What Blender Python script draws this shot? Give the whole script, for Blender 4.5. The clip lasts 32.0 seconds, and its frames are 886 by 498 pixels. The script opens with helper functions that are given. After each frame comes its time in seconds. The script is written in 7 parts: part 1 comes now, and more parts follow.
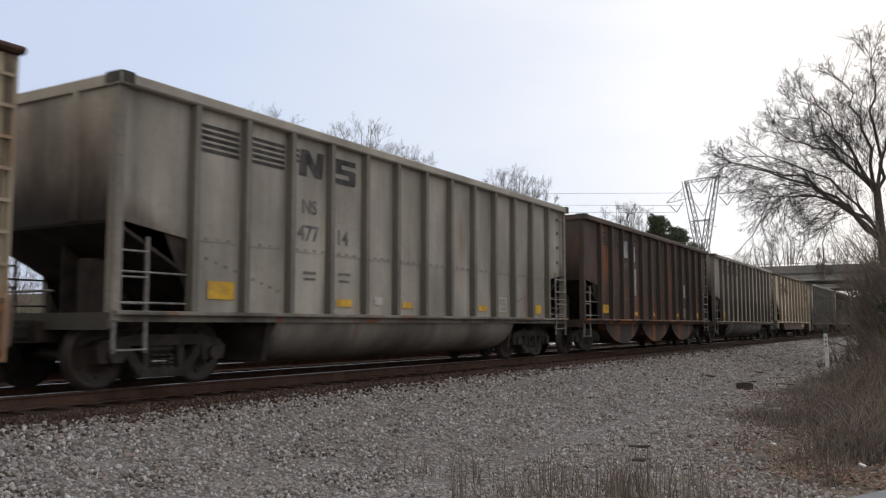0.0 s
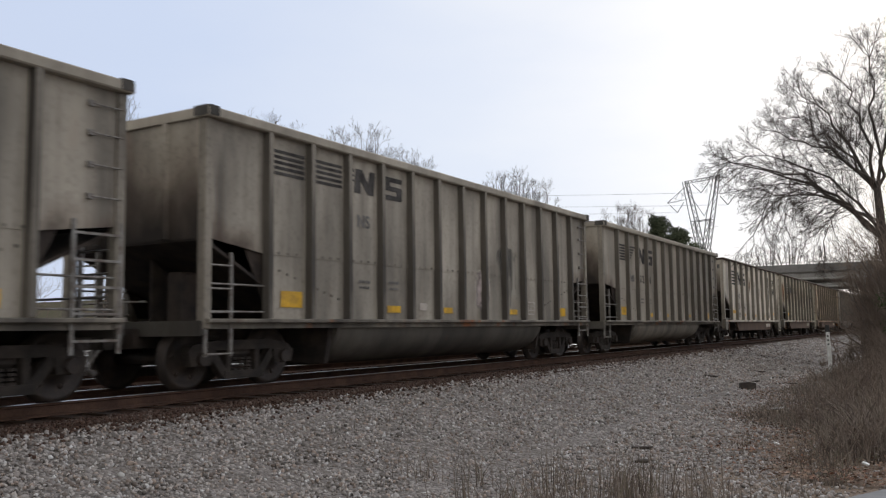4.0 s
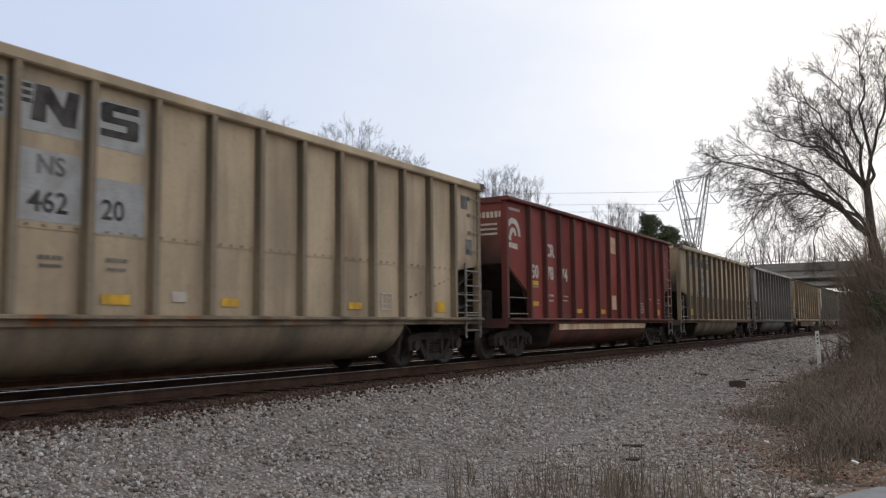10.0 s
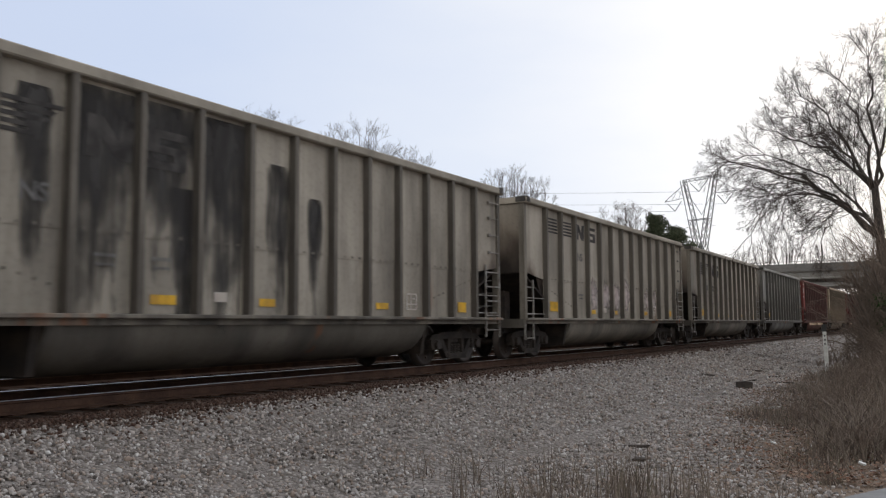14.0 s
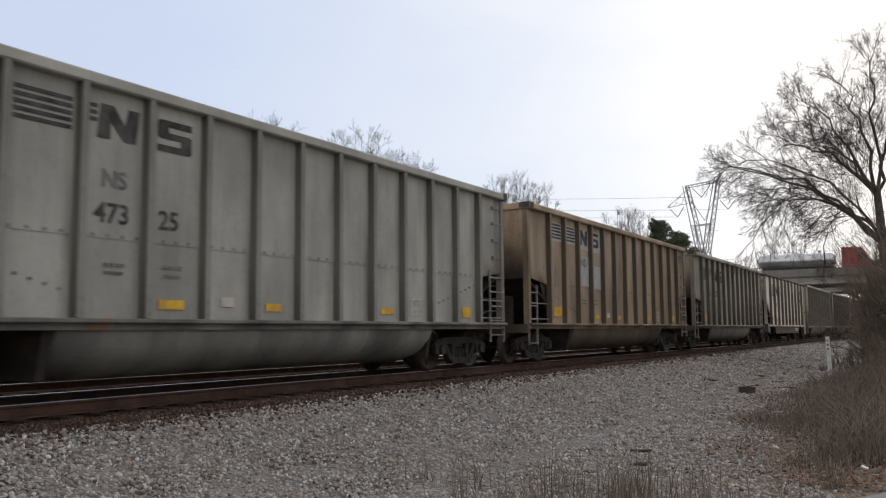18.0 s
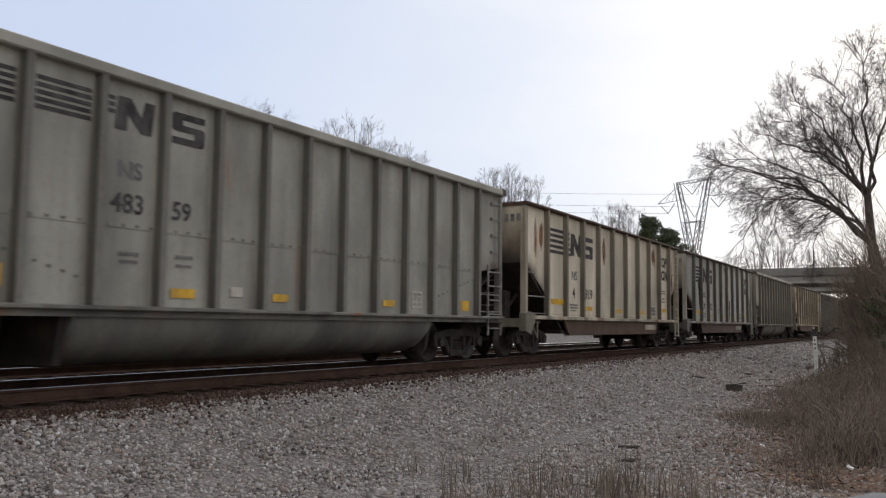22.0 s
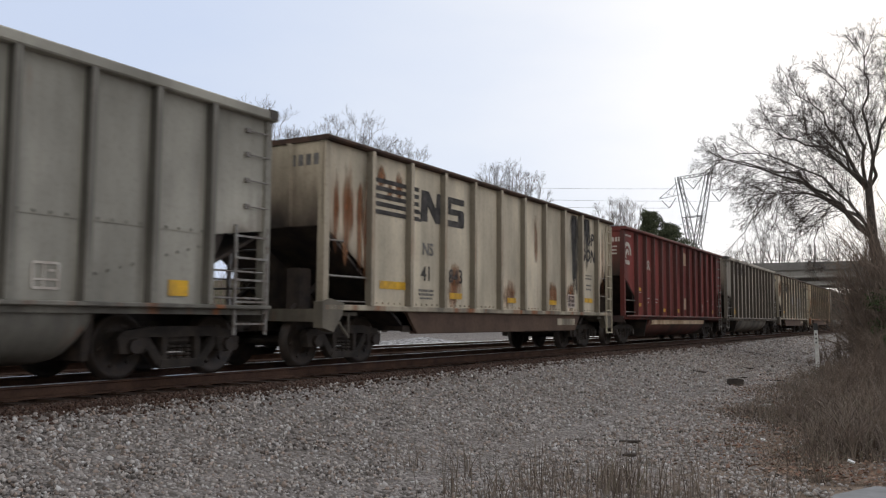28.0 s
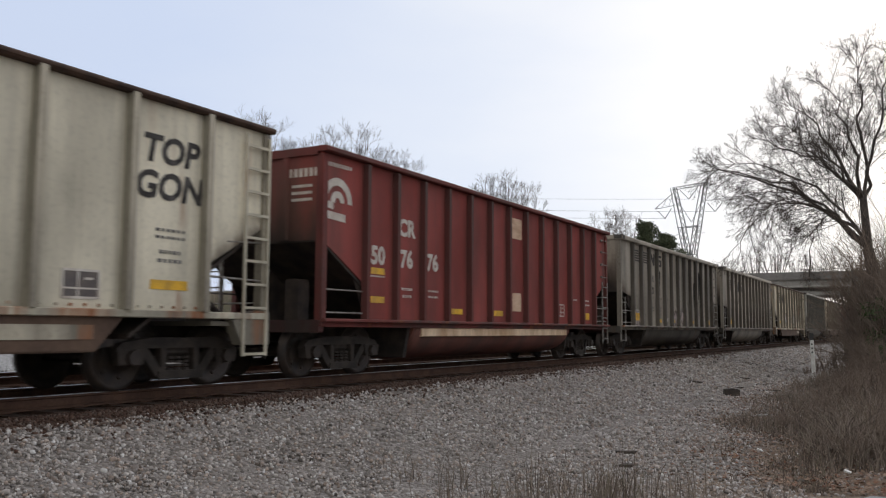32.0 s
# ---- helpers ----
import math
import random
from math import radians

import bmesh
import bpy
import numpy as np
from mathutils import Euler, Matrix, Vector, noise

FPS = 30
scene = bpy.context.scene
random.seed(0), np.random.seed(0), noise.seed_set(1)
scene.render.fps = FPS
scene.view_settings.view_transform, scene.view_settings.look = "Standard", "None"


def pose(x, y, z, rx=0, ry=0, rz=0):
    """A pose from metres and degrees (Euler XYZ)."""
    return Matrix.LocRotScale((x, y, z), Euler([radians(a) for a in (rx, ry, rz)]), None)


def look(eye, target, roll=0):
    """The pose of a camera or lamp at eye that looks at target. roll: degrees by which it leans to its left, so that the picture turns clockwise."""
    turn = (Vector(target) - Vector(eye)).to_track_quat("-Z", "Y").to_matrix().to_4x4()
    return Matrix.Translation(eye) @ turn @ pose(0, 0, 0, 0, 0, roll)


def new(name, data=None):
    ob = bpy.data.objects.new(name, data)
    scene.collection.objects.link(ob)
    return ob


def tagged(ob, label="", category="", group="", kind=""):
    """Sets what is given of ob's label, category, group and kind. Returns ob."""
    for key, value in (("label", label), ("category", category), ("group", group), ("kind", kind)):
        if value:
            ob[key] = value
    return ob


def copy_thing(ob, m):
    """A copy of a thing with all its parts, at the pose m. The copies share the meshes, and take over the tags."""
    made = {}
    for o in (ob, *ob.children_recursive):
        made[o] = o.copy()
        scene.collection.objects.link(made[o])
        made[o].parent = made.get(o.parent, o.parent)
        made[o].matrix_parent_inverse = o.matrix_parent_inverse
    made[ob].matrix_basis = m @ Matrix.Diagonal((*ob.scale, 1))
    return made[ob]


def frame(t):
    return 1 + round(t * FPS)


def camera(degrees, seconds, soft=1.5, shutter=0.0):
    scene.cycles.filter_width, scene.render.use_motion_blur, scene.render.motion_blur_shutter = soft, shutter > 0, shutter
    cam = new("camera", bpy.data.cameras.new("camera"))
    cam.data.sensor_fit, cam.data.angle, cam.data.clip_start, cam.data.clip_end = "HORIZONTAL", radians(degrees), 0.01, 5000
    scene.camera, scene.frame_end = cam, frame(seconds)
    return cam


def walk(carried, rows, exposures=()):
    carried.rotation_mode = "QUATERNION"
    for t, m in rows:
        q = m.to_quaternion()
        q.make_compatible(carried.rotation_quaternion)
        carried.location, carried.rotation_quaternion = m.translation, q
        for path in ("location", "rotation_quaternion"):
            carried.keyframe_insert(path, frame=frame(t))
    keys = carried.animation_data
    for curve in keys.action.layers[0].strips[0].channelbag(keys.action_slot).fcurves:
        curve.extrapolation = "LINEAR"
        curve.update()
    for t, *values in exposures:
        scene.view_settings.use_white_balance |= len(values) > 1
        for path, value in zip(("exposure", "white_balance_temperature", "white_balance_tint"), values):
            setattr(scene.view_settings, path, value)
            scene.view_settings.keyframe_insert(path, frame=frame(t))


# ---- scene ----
# ---- camera: held by hand beside the line ----
# World: the track runs along y, its near side is +x, z = 0 is the rail head.
cam = camera(54.8, 32.0, soft=1.2, shutter=0.10)
PATH = [
    (0.0, 10.601, -0.003, 0.855, 30.41, 5.10, 0.02), (0.5, 10.605, -0.000, 0.850, 30.59, 5.08, 0.30),
    (1.0, 10.621, 0.010, 0.848, 30.74, 5.36, 0.71), (1.5, 10.618, 0.008, 0.848, 30.71, 5.48, 0.72),
    (2.0, 10.622, 0.010, 0.847, 30.76, 5.37, 0.55), (2.5, 10.616, 0.008, 0.842, 30.70, 5.32, 0.69),
    (3.0, 10.614, 0.004, 0.860, 30.63, 5.19, 0.84), (3.5, 10.615, 0.005, 0.859, 30.55, 5.26, 0.72),
    (5.5, 10.627, 0.012, 0.856, 30.63, 5.50, 1.08), (6.0, 10.637, 0.018, 0.857, 30.53, 5.57, 0.97),
    (6.5, 10.628, 0.013, 0.850, 30.46, 5.39, 0.57), (7.0, 10.630, 0.015, 0.852, 30.73, 5.24, 0.33),
    (7.5, 10.613, 0.005, 0.848, 30.49, 5.04, 0.10), (8.0, 10.607, -0.000, 0.861, 30.29, 4.99, -0.13),
    (8.5, 10.606, -0.002, 0.873, 30.14, 4.92, -0.09), (9.0, 10.596, -0.007, 0.872, 29.99, 4.83, -0.19),
    (9.5, 10.585, -0.014, 0.875, 29.87, 4.93, -0.03), (10.0, 10.599, -0.005, 0.865, 29.94, 5.14, 0.56),
    (10.5, 10.604, -0.002, 0.867, 29.78, 5.27, 0.79), (11.0, 10.604, -0.003, 0.874, 29.88, 5.11, 0.60),
    (11.5, 10.594, -0.009, 0.874, 29.91, 4.91, 0.61), (12.0, 10.591, -0.011, 0.884, 29.92, 4.88, 0.41),
    (12.5, 10.583, -0.015, 0.868, 29.98, 5.04, 0.52), (13.0, 10.607, -0.000, 0.866, 29.97, 5.23, 0.53),
    (13.5, 10.609, 0.000, 0.870, 30.11, 5.08, 0.36), (14.0, 10.602, -0.003, 0.862, 30.36, 5.14, 0.42),
    (14.5, 10.612, 0.004, 0.848, 30.96, 5.17, 0.93), (16.5, 10.623, 0.013, 0.829, 30.44, 5.81, 0.87),
    (17.0, 10.623, 0.011, 0.849, 30.34, 5.76, 0.36), (17.5, 10.637, 0.018, 0.859, 30.32, 5.79, 0.47),
    (18.0, 10.623, 0.012, 0.838, 30.55, 5.55, 0.50), (18.5, 10.639, 0.021, 0.841, 30.55, 5.40, 0.83),
    (19.0, 10.630, 0.015, 0.847, 30.48, 5.26, 0.49), (19.5, 10.625, 0.012, 0.847, 30.53, 5.06, 0.22),
    (20.0, 10.629, 0.015, 0.842, 30.53, 5.03, 0.11), (20.5, 10.620, 0.010, 0.840, 30.35, 5.12, -0.22),
    (21.0, 10.611, 0.003, 0.858, 30.19, 5.00, -0.28), (21.5, 10.605, 0.000, 0.850, 30.13, 5.03, -0.45),
    (22.0, 10.590, -0.010, 0.859, 29.79, 5.00, -0.60), (22.5, 10.590, -0.010, 0.865, 29.47, 5.16, -0.36),
    (23.0, 10.580, -0.017, 0.868, 29.25, 5.14, -1.21), (23.5, 10.574, -0.021, 0.879, 29.01, 5.34, -0.88),
    (24.0, 10.585, -0.015, 0.884, 29.05, 5.30, -0.63), (24.5, 10.595, -0.009, 0.876, 29.13, 5.19, -0.17),
    (25.0, 10.593, -0.010, 0.877, 29.56, 4.84, -0.02), (25.5, 10.607, -0.000, 0.864, 30.06, 4.61, -0.18),
    (27.5, 10.604, -0.004, 0.878, 29.92, 4.49, -0.03), (28.0, 10.596, -0.006, 0.859, 29.88, 4.69, -0.42),
    (28.5, 10.597, -0.007, 0.871, 29.76, 4.86, -0.49), (29.0, 10.594, -0.009, 0.872, 29.56, 5.07, -0.70),
    (29.5, 10.597, -0.007, 0.867, 29.51, 5.30, -0.71), (30.0, 10.602, -0.004, 0.877, 29.01, 5.34, -0.43),
    (30.5, 10.583, -0.017, 0.888, 28.95, 5.53, 0.55), (31.0, 10.615, 0.004, 0.871, 29.72, 5.84, 0.61),
    (31.5, 10.623, 0.009, 0.871, 29.77, 5.79, -0.03), (32.0, 10.604, -0.001, 0.857, 29.64, 5.41, -0.28)]
walk(cam, [(t, pose(x, y, z, 90 + pitch, roll, yaw)) for t, x, y, z, yaw, pitch, roll in PATH])


# ---- world, sun ----
SUN_AZ, SUN_EL = 4.0, 24.0      # degrees: clockwise from +y, above the horizon


def make_world():
    world = bpy.data.worlds.new("overcast_sky")
    scene.world = world
    world.use_nodes = True
    nt = world.node_tree
    nt.nodes.clear()
    N, L = nt.nodes.new, nt.links.new
    out = N("ShaderNodeOutputWorld")
    bg = N("ShaderNodeBackground")
    sky = N("ShaderNodeTexSky")
    sky.sky_type, sky.sun_disc = "NISHITA", False
    sky.sun_elevation, sky.sun_rotation = radians(SUN_EL), radians(SUN_AZ)
    sky.air_density, sky.dust_density = 1.0, 2.0
    dim = N("ShaderNodeVectorMath")
    dim.operation = "SCALE"
    dim.inputs["Scale"].default_value = 0.10
    L(sky.outputs[0], dim.inputs[0])
    # cloud sheet: brighter towards the hidden sun
    tc = N("ShaderNodeTexCoord")
    dot = N("ShaderNodeVectorMath")
    dot.operation = "DOT_PRODUCT"
    az, el = radians(SUN_AZ), radians(SUN_EL)
    dot.inputs[1].default_value = (math.sin(az) * math.cos(el), math.cos(az) * math.cos(el), math.sin(el))
    L(tc.outputs["Generated"], dot.inputs[0])
    stretch = N("ShaderNodeMapping")
    stretch.inputs["Scale"].default_value = (1.6, 1.6, 5.0)
    L(tc.outputs["Generated"], stretch.inputs[0])
    noi = N("ShaderNodeTexNoise")
    noi.inputs["Scale"].default_value, noi.inputs["Detail"].default_value = 2.0, 6.0
    L(stretch.outputs[0], noi.inputs["Vector"])
    mix = N("ShaderNodeMath")
    mix.operation = "MULTIPLY_ADD"
    L(noi.outputs[0], mix.inputs[0])
    mix.inputs[1].default_value = 0.22
    L(dot.outputs["Value"], mix.inputs[2])
    ramp = N("ShaderNodeValToRGB")
    els = ramp.color_ramp.elements
    els[0].position, els[0].color = 0.0, (0.97, 0.955, 0.94, 1)
    els[1].position, els[1].color = 1.08 / 1.2, (0.955, 0.97, 1.01, 1)
    for at, col in ((0.34, (0.88, 0.90, 0.96, 1)), (0.50, (0.645, 0.73, 0.925, 1)), (0.64, (0.66, 0.75, 0.945, 1)), (0.79, (0.79, 0.85, 0.975, 1))):
        e = els.new(at)
        e.color = col
    scl = N("ShaderNodeMath")
    scl.operation = "MULTIPLY"
    scl.inputs[1].default_value = 1 / 1.2
    L(mix.outputs[0], scl.inputs[0])
    L(scl.outputs[0], ramp.inputs[0])
    both = N("ShaderNodeMix")
    both.data_type = "RGBA"
    both.inputs["Factor"].default_value = 0.88
    L(dim.outputs[0], both.inputs["A"])
    L(ramp.outputs[0], both.inputs["B"])
    L(both.outputs["Result"], bg.inputs["Color"])
    bg.inputs["Strength"].default_value = 1.0
    L(bg.outputs[0], out.inputs["Surface"])
    sun = bpy.data.lights.new("sun", "SUN")
    sun.energy, sun.angle, sun.color = 0.9, radians(25), (1.0, 0.95, 0.88)
    ob = new("sun", sun)
    d = Vector((math.sin(az) * math.cos(el), math.cos(az) * math.cos(el), math.sin(el)))
    ob.matrix_world = look(d * 300, (0, 0, 0))


make_world()
scene.view_settings.exposure = 0.0


# ---- materials ----
def shader(name):
    m = bpy.data.materials.new(name)
    m.use_nodes = True
    nt = m.node_tree
    return m, nt, nt.nodes["Principled BSDF"]


def noise_node(nt, scale, detail=4.0, stretch=(1, 1, 1), seed=0.0, coord="Object"):
    tc = nt.nodes.new("ShaderNodeTexCoord")
    mp = nt.nodes.new("ShaderNodeMapping")
    mp.inputs["Scale"].default_value = stretch
    mp.inputs["Location"].default_value = (seed, seed * 1.7, seed * 0.6)
    nt.links.new(tc.outputs[coord], mp.inputs[0])
    n = nt.nodes.new("ShaderNodeTexNoise")
    n.inputs["Scale"].default_value, n.inputs["Detail"].default_value = scale, detail
    nt.links.new(mp.outputs[0], n.inputs["Vector"])
    return n.outputs[0]


def ramp_node(nt, value, a, b, ca=(0, 0, 0, 1), cb=(1, 1, 1, 1)):
    r = nt.nodes.new("ShaderNodeValToRGB")
    r.color_ramp.elements[0].position, r.color_ramp.elements[1].position = a, b
    r.color_ramp.elements[0].color, r.color_ramp.elements[1].color = ca, cb
    nt.links.new(value, r.inputs[0])
    return r.outputs[0]


def mix_node(nt, fac, a, b, mode="MIX"):
    m = nt.nodes.new("ShaderNodeMix")
    m.data_type, m.blend_type = "RGBA", mode
    for sock, v in ((m.inputs["Factor"], fac), (m.inputs["A"], a), (m.inputs["B"], b)):
        if isinstance(v, (tuple, float, int)):
            sock.default_value = v
        else:
            nt.links.new(v, sock)
    return m.outputs["Result"]


def times(nt, a, b):
    m = nt.nodes.new("ShaderNodeMath")
    m.operation = "MULTIPLY"
    for sock, v in ((m.inputs[0], a), (m.inputs[1], b)):
        if isinstance(v, (float, int)):
            sock.default_value = v
        else:
            nt.links.new(v, sock)
    return m.outputs[0]


def bump_node(nt, bsdf, height, strength, distance=0.01):
    b = nt.nodes.new("ShaderNodeBump")
    b.inputs["Strength"].default_value, b.inputs["Distance"].default_value = strength, distance
    nt.links.new(height, b.inputs["Height"])
    nt.links.new(b.outputs[0], bsdf.inputs["Normal"])


def rgba(c):
    return (*c, 1.0)


def surface(name, colour, second=None, scale=6.0, rough=0.8, metal=0.0, bump=0.2, detail=5.0, stretch=(1, 1, 1), spread=(0.35, 0.65), vary=0.0):
    """A plain worn surface: two colours mixed by noise at two scales, with fine relief."""
    m, nt, b = shader(name)
    second = second or tuple(c * 0.7 for c in colour)
    big = ramp_node(nt, noise_node(nt, scale, detail, stretch), *spread)
    col = mix_node(nt, big, rgba(colour), rgba(second))
    fine = noise_node(nt, scale * 9, 3.0, stretch, 3.1)
    col = mix_node(nt, 0.35, col, ramp_node(nt, fine, 0.3, 0.7, (0.55, 0.55, 0.55, 1), (1.25, 1.25, 1.25, 1)), "MULTIPLY")
    if vary:
        oi = nt.nodes.new("ShaderNodeObjectInfo")
        col = mix_node(nt, 1.0, col, ramp_node(nt, oi.outputs["Random"], 0, 1, rgba([1 - vary] * 3), rgba([1 + vary] * 3)), "MULTIPLY")
    nt.links.new(col, b.inputs["Base Color"])
    b.inputs["Roughness"].default_value, b.inputs["Metallic"].default_value = rough, metal
    if rough > 0.7:
        b.inputs["Specular IOR Level"].default_value = 0.2
    if bump:
        bump_node(nt, b, fine, bump)
    return m


RUST = (0.27, 0.095, 0.032)


def car_paint(name, colour, rust=0.2, dirt=0.4, seed=0.0, rust_colour=RUST, rough=0.72, grid=None, soot=None):
    """Weathered freight-car paint: rust runs that follow gravity, coal-dust grime, faded patches."""
    m, nt, b = shader(name)
    fade = noise_node(nt, 0.7, 6.0, (1, 1, 0.7), seed)
    col = mix_node(nt, ramp_node(nt, fade, 0.32, 0.68), rgba([c * 0.76 for c in colour]), rgba([min(1, c * 1.2 + 0.012) for c in colour]))
    grime = noise_node(nt, 1.3, 6.0, (1, 1, 0.22), seed + 1.3)
    col = mix_node(nt, times(nt, ramp_node(nt, grime, 0.42, 0.66), min(1.0, dirt * 1.15)), col, rgba([0.05, 0.045, 0.04]))
    spots = noise_node(nt, 14.0, 4.0, (1, 1, 1), seed + 2)
    col = mix_node(nt, times(nt, ramp_node(nt, spots, 0.5, 0.75), dirt * 0.5), col, rgba([0.07, 0.055, 0.045]))
    streak = noise_node(nt, 2.6, 7.0, (1, 1, 0.10), seed + 7.7)
    patch = noise_node(nt, 0.9, 3.0, (1, 1, 0.5), seed + 5.5)
    amt = times(nt, ramp_node(nt, streak, 0.60 - 0.20 * rust, 0.70 - 0.14 * rust), ramp_node(nt, patch, 0.60 - 0.30 * rust, 0.72 - 0.28 * rust))
    col = mix_node(nt, times(nt, amt, min(1.0, 0.45 + rust)), col, rgba(rust_colour))
    # fine dark runs left by rain
    rain = noise_node(nt, 7.0, 5.0, (1, 1, 0.045), seed + 11)
    col = mix_node(nt, times(nt, ramp_node(nt, rain, 0.48, 0.68), 0.03 + 0.26 * dirt), col, rgba([0.07, 0.052, 0.046]))
    if grid:
        # dirt that the rain washes down along both flanks of every side post: spacing and first post
        tc = nt.nodes.new("ShaderNodeTexCoord")
        sep = nt.nodes.new("ShaderNodeSeparateXYZ")
        nt.links.new(tc.outputs["Object"], sep.inputs[0])
        off = nt.nodes.new("ShaderNodeMath")
        off.operation = "ADD"
        nt.links.new(sep.outputs["Y"], off.inputs[0])
        off.inputs[1].default_value = 20 * grid[0] - grid[1]
        near = nt.nodes.new("ShaderNodeMath")
        near.operation = "PINGPONG"
        nt.links.new(off.outputs[0], near.inputs[0])
        near.inputs[1].default_value = grid[0] / 2
        close = ramp_node(nt, near.outputs[0], 0.06, 0.22, (1, 1, 1, 1), (0, 0, 0, 1))
        wash = ramp_node(nt, noise_node(nt, 3.0, 6.0, (1, 1, 0.16), seed + 21), 0.38, 0.62)
        col = mix_node(nt, times(nt, times(nt, close, wash), 0.40 + 0.35 * dirt), col, rgba([0.06, 0.05, 0.043]))
    if soot:
        # coal soot blown up over the cut corners of the sides: where the cut begins, its height there and at the end
        y1, za, zb = soot
        tc = nt.nodes.new("ShaderNodeTexCoord")
        sep = nt.nodes.new("ShaderNodeSeparateXYZ")
        nt.links.new(tc.outputs["Object"], sep.inputs[0])

        def calc(op, p, q, r=None):
            n = nt.nodes.new("ShaderNodeMath")
            n.operation = op
            for sock, v in zip(n.inputs, (p, q, r)):
                if isinstance(v, (int, float)):
                    sock.default_value = v
                elif v is not None:
                    nt.links.new(v, sock)
            return n.outputs[0]

        along = calc("SUBTRACT", calc("ABSOLUTE", sep.outputs["Y"], 0.0), y1)
        over = calc("SUBTRACT", sep.outputs["Z"], calc("MULTIPLY_ADD", along, (zb - za) / (LONG - y1), za))
        over = calc("MULTIPLY_ADD", noise_node(nt, 2.2, 6.0, (1, 1, 0.7), seed + 31), -0.9, over)
        inside = ramp_node(nt, along, 0.0, 0.22)
        for lo, hi, tone in ((-0.66, -0.02, (0.10, 0.058, 0.038)), (-0.70, -0.26, (0.022, 0.018, 0.016))):
            part_of = ramp_node(nt, calc("MULTIPLY_ADD", over, 0.5, 0.5), 0.5 + lo / 2, 0.5 + hi / 2, (1, 1, 1, 1), (0, 0, 0, 1))
            col = mix_node(nt, times(nt, times(nt, part_of, inside), 0.85), col, rgba(tone))
    nt.links.new(col, b.inputs["Base Color"])
    b.inputs["Roughness"].default_value = rough
    b.inputs["Specular IOR Level"].default_value = 0.22
    bump_node(nt, b, noise_node(nt, 9.0, 6.0, (1, 1, 0.6), seed), 0.18, 0.008)
    return m


def stain(name, colour, second, cover=0.85, streak=0.10, grain=4.5, reach=1.8, oval=False):
    """A stain that has run down from the top of its flat patch: ragged in runs below, thin at the sides, different on every patch."""
    m, nt, b = shader(name)
    tc = nt.nodes.new("ShaderNodeTexCoord")
    sep = nt.nodes.new("ShaderNodeSeparateXYZ")
    nt.links.new(tc.outputs["Generated"], sep.inputs[0])

    def calc(op, p, q, r=None):
        n = nt.nodes.new("ShaderNodeMath")
        n.operation = op
        for sock, v in zip(n.inputs, (p, q, r)):
            if isinstance(v, (int, float)):
                sock.default_value = v
            elif v is not None:
                nt.links.new(v, sock)
        return n.outputs[0]

    oi = nt.nodes.new("ShaderNodeObjectInfo")
    shift = nt.nodes.new("ShaderNodeVectorMath")
    shift.operation = "MULTIPLY_ADD"
    nt.links.new(oi.outputs["Random"], shift.inputs[0])
    shift.inputs[1].default_value = (0, 61, 17)
    nt.links.new(tc.outputs["Object"], shift.inputs[2])

    def field(scale, detail, stretch):
        mp = nt.nodes.new("ShaderNodeMapping")
        mp.inputs["Scale"].default_value = stretch
        nt.links.new(shift.outputs[0], mp.inputs[0])
        n = nt.nodes.new("ShaderNodeTexNoise")
        n.inputs["Scale"].default_value, n.inputs["Detail"].default_value = scale, detail
        nt.links.new(mp.outputs[0], n.inputs["Vector"])
        return n.outputs[0]

    runs_ = field(grain, 7.0, (1, 1, streak))
    blots = field(2.4, 5.0, (1, 1, 0.6))
    across = calc("ABSOLUTE", calc("MULTIPLY_ADD", sep.outputs["Y"], 2.0, -1.0), 0.0)
    side = calc("POWER", across, 2.2)
    top = calc("POWER", calc("ABSOLUTE", calc("MULTIPLY_ADD", sep.outputs["Z"], 2.0, -1.0), 0.0), 10.0)
    v = calc("MULTIPLY_ADD", runs_, 2.0, calc("MULTIPLY", blots, 1.3))
    v = calc("SUBTRACT", v, calc("MULTIPLY_ADD", sep.outputs["Z"], -1.15, reach))
    v = calc("SUBTRACT", v, calc("MULTIPLY", side, 0.95))
    v = calc("SUBTRACT", v, calc("MULTIPLY", top, 0.55))
    if oval:
        up = calc("MULTIPLY_ADD", sep.outputs["Z"], 2.0, -1.0)
        far_out = calc("MULTIPLY_ADD", up, up, calc("POWER", across, 2.0))
        v = calc("MULTIPLY_ADD", far_out, -1.15, calc("MULTIPLY_ADD", runs_, 1.5, calc("MULTIPLY_ADD", blots, 1.4, -0.75)))
    al = times(nt, ramp_node(nt, v, -0.2, 1.05), cover)
    col = mix_node(nt, ramp_node(nt, field(5.0, 6.0, (1, 1, 0.2)), 0.35, 0.65), rgba(colour), rgba(second))
    nt.links.new(col, b.inputs["Base Color"])
    nt.links.new(al, b.inputs["Alpha"])
    b.inputs["Roughness"].default_value = 0.9
    b.inputs["Specular IOR Level"].default_value = 0.15
    return m


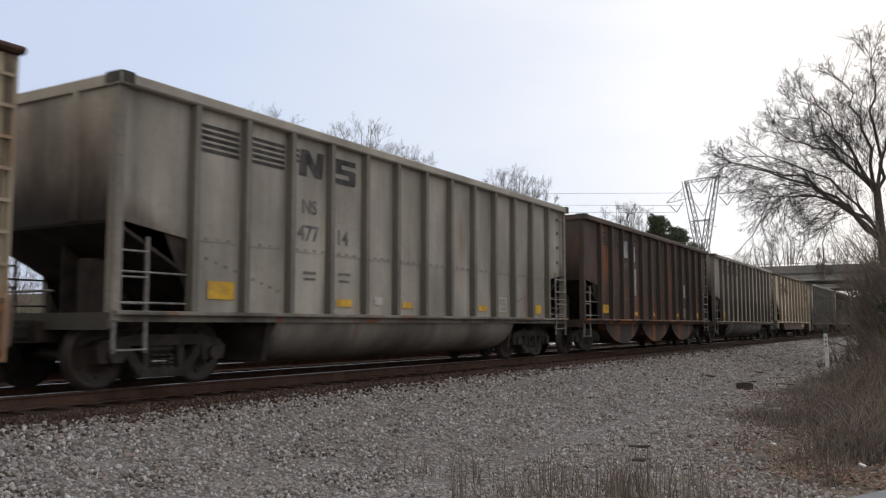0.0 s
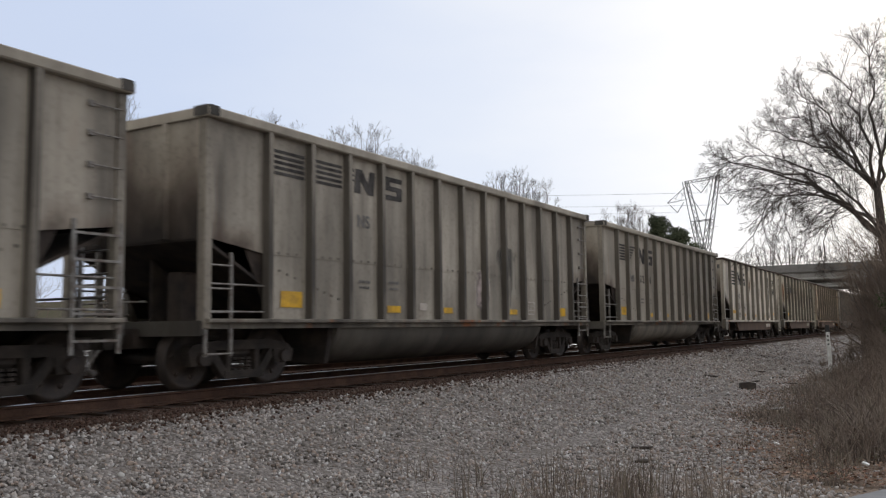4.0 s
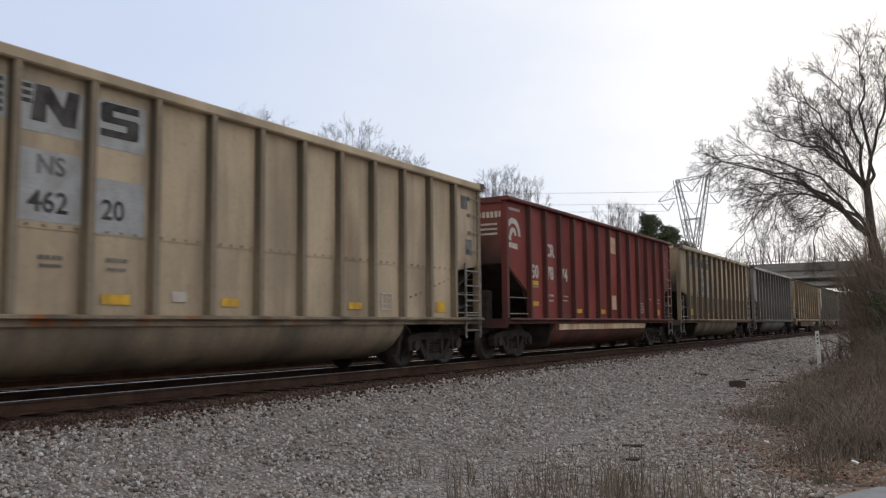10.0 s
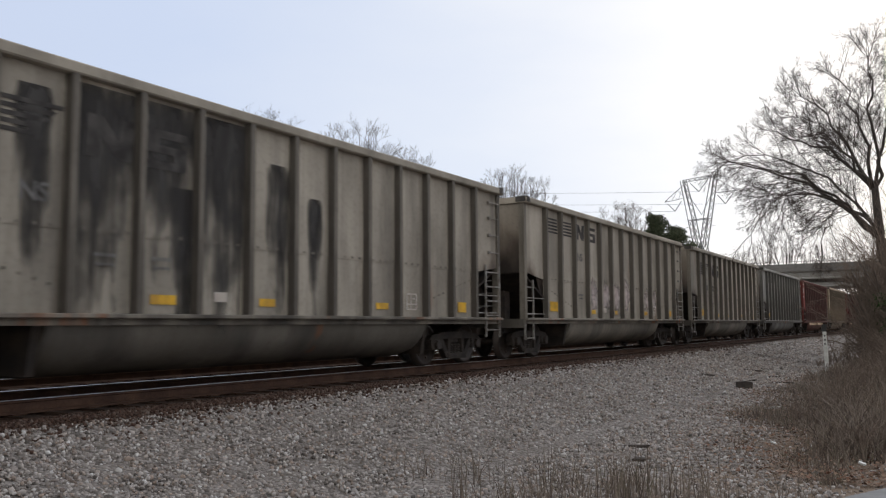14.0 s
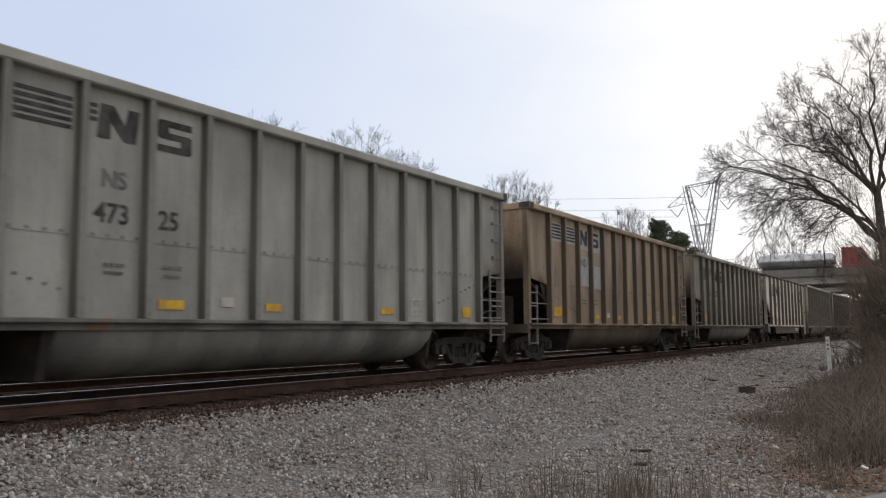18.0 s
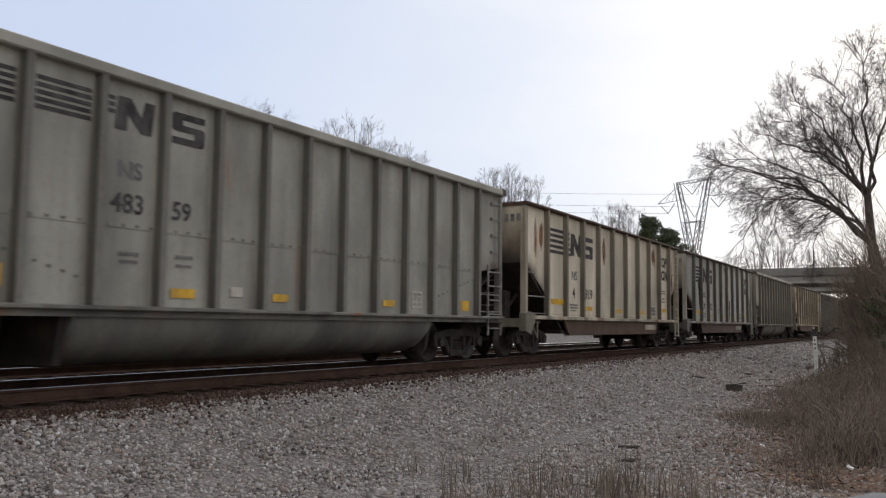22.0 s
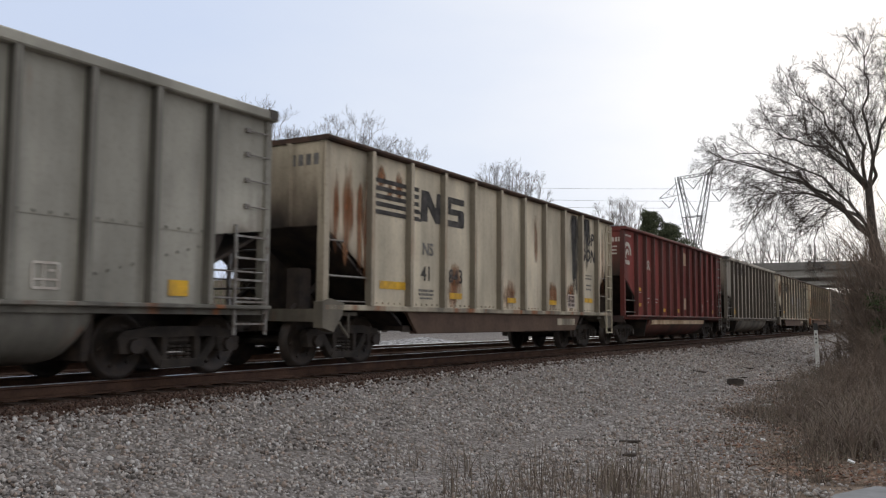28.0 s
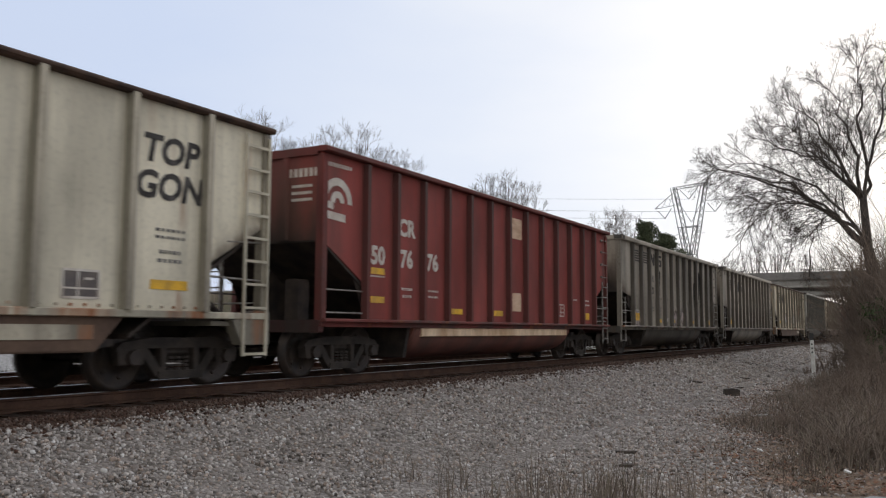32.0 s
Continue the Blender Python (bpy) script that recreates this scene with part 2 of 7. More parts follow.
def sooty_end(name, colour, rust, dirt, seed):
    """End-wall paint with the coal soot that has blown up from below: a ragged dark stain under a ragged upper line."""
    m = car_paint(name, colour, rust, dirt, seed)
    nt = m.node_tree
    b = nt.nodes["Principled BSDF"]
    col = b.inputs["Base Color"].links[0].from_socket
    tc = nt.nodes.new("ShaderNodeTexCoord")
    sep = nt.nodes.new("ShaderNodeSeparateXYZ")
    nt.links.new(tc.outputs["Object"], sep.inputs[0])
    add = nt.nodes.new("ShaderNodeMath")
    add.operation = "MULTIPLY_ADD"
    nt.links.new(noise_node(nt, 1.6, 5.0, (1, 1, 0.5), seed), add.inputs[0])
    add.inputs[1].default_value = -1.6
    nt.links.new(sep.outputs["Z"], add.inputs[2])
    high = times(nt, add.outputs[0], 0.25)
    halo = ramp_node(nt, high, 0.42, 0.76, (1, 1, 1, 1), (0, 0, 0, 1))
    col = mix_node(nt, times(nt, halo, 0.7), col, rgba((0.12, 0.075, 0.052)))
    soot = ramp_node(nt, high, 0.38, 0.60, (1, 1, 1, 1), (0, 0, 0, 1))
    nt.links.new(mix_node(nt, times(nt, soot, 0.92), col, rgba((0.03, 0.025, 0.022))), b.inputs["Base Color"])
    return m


M = {}
M["black_steel"] = surface("black_steel", (0.026, 0.022, 0.020), (0.06, 0.045, 0.036), 3, 0.75, 0.0, 0.3)
M["truck_steel"] = surface("truck_steel", (0.030, 0.026, 0.023), (0.060, 0.048, 0.040), 4, 0.8, 0.0, 0.4)
M["wheel_steel"] = surface("wheel_steel", (0.030, 0.025, 0.022), (0.06, 0.042, 0.032), 5, 0.6, 0.3, 0.2)
M["rung_steel"] = surface("rung_steel", (0.27, 0.26, 0.24), (0.13, 0.10, 0.08), 9, 0.6, 0.2, 0.1)
M["decal_dark"] = surface("decal_dark", (0.040, 0.036, 0.034), (0.10, 0.092, 0.085), 5, 0.85, 0, 0.1)
M["corner_steel"] = surface("corner_steel", (0.05, 0.047, 0.043), (0.10, 0.09, 0.08), 5, 0.85, 0, 0.2)
M["decal_faded"] = surface("decal_faded", (0.11, 0.105, 0.10), (0.21, 0.20, 0.19), 4, 0.85, 0, 0.1)
M["decal_white"] = surface("decal_white", (0.62, 0.57, 0.50), (0.46, 0.39, 0.33), 5, 0.7, 0, 0.1)
M["decal_yellow"] = surface("decal_yellow", (0.80, 0.45, 0.02), (0.50, 0.28, 0.03), 5, 0.5, 0, 0.05)
M["decal_grey"] = surface("decal_grey", (0.42, 0.42, 0.41), (0.34, 0.33, 0.31), 5, 0.7, 0, 0.1)
M["cream_band"] = surface("cream_band", (0.80, 0.62, 0.43), (0.52, 0.34, 0.21), 2, 0.8, 0, 0.1, stretch=(1, 1, 0.3))
M["cream_patch"] = surface("cream_patch", (0.66, 0.47, 0.33), (0.50, 0.32, 0.21), 2.5, 0.85, 0, 0.1, stretch=(1, 1, 3))
M["graffiti"] = surface("graffiti", (0.10, 0.085, 0.08), (0.16, 0.13, 0.11), 3, 0.7, 0, 0.05)
M["brown_blot"] = surface("brown_blot", (0.25, 0.185, 0.12), (0.20, 0.145, 0.095), 3, 0.8, 0, 0.1)
M["blue_wash"] = surface("blue_wash", (0.37, 0.375, 0.385), (0.43, 0.43, 0.43), 2, 0.75, 0, 0.05)
M["coal"] = surface("coal", (0.012, 0.012, 0.013), (0.03, 0.03, 0.03), 7, 0.7, 0, 0.8)


# ---- mesh tools ----
def mesh_from(name, verts, faces, mat=None, smooth=False):
    me = bpy.data.meshes.new(name)
    me.from_pydata([tuple(v) for v in verts], [], [tuple(f) for f in faces])
    if mat:
        me.materials.append(mat)
    if smooth:
        me.shade_smooth()
    return me


class Shape:
    """Collects prisms, boxes and tubes into one mesh."""

    def __init__(self):
        self.v, self.f = [], []

    def add(self, verts, faces):
        n = len(self.v)
        self.v += [tuple(p) for p in verts]
        self.f += [tuple(i + n for i in face) for face in faces]
        return self

    def prism(self, profile, axis, a, b):
        """A closed outline of two coordinates (those left over, in x, y, z order), drawn along the axis from a to b."""
        k = "xyz".index(axis)
        put = lambda p, w: (*p[:k], w, *p[k:])
        n = len(profile)
        area = sum(profile[i][0] * profile[(i + 1) % n][1] - profile[(i + 1) % n][0] * profile[i][1] for i in range(n))
        flip = (area > 0) == (axis == "y")
        prof = list(reversed(profile)) if flip else list(profile)
        if b < a:
            a, b = b, a
        verts = [put(tuple(p), a) for p in prof] + [put(tuple(p), b) for p in prof]
        faces = [tuple(reversed(range(n))), tuple(range(n, 2 * n))] + [(i, (i + 1) % n, n + (i + 1) % n, n + i) for i in range(n)]
        return self.add(verts, faces)

    def box(self, x0, x1, y0, y1, z0, z1, c=0.0):
        c = min(c, (x1 - x0) * 0.4, (z1 - z0) * 0.4)
        prof = [(x0, z0), (x1, z0), (x1, z1), (x0, z1)] if c <= 0 else [(x0 + c, z0), (x1 - c, z0), (x1, z0 + c), (x1, z1 - c), (x1 - c, z1), (x0 + c, z1), (x0, z1 - c), (x0, z0 + c)]
        return self.prism(prof, "y", y0, y1)

    def tube(self, p, q, r0, r1=None, sides=6, caps=True):
        p, q = Vector(p), Vector(q)
        r1 = r0 if r1 is None else r1
        d = (q - p).normalized()
        u = d.orthogonal().normalized()
        w = d.cross(u)
        ring = lambda o, r: [o + (u * math.cos(2 * math.pi * i / sides) + w * math.sin(2 * math.pi * i / sides)) * r for i in range(sides)]
        faces = [(i, (i + 1) % sides, sides + (i + 1) % sides, sides + i) for i in range(sides)]
        if caps:
            faces += [tuple(reversed(range(sides))), tuple(range(sides, 2 * sides))]
        return self.add(ring(p, r0) + ring(q, r1), faces)

    def lathe(self, profile, axis_y=True, seg=24, centre=(0, 0, 0)):
        """profile: (offset along x, radius) round an axis along x."""
        n = len(profile)
        verts, faces = [], []
        for i in range(seg):
            a = 2 * math.pi * i / seg
            verts += [(centre[0] + o, centre[1] + r * math.sin(a), centre[2] + r * math.cos(a)) for o, r in profile]
        for i in range(seg):
            j = (i + 1) % seg
            faces += [(i * n + k, i * n + k + 1, j * n + k + 1, j * n + k) for k in range(n - 1)]
        return self.add(verts, faces)

    def mesh(self, name, mat, smooth=False):
        return mesh_from(name, self.v, self.f, mat, smooth)


def part(name, shape, material, parent, label="", at=None):
    """Links a shape (or a ready mesh) as one mesh object under a thing or a part."""
    me = shape if isinstance(shape, bpy.types.Mesh) else shape.mesh(name, material)
    ob = new(name, me)
    ob.parent = parent
    if at is not None:
        ob.matrix_basis = at
    if label:
        tagged(ob, label)
    return ob


def thing(name, label, category, group="", kind="", at=None):
    ob = new(name)
    ob.empty_display_size = 0.3
    if at is not None:
        ob.matrix_basis = at
    return tagged(ob, label, category, group, kind)


def letters(text, size, mat, name="lettering", bold=0.0, slant=0.0):
    """A mesh of the built-in font, laid on a side that faces +x: it reads along +y, up is +z."""
    cu = bpy.data.curves.new(name, "FONT")
    cu.body, cu.size, cu.align_x, cu.align_y, cu.extrude, cu.offset = text, size, "CENTER", "CENTER", 0.002, bold
    cu.resolution_u, cu.shear = 3, slant
    ob = bpy.data.objects.new(name, cu)
    me = bpy.data.meshes.new_from_object(ob)
    bpy.data.objects.remove(ob)
    me.transform(Matrix(((0, 0, 1, 0), (1, 0, 0, 0), (0, 1, 0, 0), (0, 0, 0, 1))))
    me.materials.clear()
    me.materials.append(mat)
    me.name = name
    return me
# ---- the ground ----
def ground_z(x, y):
    """Height of the ground: two ballasted tracks on a low bank, a gravel apron that falls towards the camera and climbs far off."""
    far = min(1.0, max(0.0, (y - 18.0) / 70.0))
    base = -0.95 + 0.50 * far
    pts = ((-60, -0.55), (-11, -0.50), (-7.0, -0.20), (2.0, -0.20), (2.7, -0.30), (5.5, base), (300, base))
    for (xa, za), (xb, zb) in zip(pts, pts[1:]):
        if x <= xb:
            u = max(0.0, (x - xa) / (xb - xa))
            return za + (zb - za) * u
    return base


def ground_material():
    m, nt, b = shader("gravel_ground")
    vor = nt.nodes.new("ShaderNodeTexVoronoi")
    vor.inputs["Scale"].default_value = 22.0
    tc = nt.nodes.new("ShaderNodeTexCoord")
    nt.links.new(tc.outputs["Object"], vor.inputs["Vector"])
    sep = nt.nodes.new("ShaderNodeSeparateColor")
    nt.links.new(vor.outputs["Color"], sep.inputs[0])
    stone = ramp_node(nt, sep.outputs[0], 0.0, 1.0, (0.09, 0.08, 0.07, 1), (0.36, 0.325, 0.30, 1))
    big = ramp_node(nt, noise_node(nt, 0.35, 5.0), 0.35, 0.7)
    col = mix_node(nt, times(nt, big, 0.5), stone, rgba((0.19, 0.165, 0.145)))
    # the dry soil and leaf litter under the brush, and far-off soil
    xyz = nt.nodes.new("ShaderNodeSeparateXYZ")
    nt.links.new(tc.outputs["Object"], xyz.inputs[0])
    edge = nt.nodes.new("ShaderNodeMath")
    edge.operation = "MULTIPLY_ADD"
    nt.links.new(noise_node(nt, 0.5, 5.0, (1, 1, 1), 9.0), edge.inputs[0])
    edge.inputs[1].default_value = 3.6
    nt.links.new(xyz.outputs["X"], edge.inputs[2])
    soil = mix_node(nt, ramp_node(nt, noise_node(nt, 3.0, 6.0, (1, 1, 1), 2.0), 0.35, 0.65), rgba((0.15, 0.105, 0.075)), rgba((0.24, 0.185, 0.14)))
    col = mix_node(nt, ramp_node(nt, times(nt, edge.outputs[0], 0.05), 0.47, 0.52), col, soil)
    # rust-brown dust along the rails
    ab = nt.nodes.new("ShaderNodeMath")
    ab.operation = "ABSOLUTE"
    nt.links.new(xyz.outputs["X"], ab.inputs[0])
    wob = nt.nodes.new("ShaderNodeMath")
    wob.operation = "MULTIPLY_ADD"
    nt.links.new(noise_node(nt, 1.2, 4.0, (1, 1, 1), 5.0), wob.inputs[0])
    wob.inputs[1].default_value = 0.7
    nt.links.new(ab.outputs[0], wob.inputs[2])
    brown = mix_node(nt, sep.outputs[1], rgba((0.042, 0.026, 0.019)), rgba((0.090, 0.054, 0.039)))
    col = mix_node(nt, ramp_node(nt, times(nt, wob.outputs[0], 0.25), 0.58, 0.68), brown, col)
    # darker grey ballast in a strip from beside the first track past the second
    old = mix_node(nt, sep.outputs[2], rgba((0.035, 0.030, 0.027)), rgba((0.11, 0.098, 0.088)))
    reach = nt.nodes.new("ShaderNodeMath")
    reach.operation = "MULTIPLY_ADD"
    nt.links.new(xyz.outputs["X"], reach.inputs[0])
    reach.inputs[1].default_value, reach.inputs[2].default_value = 0.05, 0.5
    side_a = ramp_node(nt, reach.outputs[0], 0.135, 0.15)
    side_b = ramp_node(nt, reach.outputs[0], 0.42, 0.44, (1, 1, 1, 1), (0, 0, 0, 1))
    col = mix_node(nt, times(nt, side_a, side_b), col, old)
    nt.links.new(col, b.inputs["Base Color"])
    b.inputs["Roughness"].default_value = 0.95
    b.inputs["Specular IOR Level"].default_value = 0.1
    hgt = nt.nodes.new("ShaderNodeMath")
    hgt.operation = "MULTIPLY"
    nt.links.new(vor.outputs["Distance"], hgt.inputs[0])
    hgt.inputs[1].default_value = -1.0
    bump_node(nt, b, hgt.outputs[0], 0.9, 0.05)
    return m


M["gravel_ground"] = ground_material()


def make_ground():
    xs = [-900, -400, -200, -120, -80, -60, -40, -30, -22, -16, -13, -11, -9, -7, -5.5, -4, -2.5, -1.2, 0, 1.2, 2.0, 2.35, 2.7] + [3.2 + 0.5 * i for i in range(20)] + [14, 16, 19, 24, 32, 45, 70, 120, 300, 900]
    ys = [-400, -100, -40, -20, -10, -5, 0, 2] + [3 + 0.6 * i for i in range(56)] + [38, 41, 45, 50, 56, 64, 74, 88, 105, 130, 170, 240, 400, 800, 1600]
    verts, faces = [], []
    for y in ys:
        for x in xs:
            z = ground_z(x, y)
            if x > 2.2 and y > -5:
                z += 0.06 * noise.noise((x * 0.5, y * 0.5, 0)) + 0.03 * noise.noise((x * 1.7, y * 1.7, 4))
            verts.append((x, y, z))
    n = len(xs)
    for j in range(len(ys) - 1):
        for i in range(n - 1):
            faces.append((j * n + i, j * n + i + 1, (j + 1) * n + i + 1, (j + 1) * n + i))
    ob = new("ground", mesh_from("ground", verts, faces, M["gravel_ground"], True))
    tagged(ob, "grey crushed-stone gravel ground beside the railway", "ground", kind="structure")


make_ground()

# ---- freight cars ----
LONG, WIDE = 7.46, 1.53          # half the body's length and width
TRUCK_AT = 6.17


def truck_meshes():
    """Meshes of a three-piece freight truck, about its centre at rail height."""
    side = Shape()
    x0, x1 = 0.96, 1.10
    side.prism([(-1.16, 0.54), (-1.05, 0.66), (-0.55, 0.73), (0.55, 0.73), (1.05, 0.66), (1.16, 0.54), (0.62, 0.58), (-0.62, 0.58)], "x", x0, x1)
    side.prism([(-1.10, 0.36), (-0.70, 0.36), (-0.66, 0.57), (-1.14, 0.57)], "x", x0, x1 + 0.03)
    side.prism([(0.70, 0.36), (1.10, 0.36), (1.14, 0.57), (0.66, 0.57)], "x", x0, x1 + 0.03)
    for s in (-1, 1):
        side.prism([(s * 0.78, 0.58), (s * 0.60, 0.58), (s * 0.26, 0.18), (s * 0.42, 0.16)], "x", x0, x1)
        side.prism([(s * 0.26, 0.22), (s * 0.36, 0.22), (s * 0.36, 0.60), (s * 0.26, 0.60)], "x", x0, x1)
    side.prism([(-0.42, 0.14), (0.42, 0.14), (0.40, 0.26), (-0.40, 0.26)], "x", x0, x1 + 0.02)
    spring = Shape()
    for y in (-0.15, 0.0, 0.15):
        for k in range(4):
            spring.tube((1.03, y, 0.26 + k * 0.055), (1.03, y, 0.295 + k * 0.055), 0.065, 0.055, 8)
    cap = Shape().tube((1.08, 0, 0.457), (1.19, 0, 0.457), 0.12, 0.10, 10)
    bolster = Shape().box(-1.02, 1.02, -0.22, 0.22, 0.46, 0.68, 0.05).box(-0.3, 0.3, -0.3, 0.3, 0.68, 0.82, 0.04)
    wheel = Shape()
    for s in (-1, 1):
        c = 0.76 * s
        wheel.lathe([(c - 0.07 * s, 0.09), (c - 0.06 * s, 0.16), (c - 0.01 * s, 0.20), (c - 0.01 * s, 0.36), (c - 0.07 * s, 0.39), (c - 0.07 * s, 0.485), (c - 0.035 * s, 0.485), (c - 0.02 * s, 0.462), (c + 0.065 * s, 0.452), (c + 0.07 * s, 0.39), (c + 0.03 * s, 0.36), (c + 0.03 * s, 0.20), (c + 0.09 * s, 0.15), (c + 0.09 * s, 0.0)], seg=28)
    wheel.tube((-0.74, 0, 0), (0.74, 0, 0), 0.085, sides=10)
    for i in range(6):      # small casting marks on the plates, so that the turning shows
        a = 2 * math.pi * i / 6
        for c in (0.795, -0.795):
            wheel.tube((c - 0.012, 0.28 * math.sin(a), 0.28 * math.cos(a)), (c + 0.012, 0.28 * math.sin(a), 0.28 * math.cos(a)), 0.035, sides=6)
    gear = Shape().box(-0.75, 0.75, -0.50, -0.42, 0.34, 0.42, 0.02)
    return dict(side_frame=side.mesh("side_frame", M["truck_steel"]), spring=spring.mesh("spring_nest", M["truck_steel"]), cap=cap.mesh("bearing_cap", M["wheel_steel"]),
                bolster=bolster.mesh("bolster", M["truck_steel"]), wheelset=wheel.mesh("wheelset", M["wheel_steel"], True), gear=gear.mesh("brake_beam", M["truck_steel"]))


TRUCK = truck_meshes()
FLIP = pose(0, 0, 0, 0, 0, 180)


def add_trucks(car):
    for s in (-1, 1):
        truck = part("truck", TRUCK["bolster"], None, car, at=pose(0, s * TRUCK_AT, 0))
        for m in (Matrix(), FLIP):
            part("side_frame", TRUCK["side_frame"], None, truck, at=m)
            tagged(part("spring_nest", TRUCK["spring"], None, truck, at=m), kind="stuff")
            for y in (-0.89, 0.89):
                part("bearing_cap", TRUCK["cap"], None, truck, at=m @ pose(0, y, 0))
        for y in (-0.89, 0.89):
            part("wheelset", TRUCK["wheelset"], None, truck, "steel wheelset with worn treads", pose(0, y, 0.457))
        for m in (Matrix(), FLIP):
            part("brake_beam", TRUCK["gear"], None, truck, at=m)


def end_gear(car, paint, tall):
    """Couplers, hoses, end platforms and the centre sill."""
    part("centre_sill", Shape().box(-0.28, 0.28, -7.6, 7.6, 0.62, 0.92, 0.02), M["black_steel"], car)
    platform = Shape().box(-1.50, 1.50, 6.36, 7.46, 0.90, 0.97, 0.01).box(-1.55, 1.55, 7.36, 7.50, 0.80, 1.02, 0.02)
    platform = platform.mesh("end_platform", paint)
    web = Shape().prism([(5.9, 0.975), (7.05, 0.975), (7.05, 1.98), (6.5, 1.62), (5.9, 1.25)] if tall > 4.03 else [(5.4, 0.975), (7.25, 0.975), (7.25, 2.2), (6.5, 1.74), (5.4, 1.02)], "x", -0.03, 0.03).box(-0.9, -0.6, 6.95, 7.25, 0.975, 1.75, 0.04).mesh("draft_web", M["black_steel"])
    knuckle = Shape().box(-0.09, 0.09, 7.5, 7.86, 0.66, 0.86, 0.03)
    knuckle.prism([(-0.16, 7.84), (0.16, 7.80), (0.20, 8.02), (0.08, 8.12), (-0.04, 8.00), (-0.20, 8.05)], "z", 0.62, 0.90)
    knuckle = knuckle.mesh("coupler", M["truck_steel"])
    hose = Shape()
    pts = [(0.42, 7.48, 0.72), (0.44, 7.62, 0.60), (0.36, 7.86, 0.36), (0.22, 8.06, 0.30)]
    for p, q in zip(pts, pts[1:]):
        hose.tube(p, q, 0.028, sides=6)
    hose.tube((0.22, 8.02, 0.30), (0.20, 8.10, 0.30), 0.05, sides=8)
    hose = hose.mesh("air_hose", M["rung_steel"])
    for m in (Matrix(), FLIP):
        part("end_platform", platform, None, car, at=m)
        part("coupler", knuckle, None, car, at=m)
        part("draft_web", web, None, car, "sooty web plate and brake cylinder under the slope", m)
        part("air_hose", hose, None, car, "grey rubber air hose", m)


def ladder_mesh(y0, y1, z0, z1, n, x=1.56, rung=0.016, step=None):
    """A welded ladder in one piece: two flat stiles and n rungs; step: the height of a stirrup under it."""
    heights = [z0 + (z1 - z0) * (i + 0.5) / n for i in range(n)]
    if step is not None:
        heights, z0 = [step] + heights, step - 0.03
    rows = sorted({z0, z1, *(h - rung for h in heights), *(h + rung for h in heights)})
    cols = [y0 - 0.022, y0 + 0.022, y1 - 0.022, y1 + 0.022]
    cells = set()
    for r in range(len(rows) - 1):
        mid = (rows[r] + rows[r + 1]) / 2
        cells |= {(0, r), (2, r)} | ({(1, r)} if any(abs(mid - h) < rung for h in heights) else set())
    verts = [(u, y, z) for u in (x, x + 0.035) for z in rows for y in cols]
    at = lambda k, c, r: k * len(rows) * 4 + r * 4 + c
    faces = []
    for c, r in sorted(cells):
        faces += [tuple(at(1, *p) for p in ((c, r), (c + 1, r), (c + 1, r + 1), (c, r + 1))), tuple(at(0, *p) for p in ((c, r), (c, r + 1), (c + 1, r + 1), (c + 1, r)))]
        for near, p, q in (((c - 1, r), (c, r + 1), (c, r)), ((c + 1, r), (c + 1, r), (c + 1, r + 1)), ((c, r - 1), (c, r), (c + 1, r)), ((c, r + 1), (c + 1, r + 1), (c, r + 1))):
            if near not in cells:
                faces.append((at(0, *p), at(0, *q), at(1, *q), at(1, *p)))
    used = sorted({k for f in faces for k in f})
    back = {k: m for m, k in enumerate(used)}
    return Shape().add([verts[k] for k in used], [tuple(back[k] for k in f) for f in faces])


def post_mesh(z0, z1, w, d, mat):
    s = Shape()
    s.prism([(WIDE, -w / 2), (WIDE + d, -w * 0.42), (WIDE + d, w * 0.42), (WIDE, w / 2)], "z", z0, z1)
    me = s.mesh("side_post", mat)
    me.materials.append(M["flank_shade"])
    for p in me.polygons:       # the flanks' shade is put into their colour
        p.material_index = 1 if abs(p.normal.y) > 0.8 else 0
    return me


def coal_load(top, seed, lift):
    """A rough heap of coal that just shows over the chords in places."""
    rng = random.Random(seed)
    xs, ys = [-1.44 + 2.88 * i / 10 for i in range(11)], [-7.2 + 14.4 * j / 48 for j in range(49)]
    verts, faces = [], []
    for y in ys:
        for x in xs:
            edge = min(1.0, (1.44 - abs(x)) / 0.9, (7.2 - abs(y)) / 1.2)
            z = top - 0.30 + 0.34 * edge + lift * noise.noise((x * 0.6 + seed, y * 0.35, seed)) + 0.07 * noise.noise((x * 3 + seed, y * 3, 1.0)) + rng.uniform(-0.02, 0.02)
            verts.append((x, y, z))
    n = len(xs)
    for j in range(len(ys) - 1):
        for i in range(n - 1):
            faces.append((j * n + i, j * n + i + 1, (j + 1) * n + i + 1, (j + 1) * n + i))
    return mesh_from("coal_load", verts, faces, M["coal"])


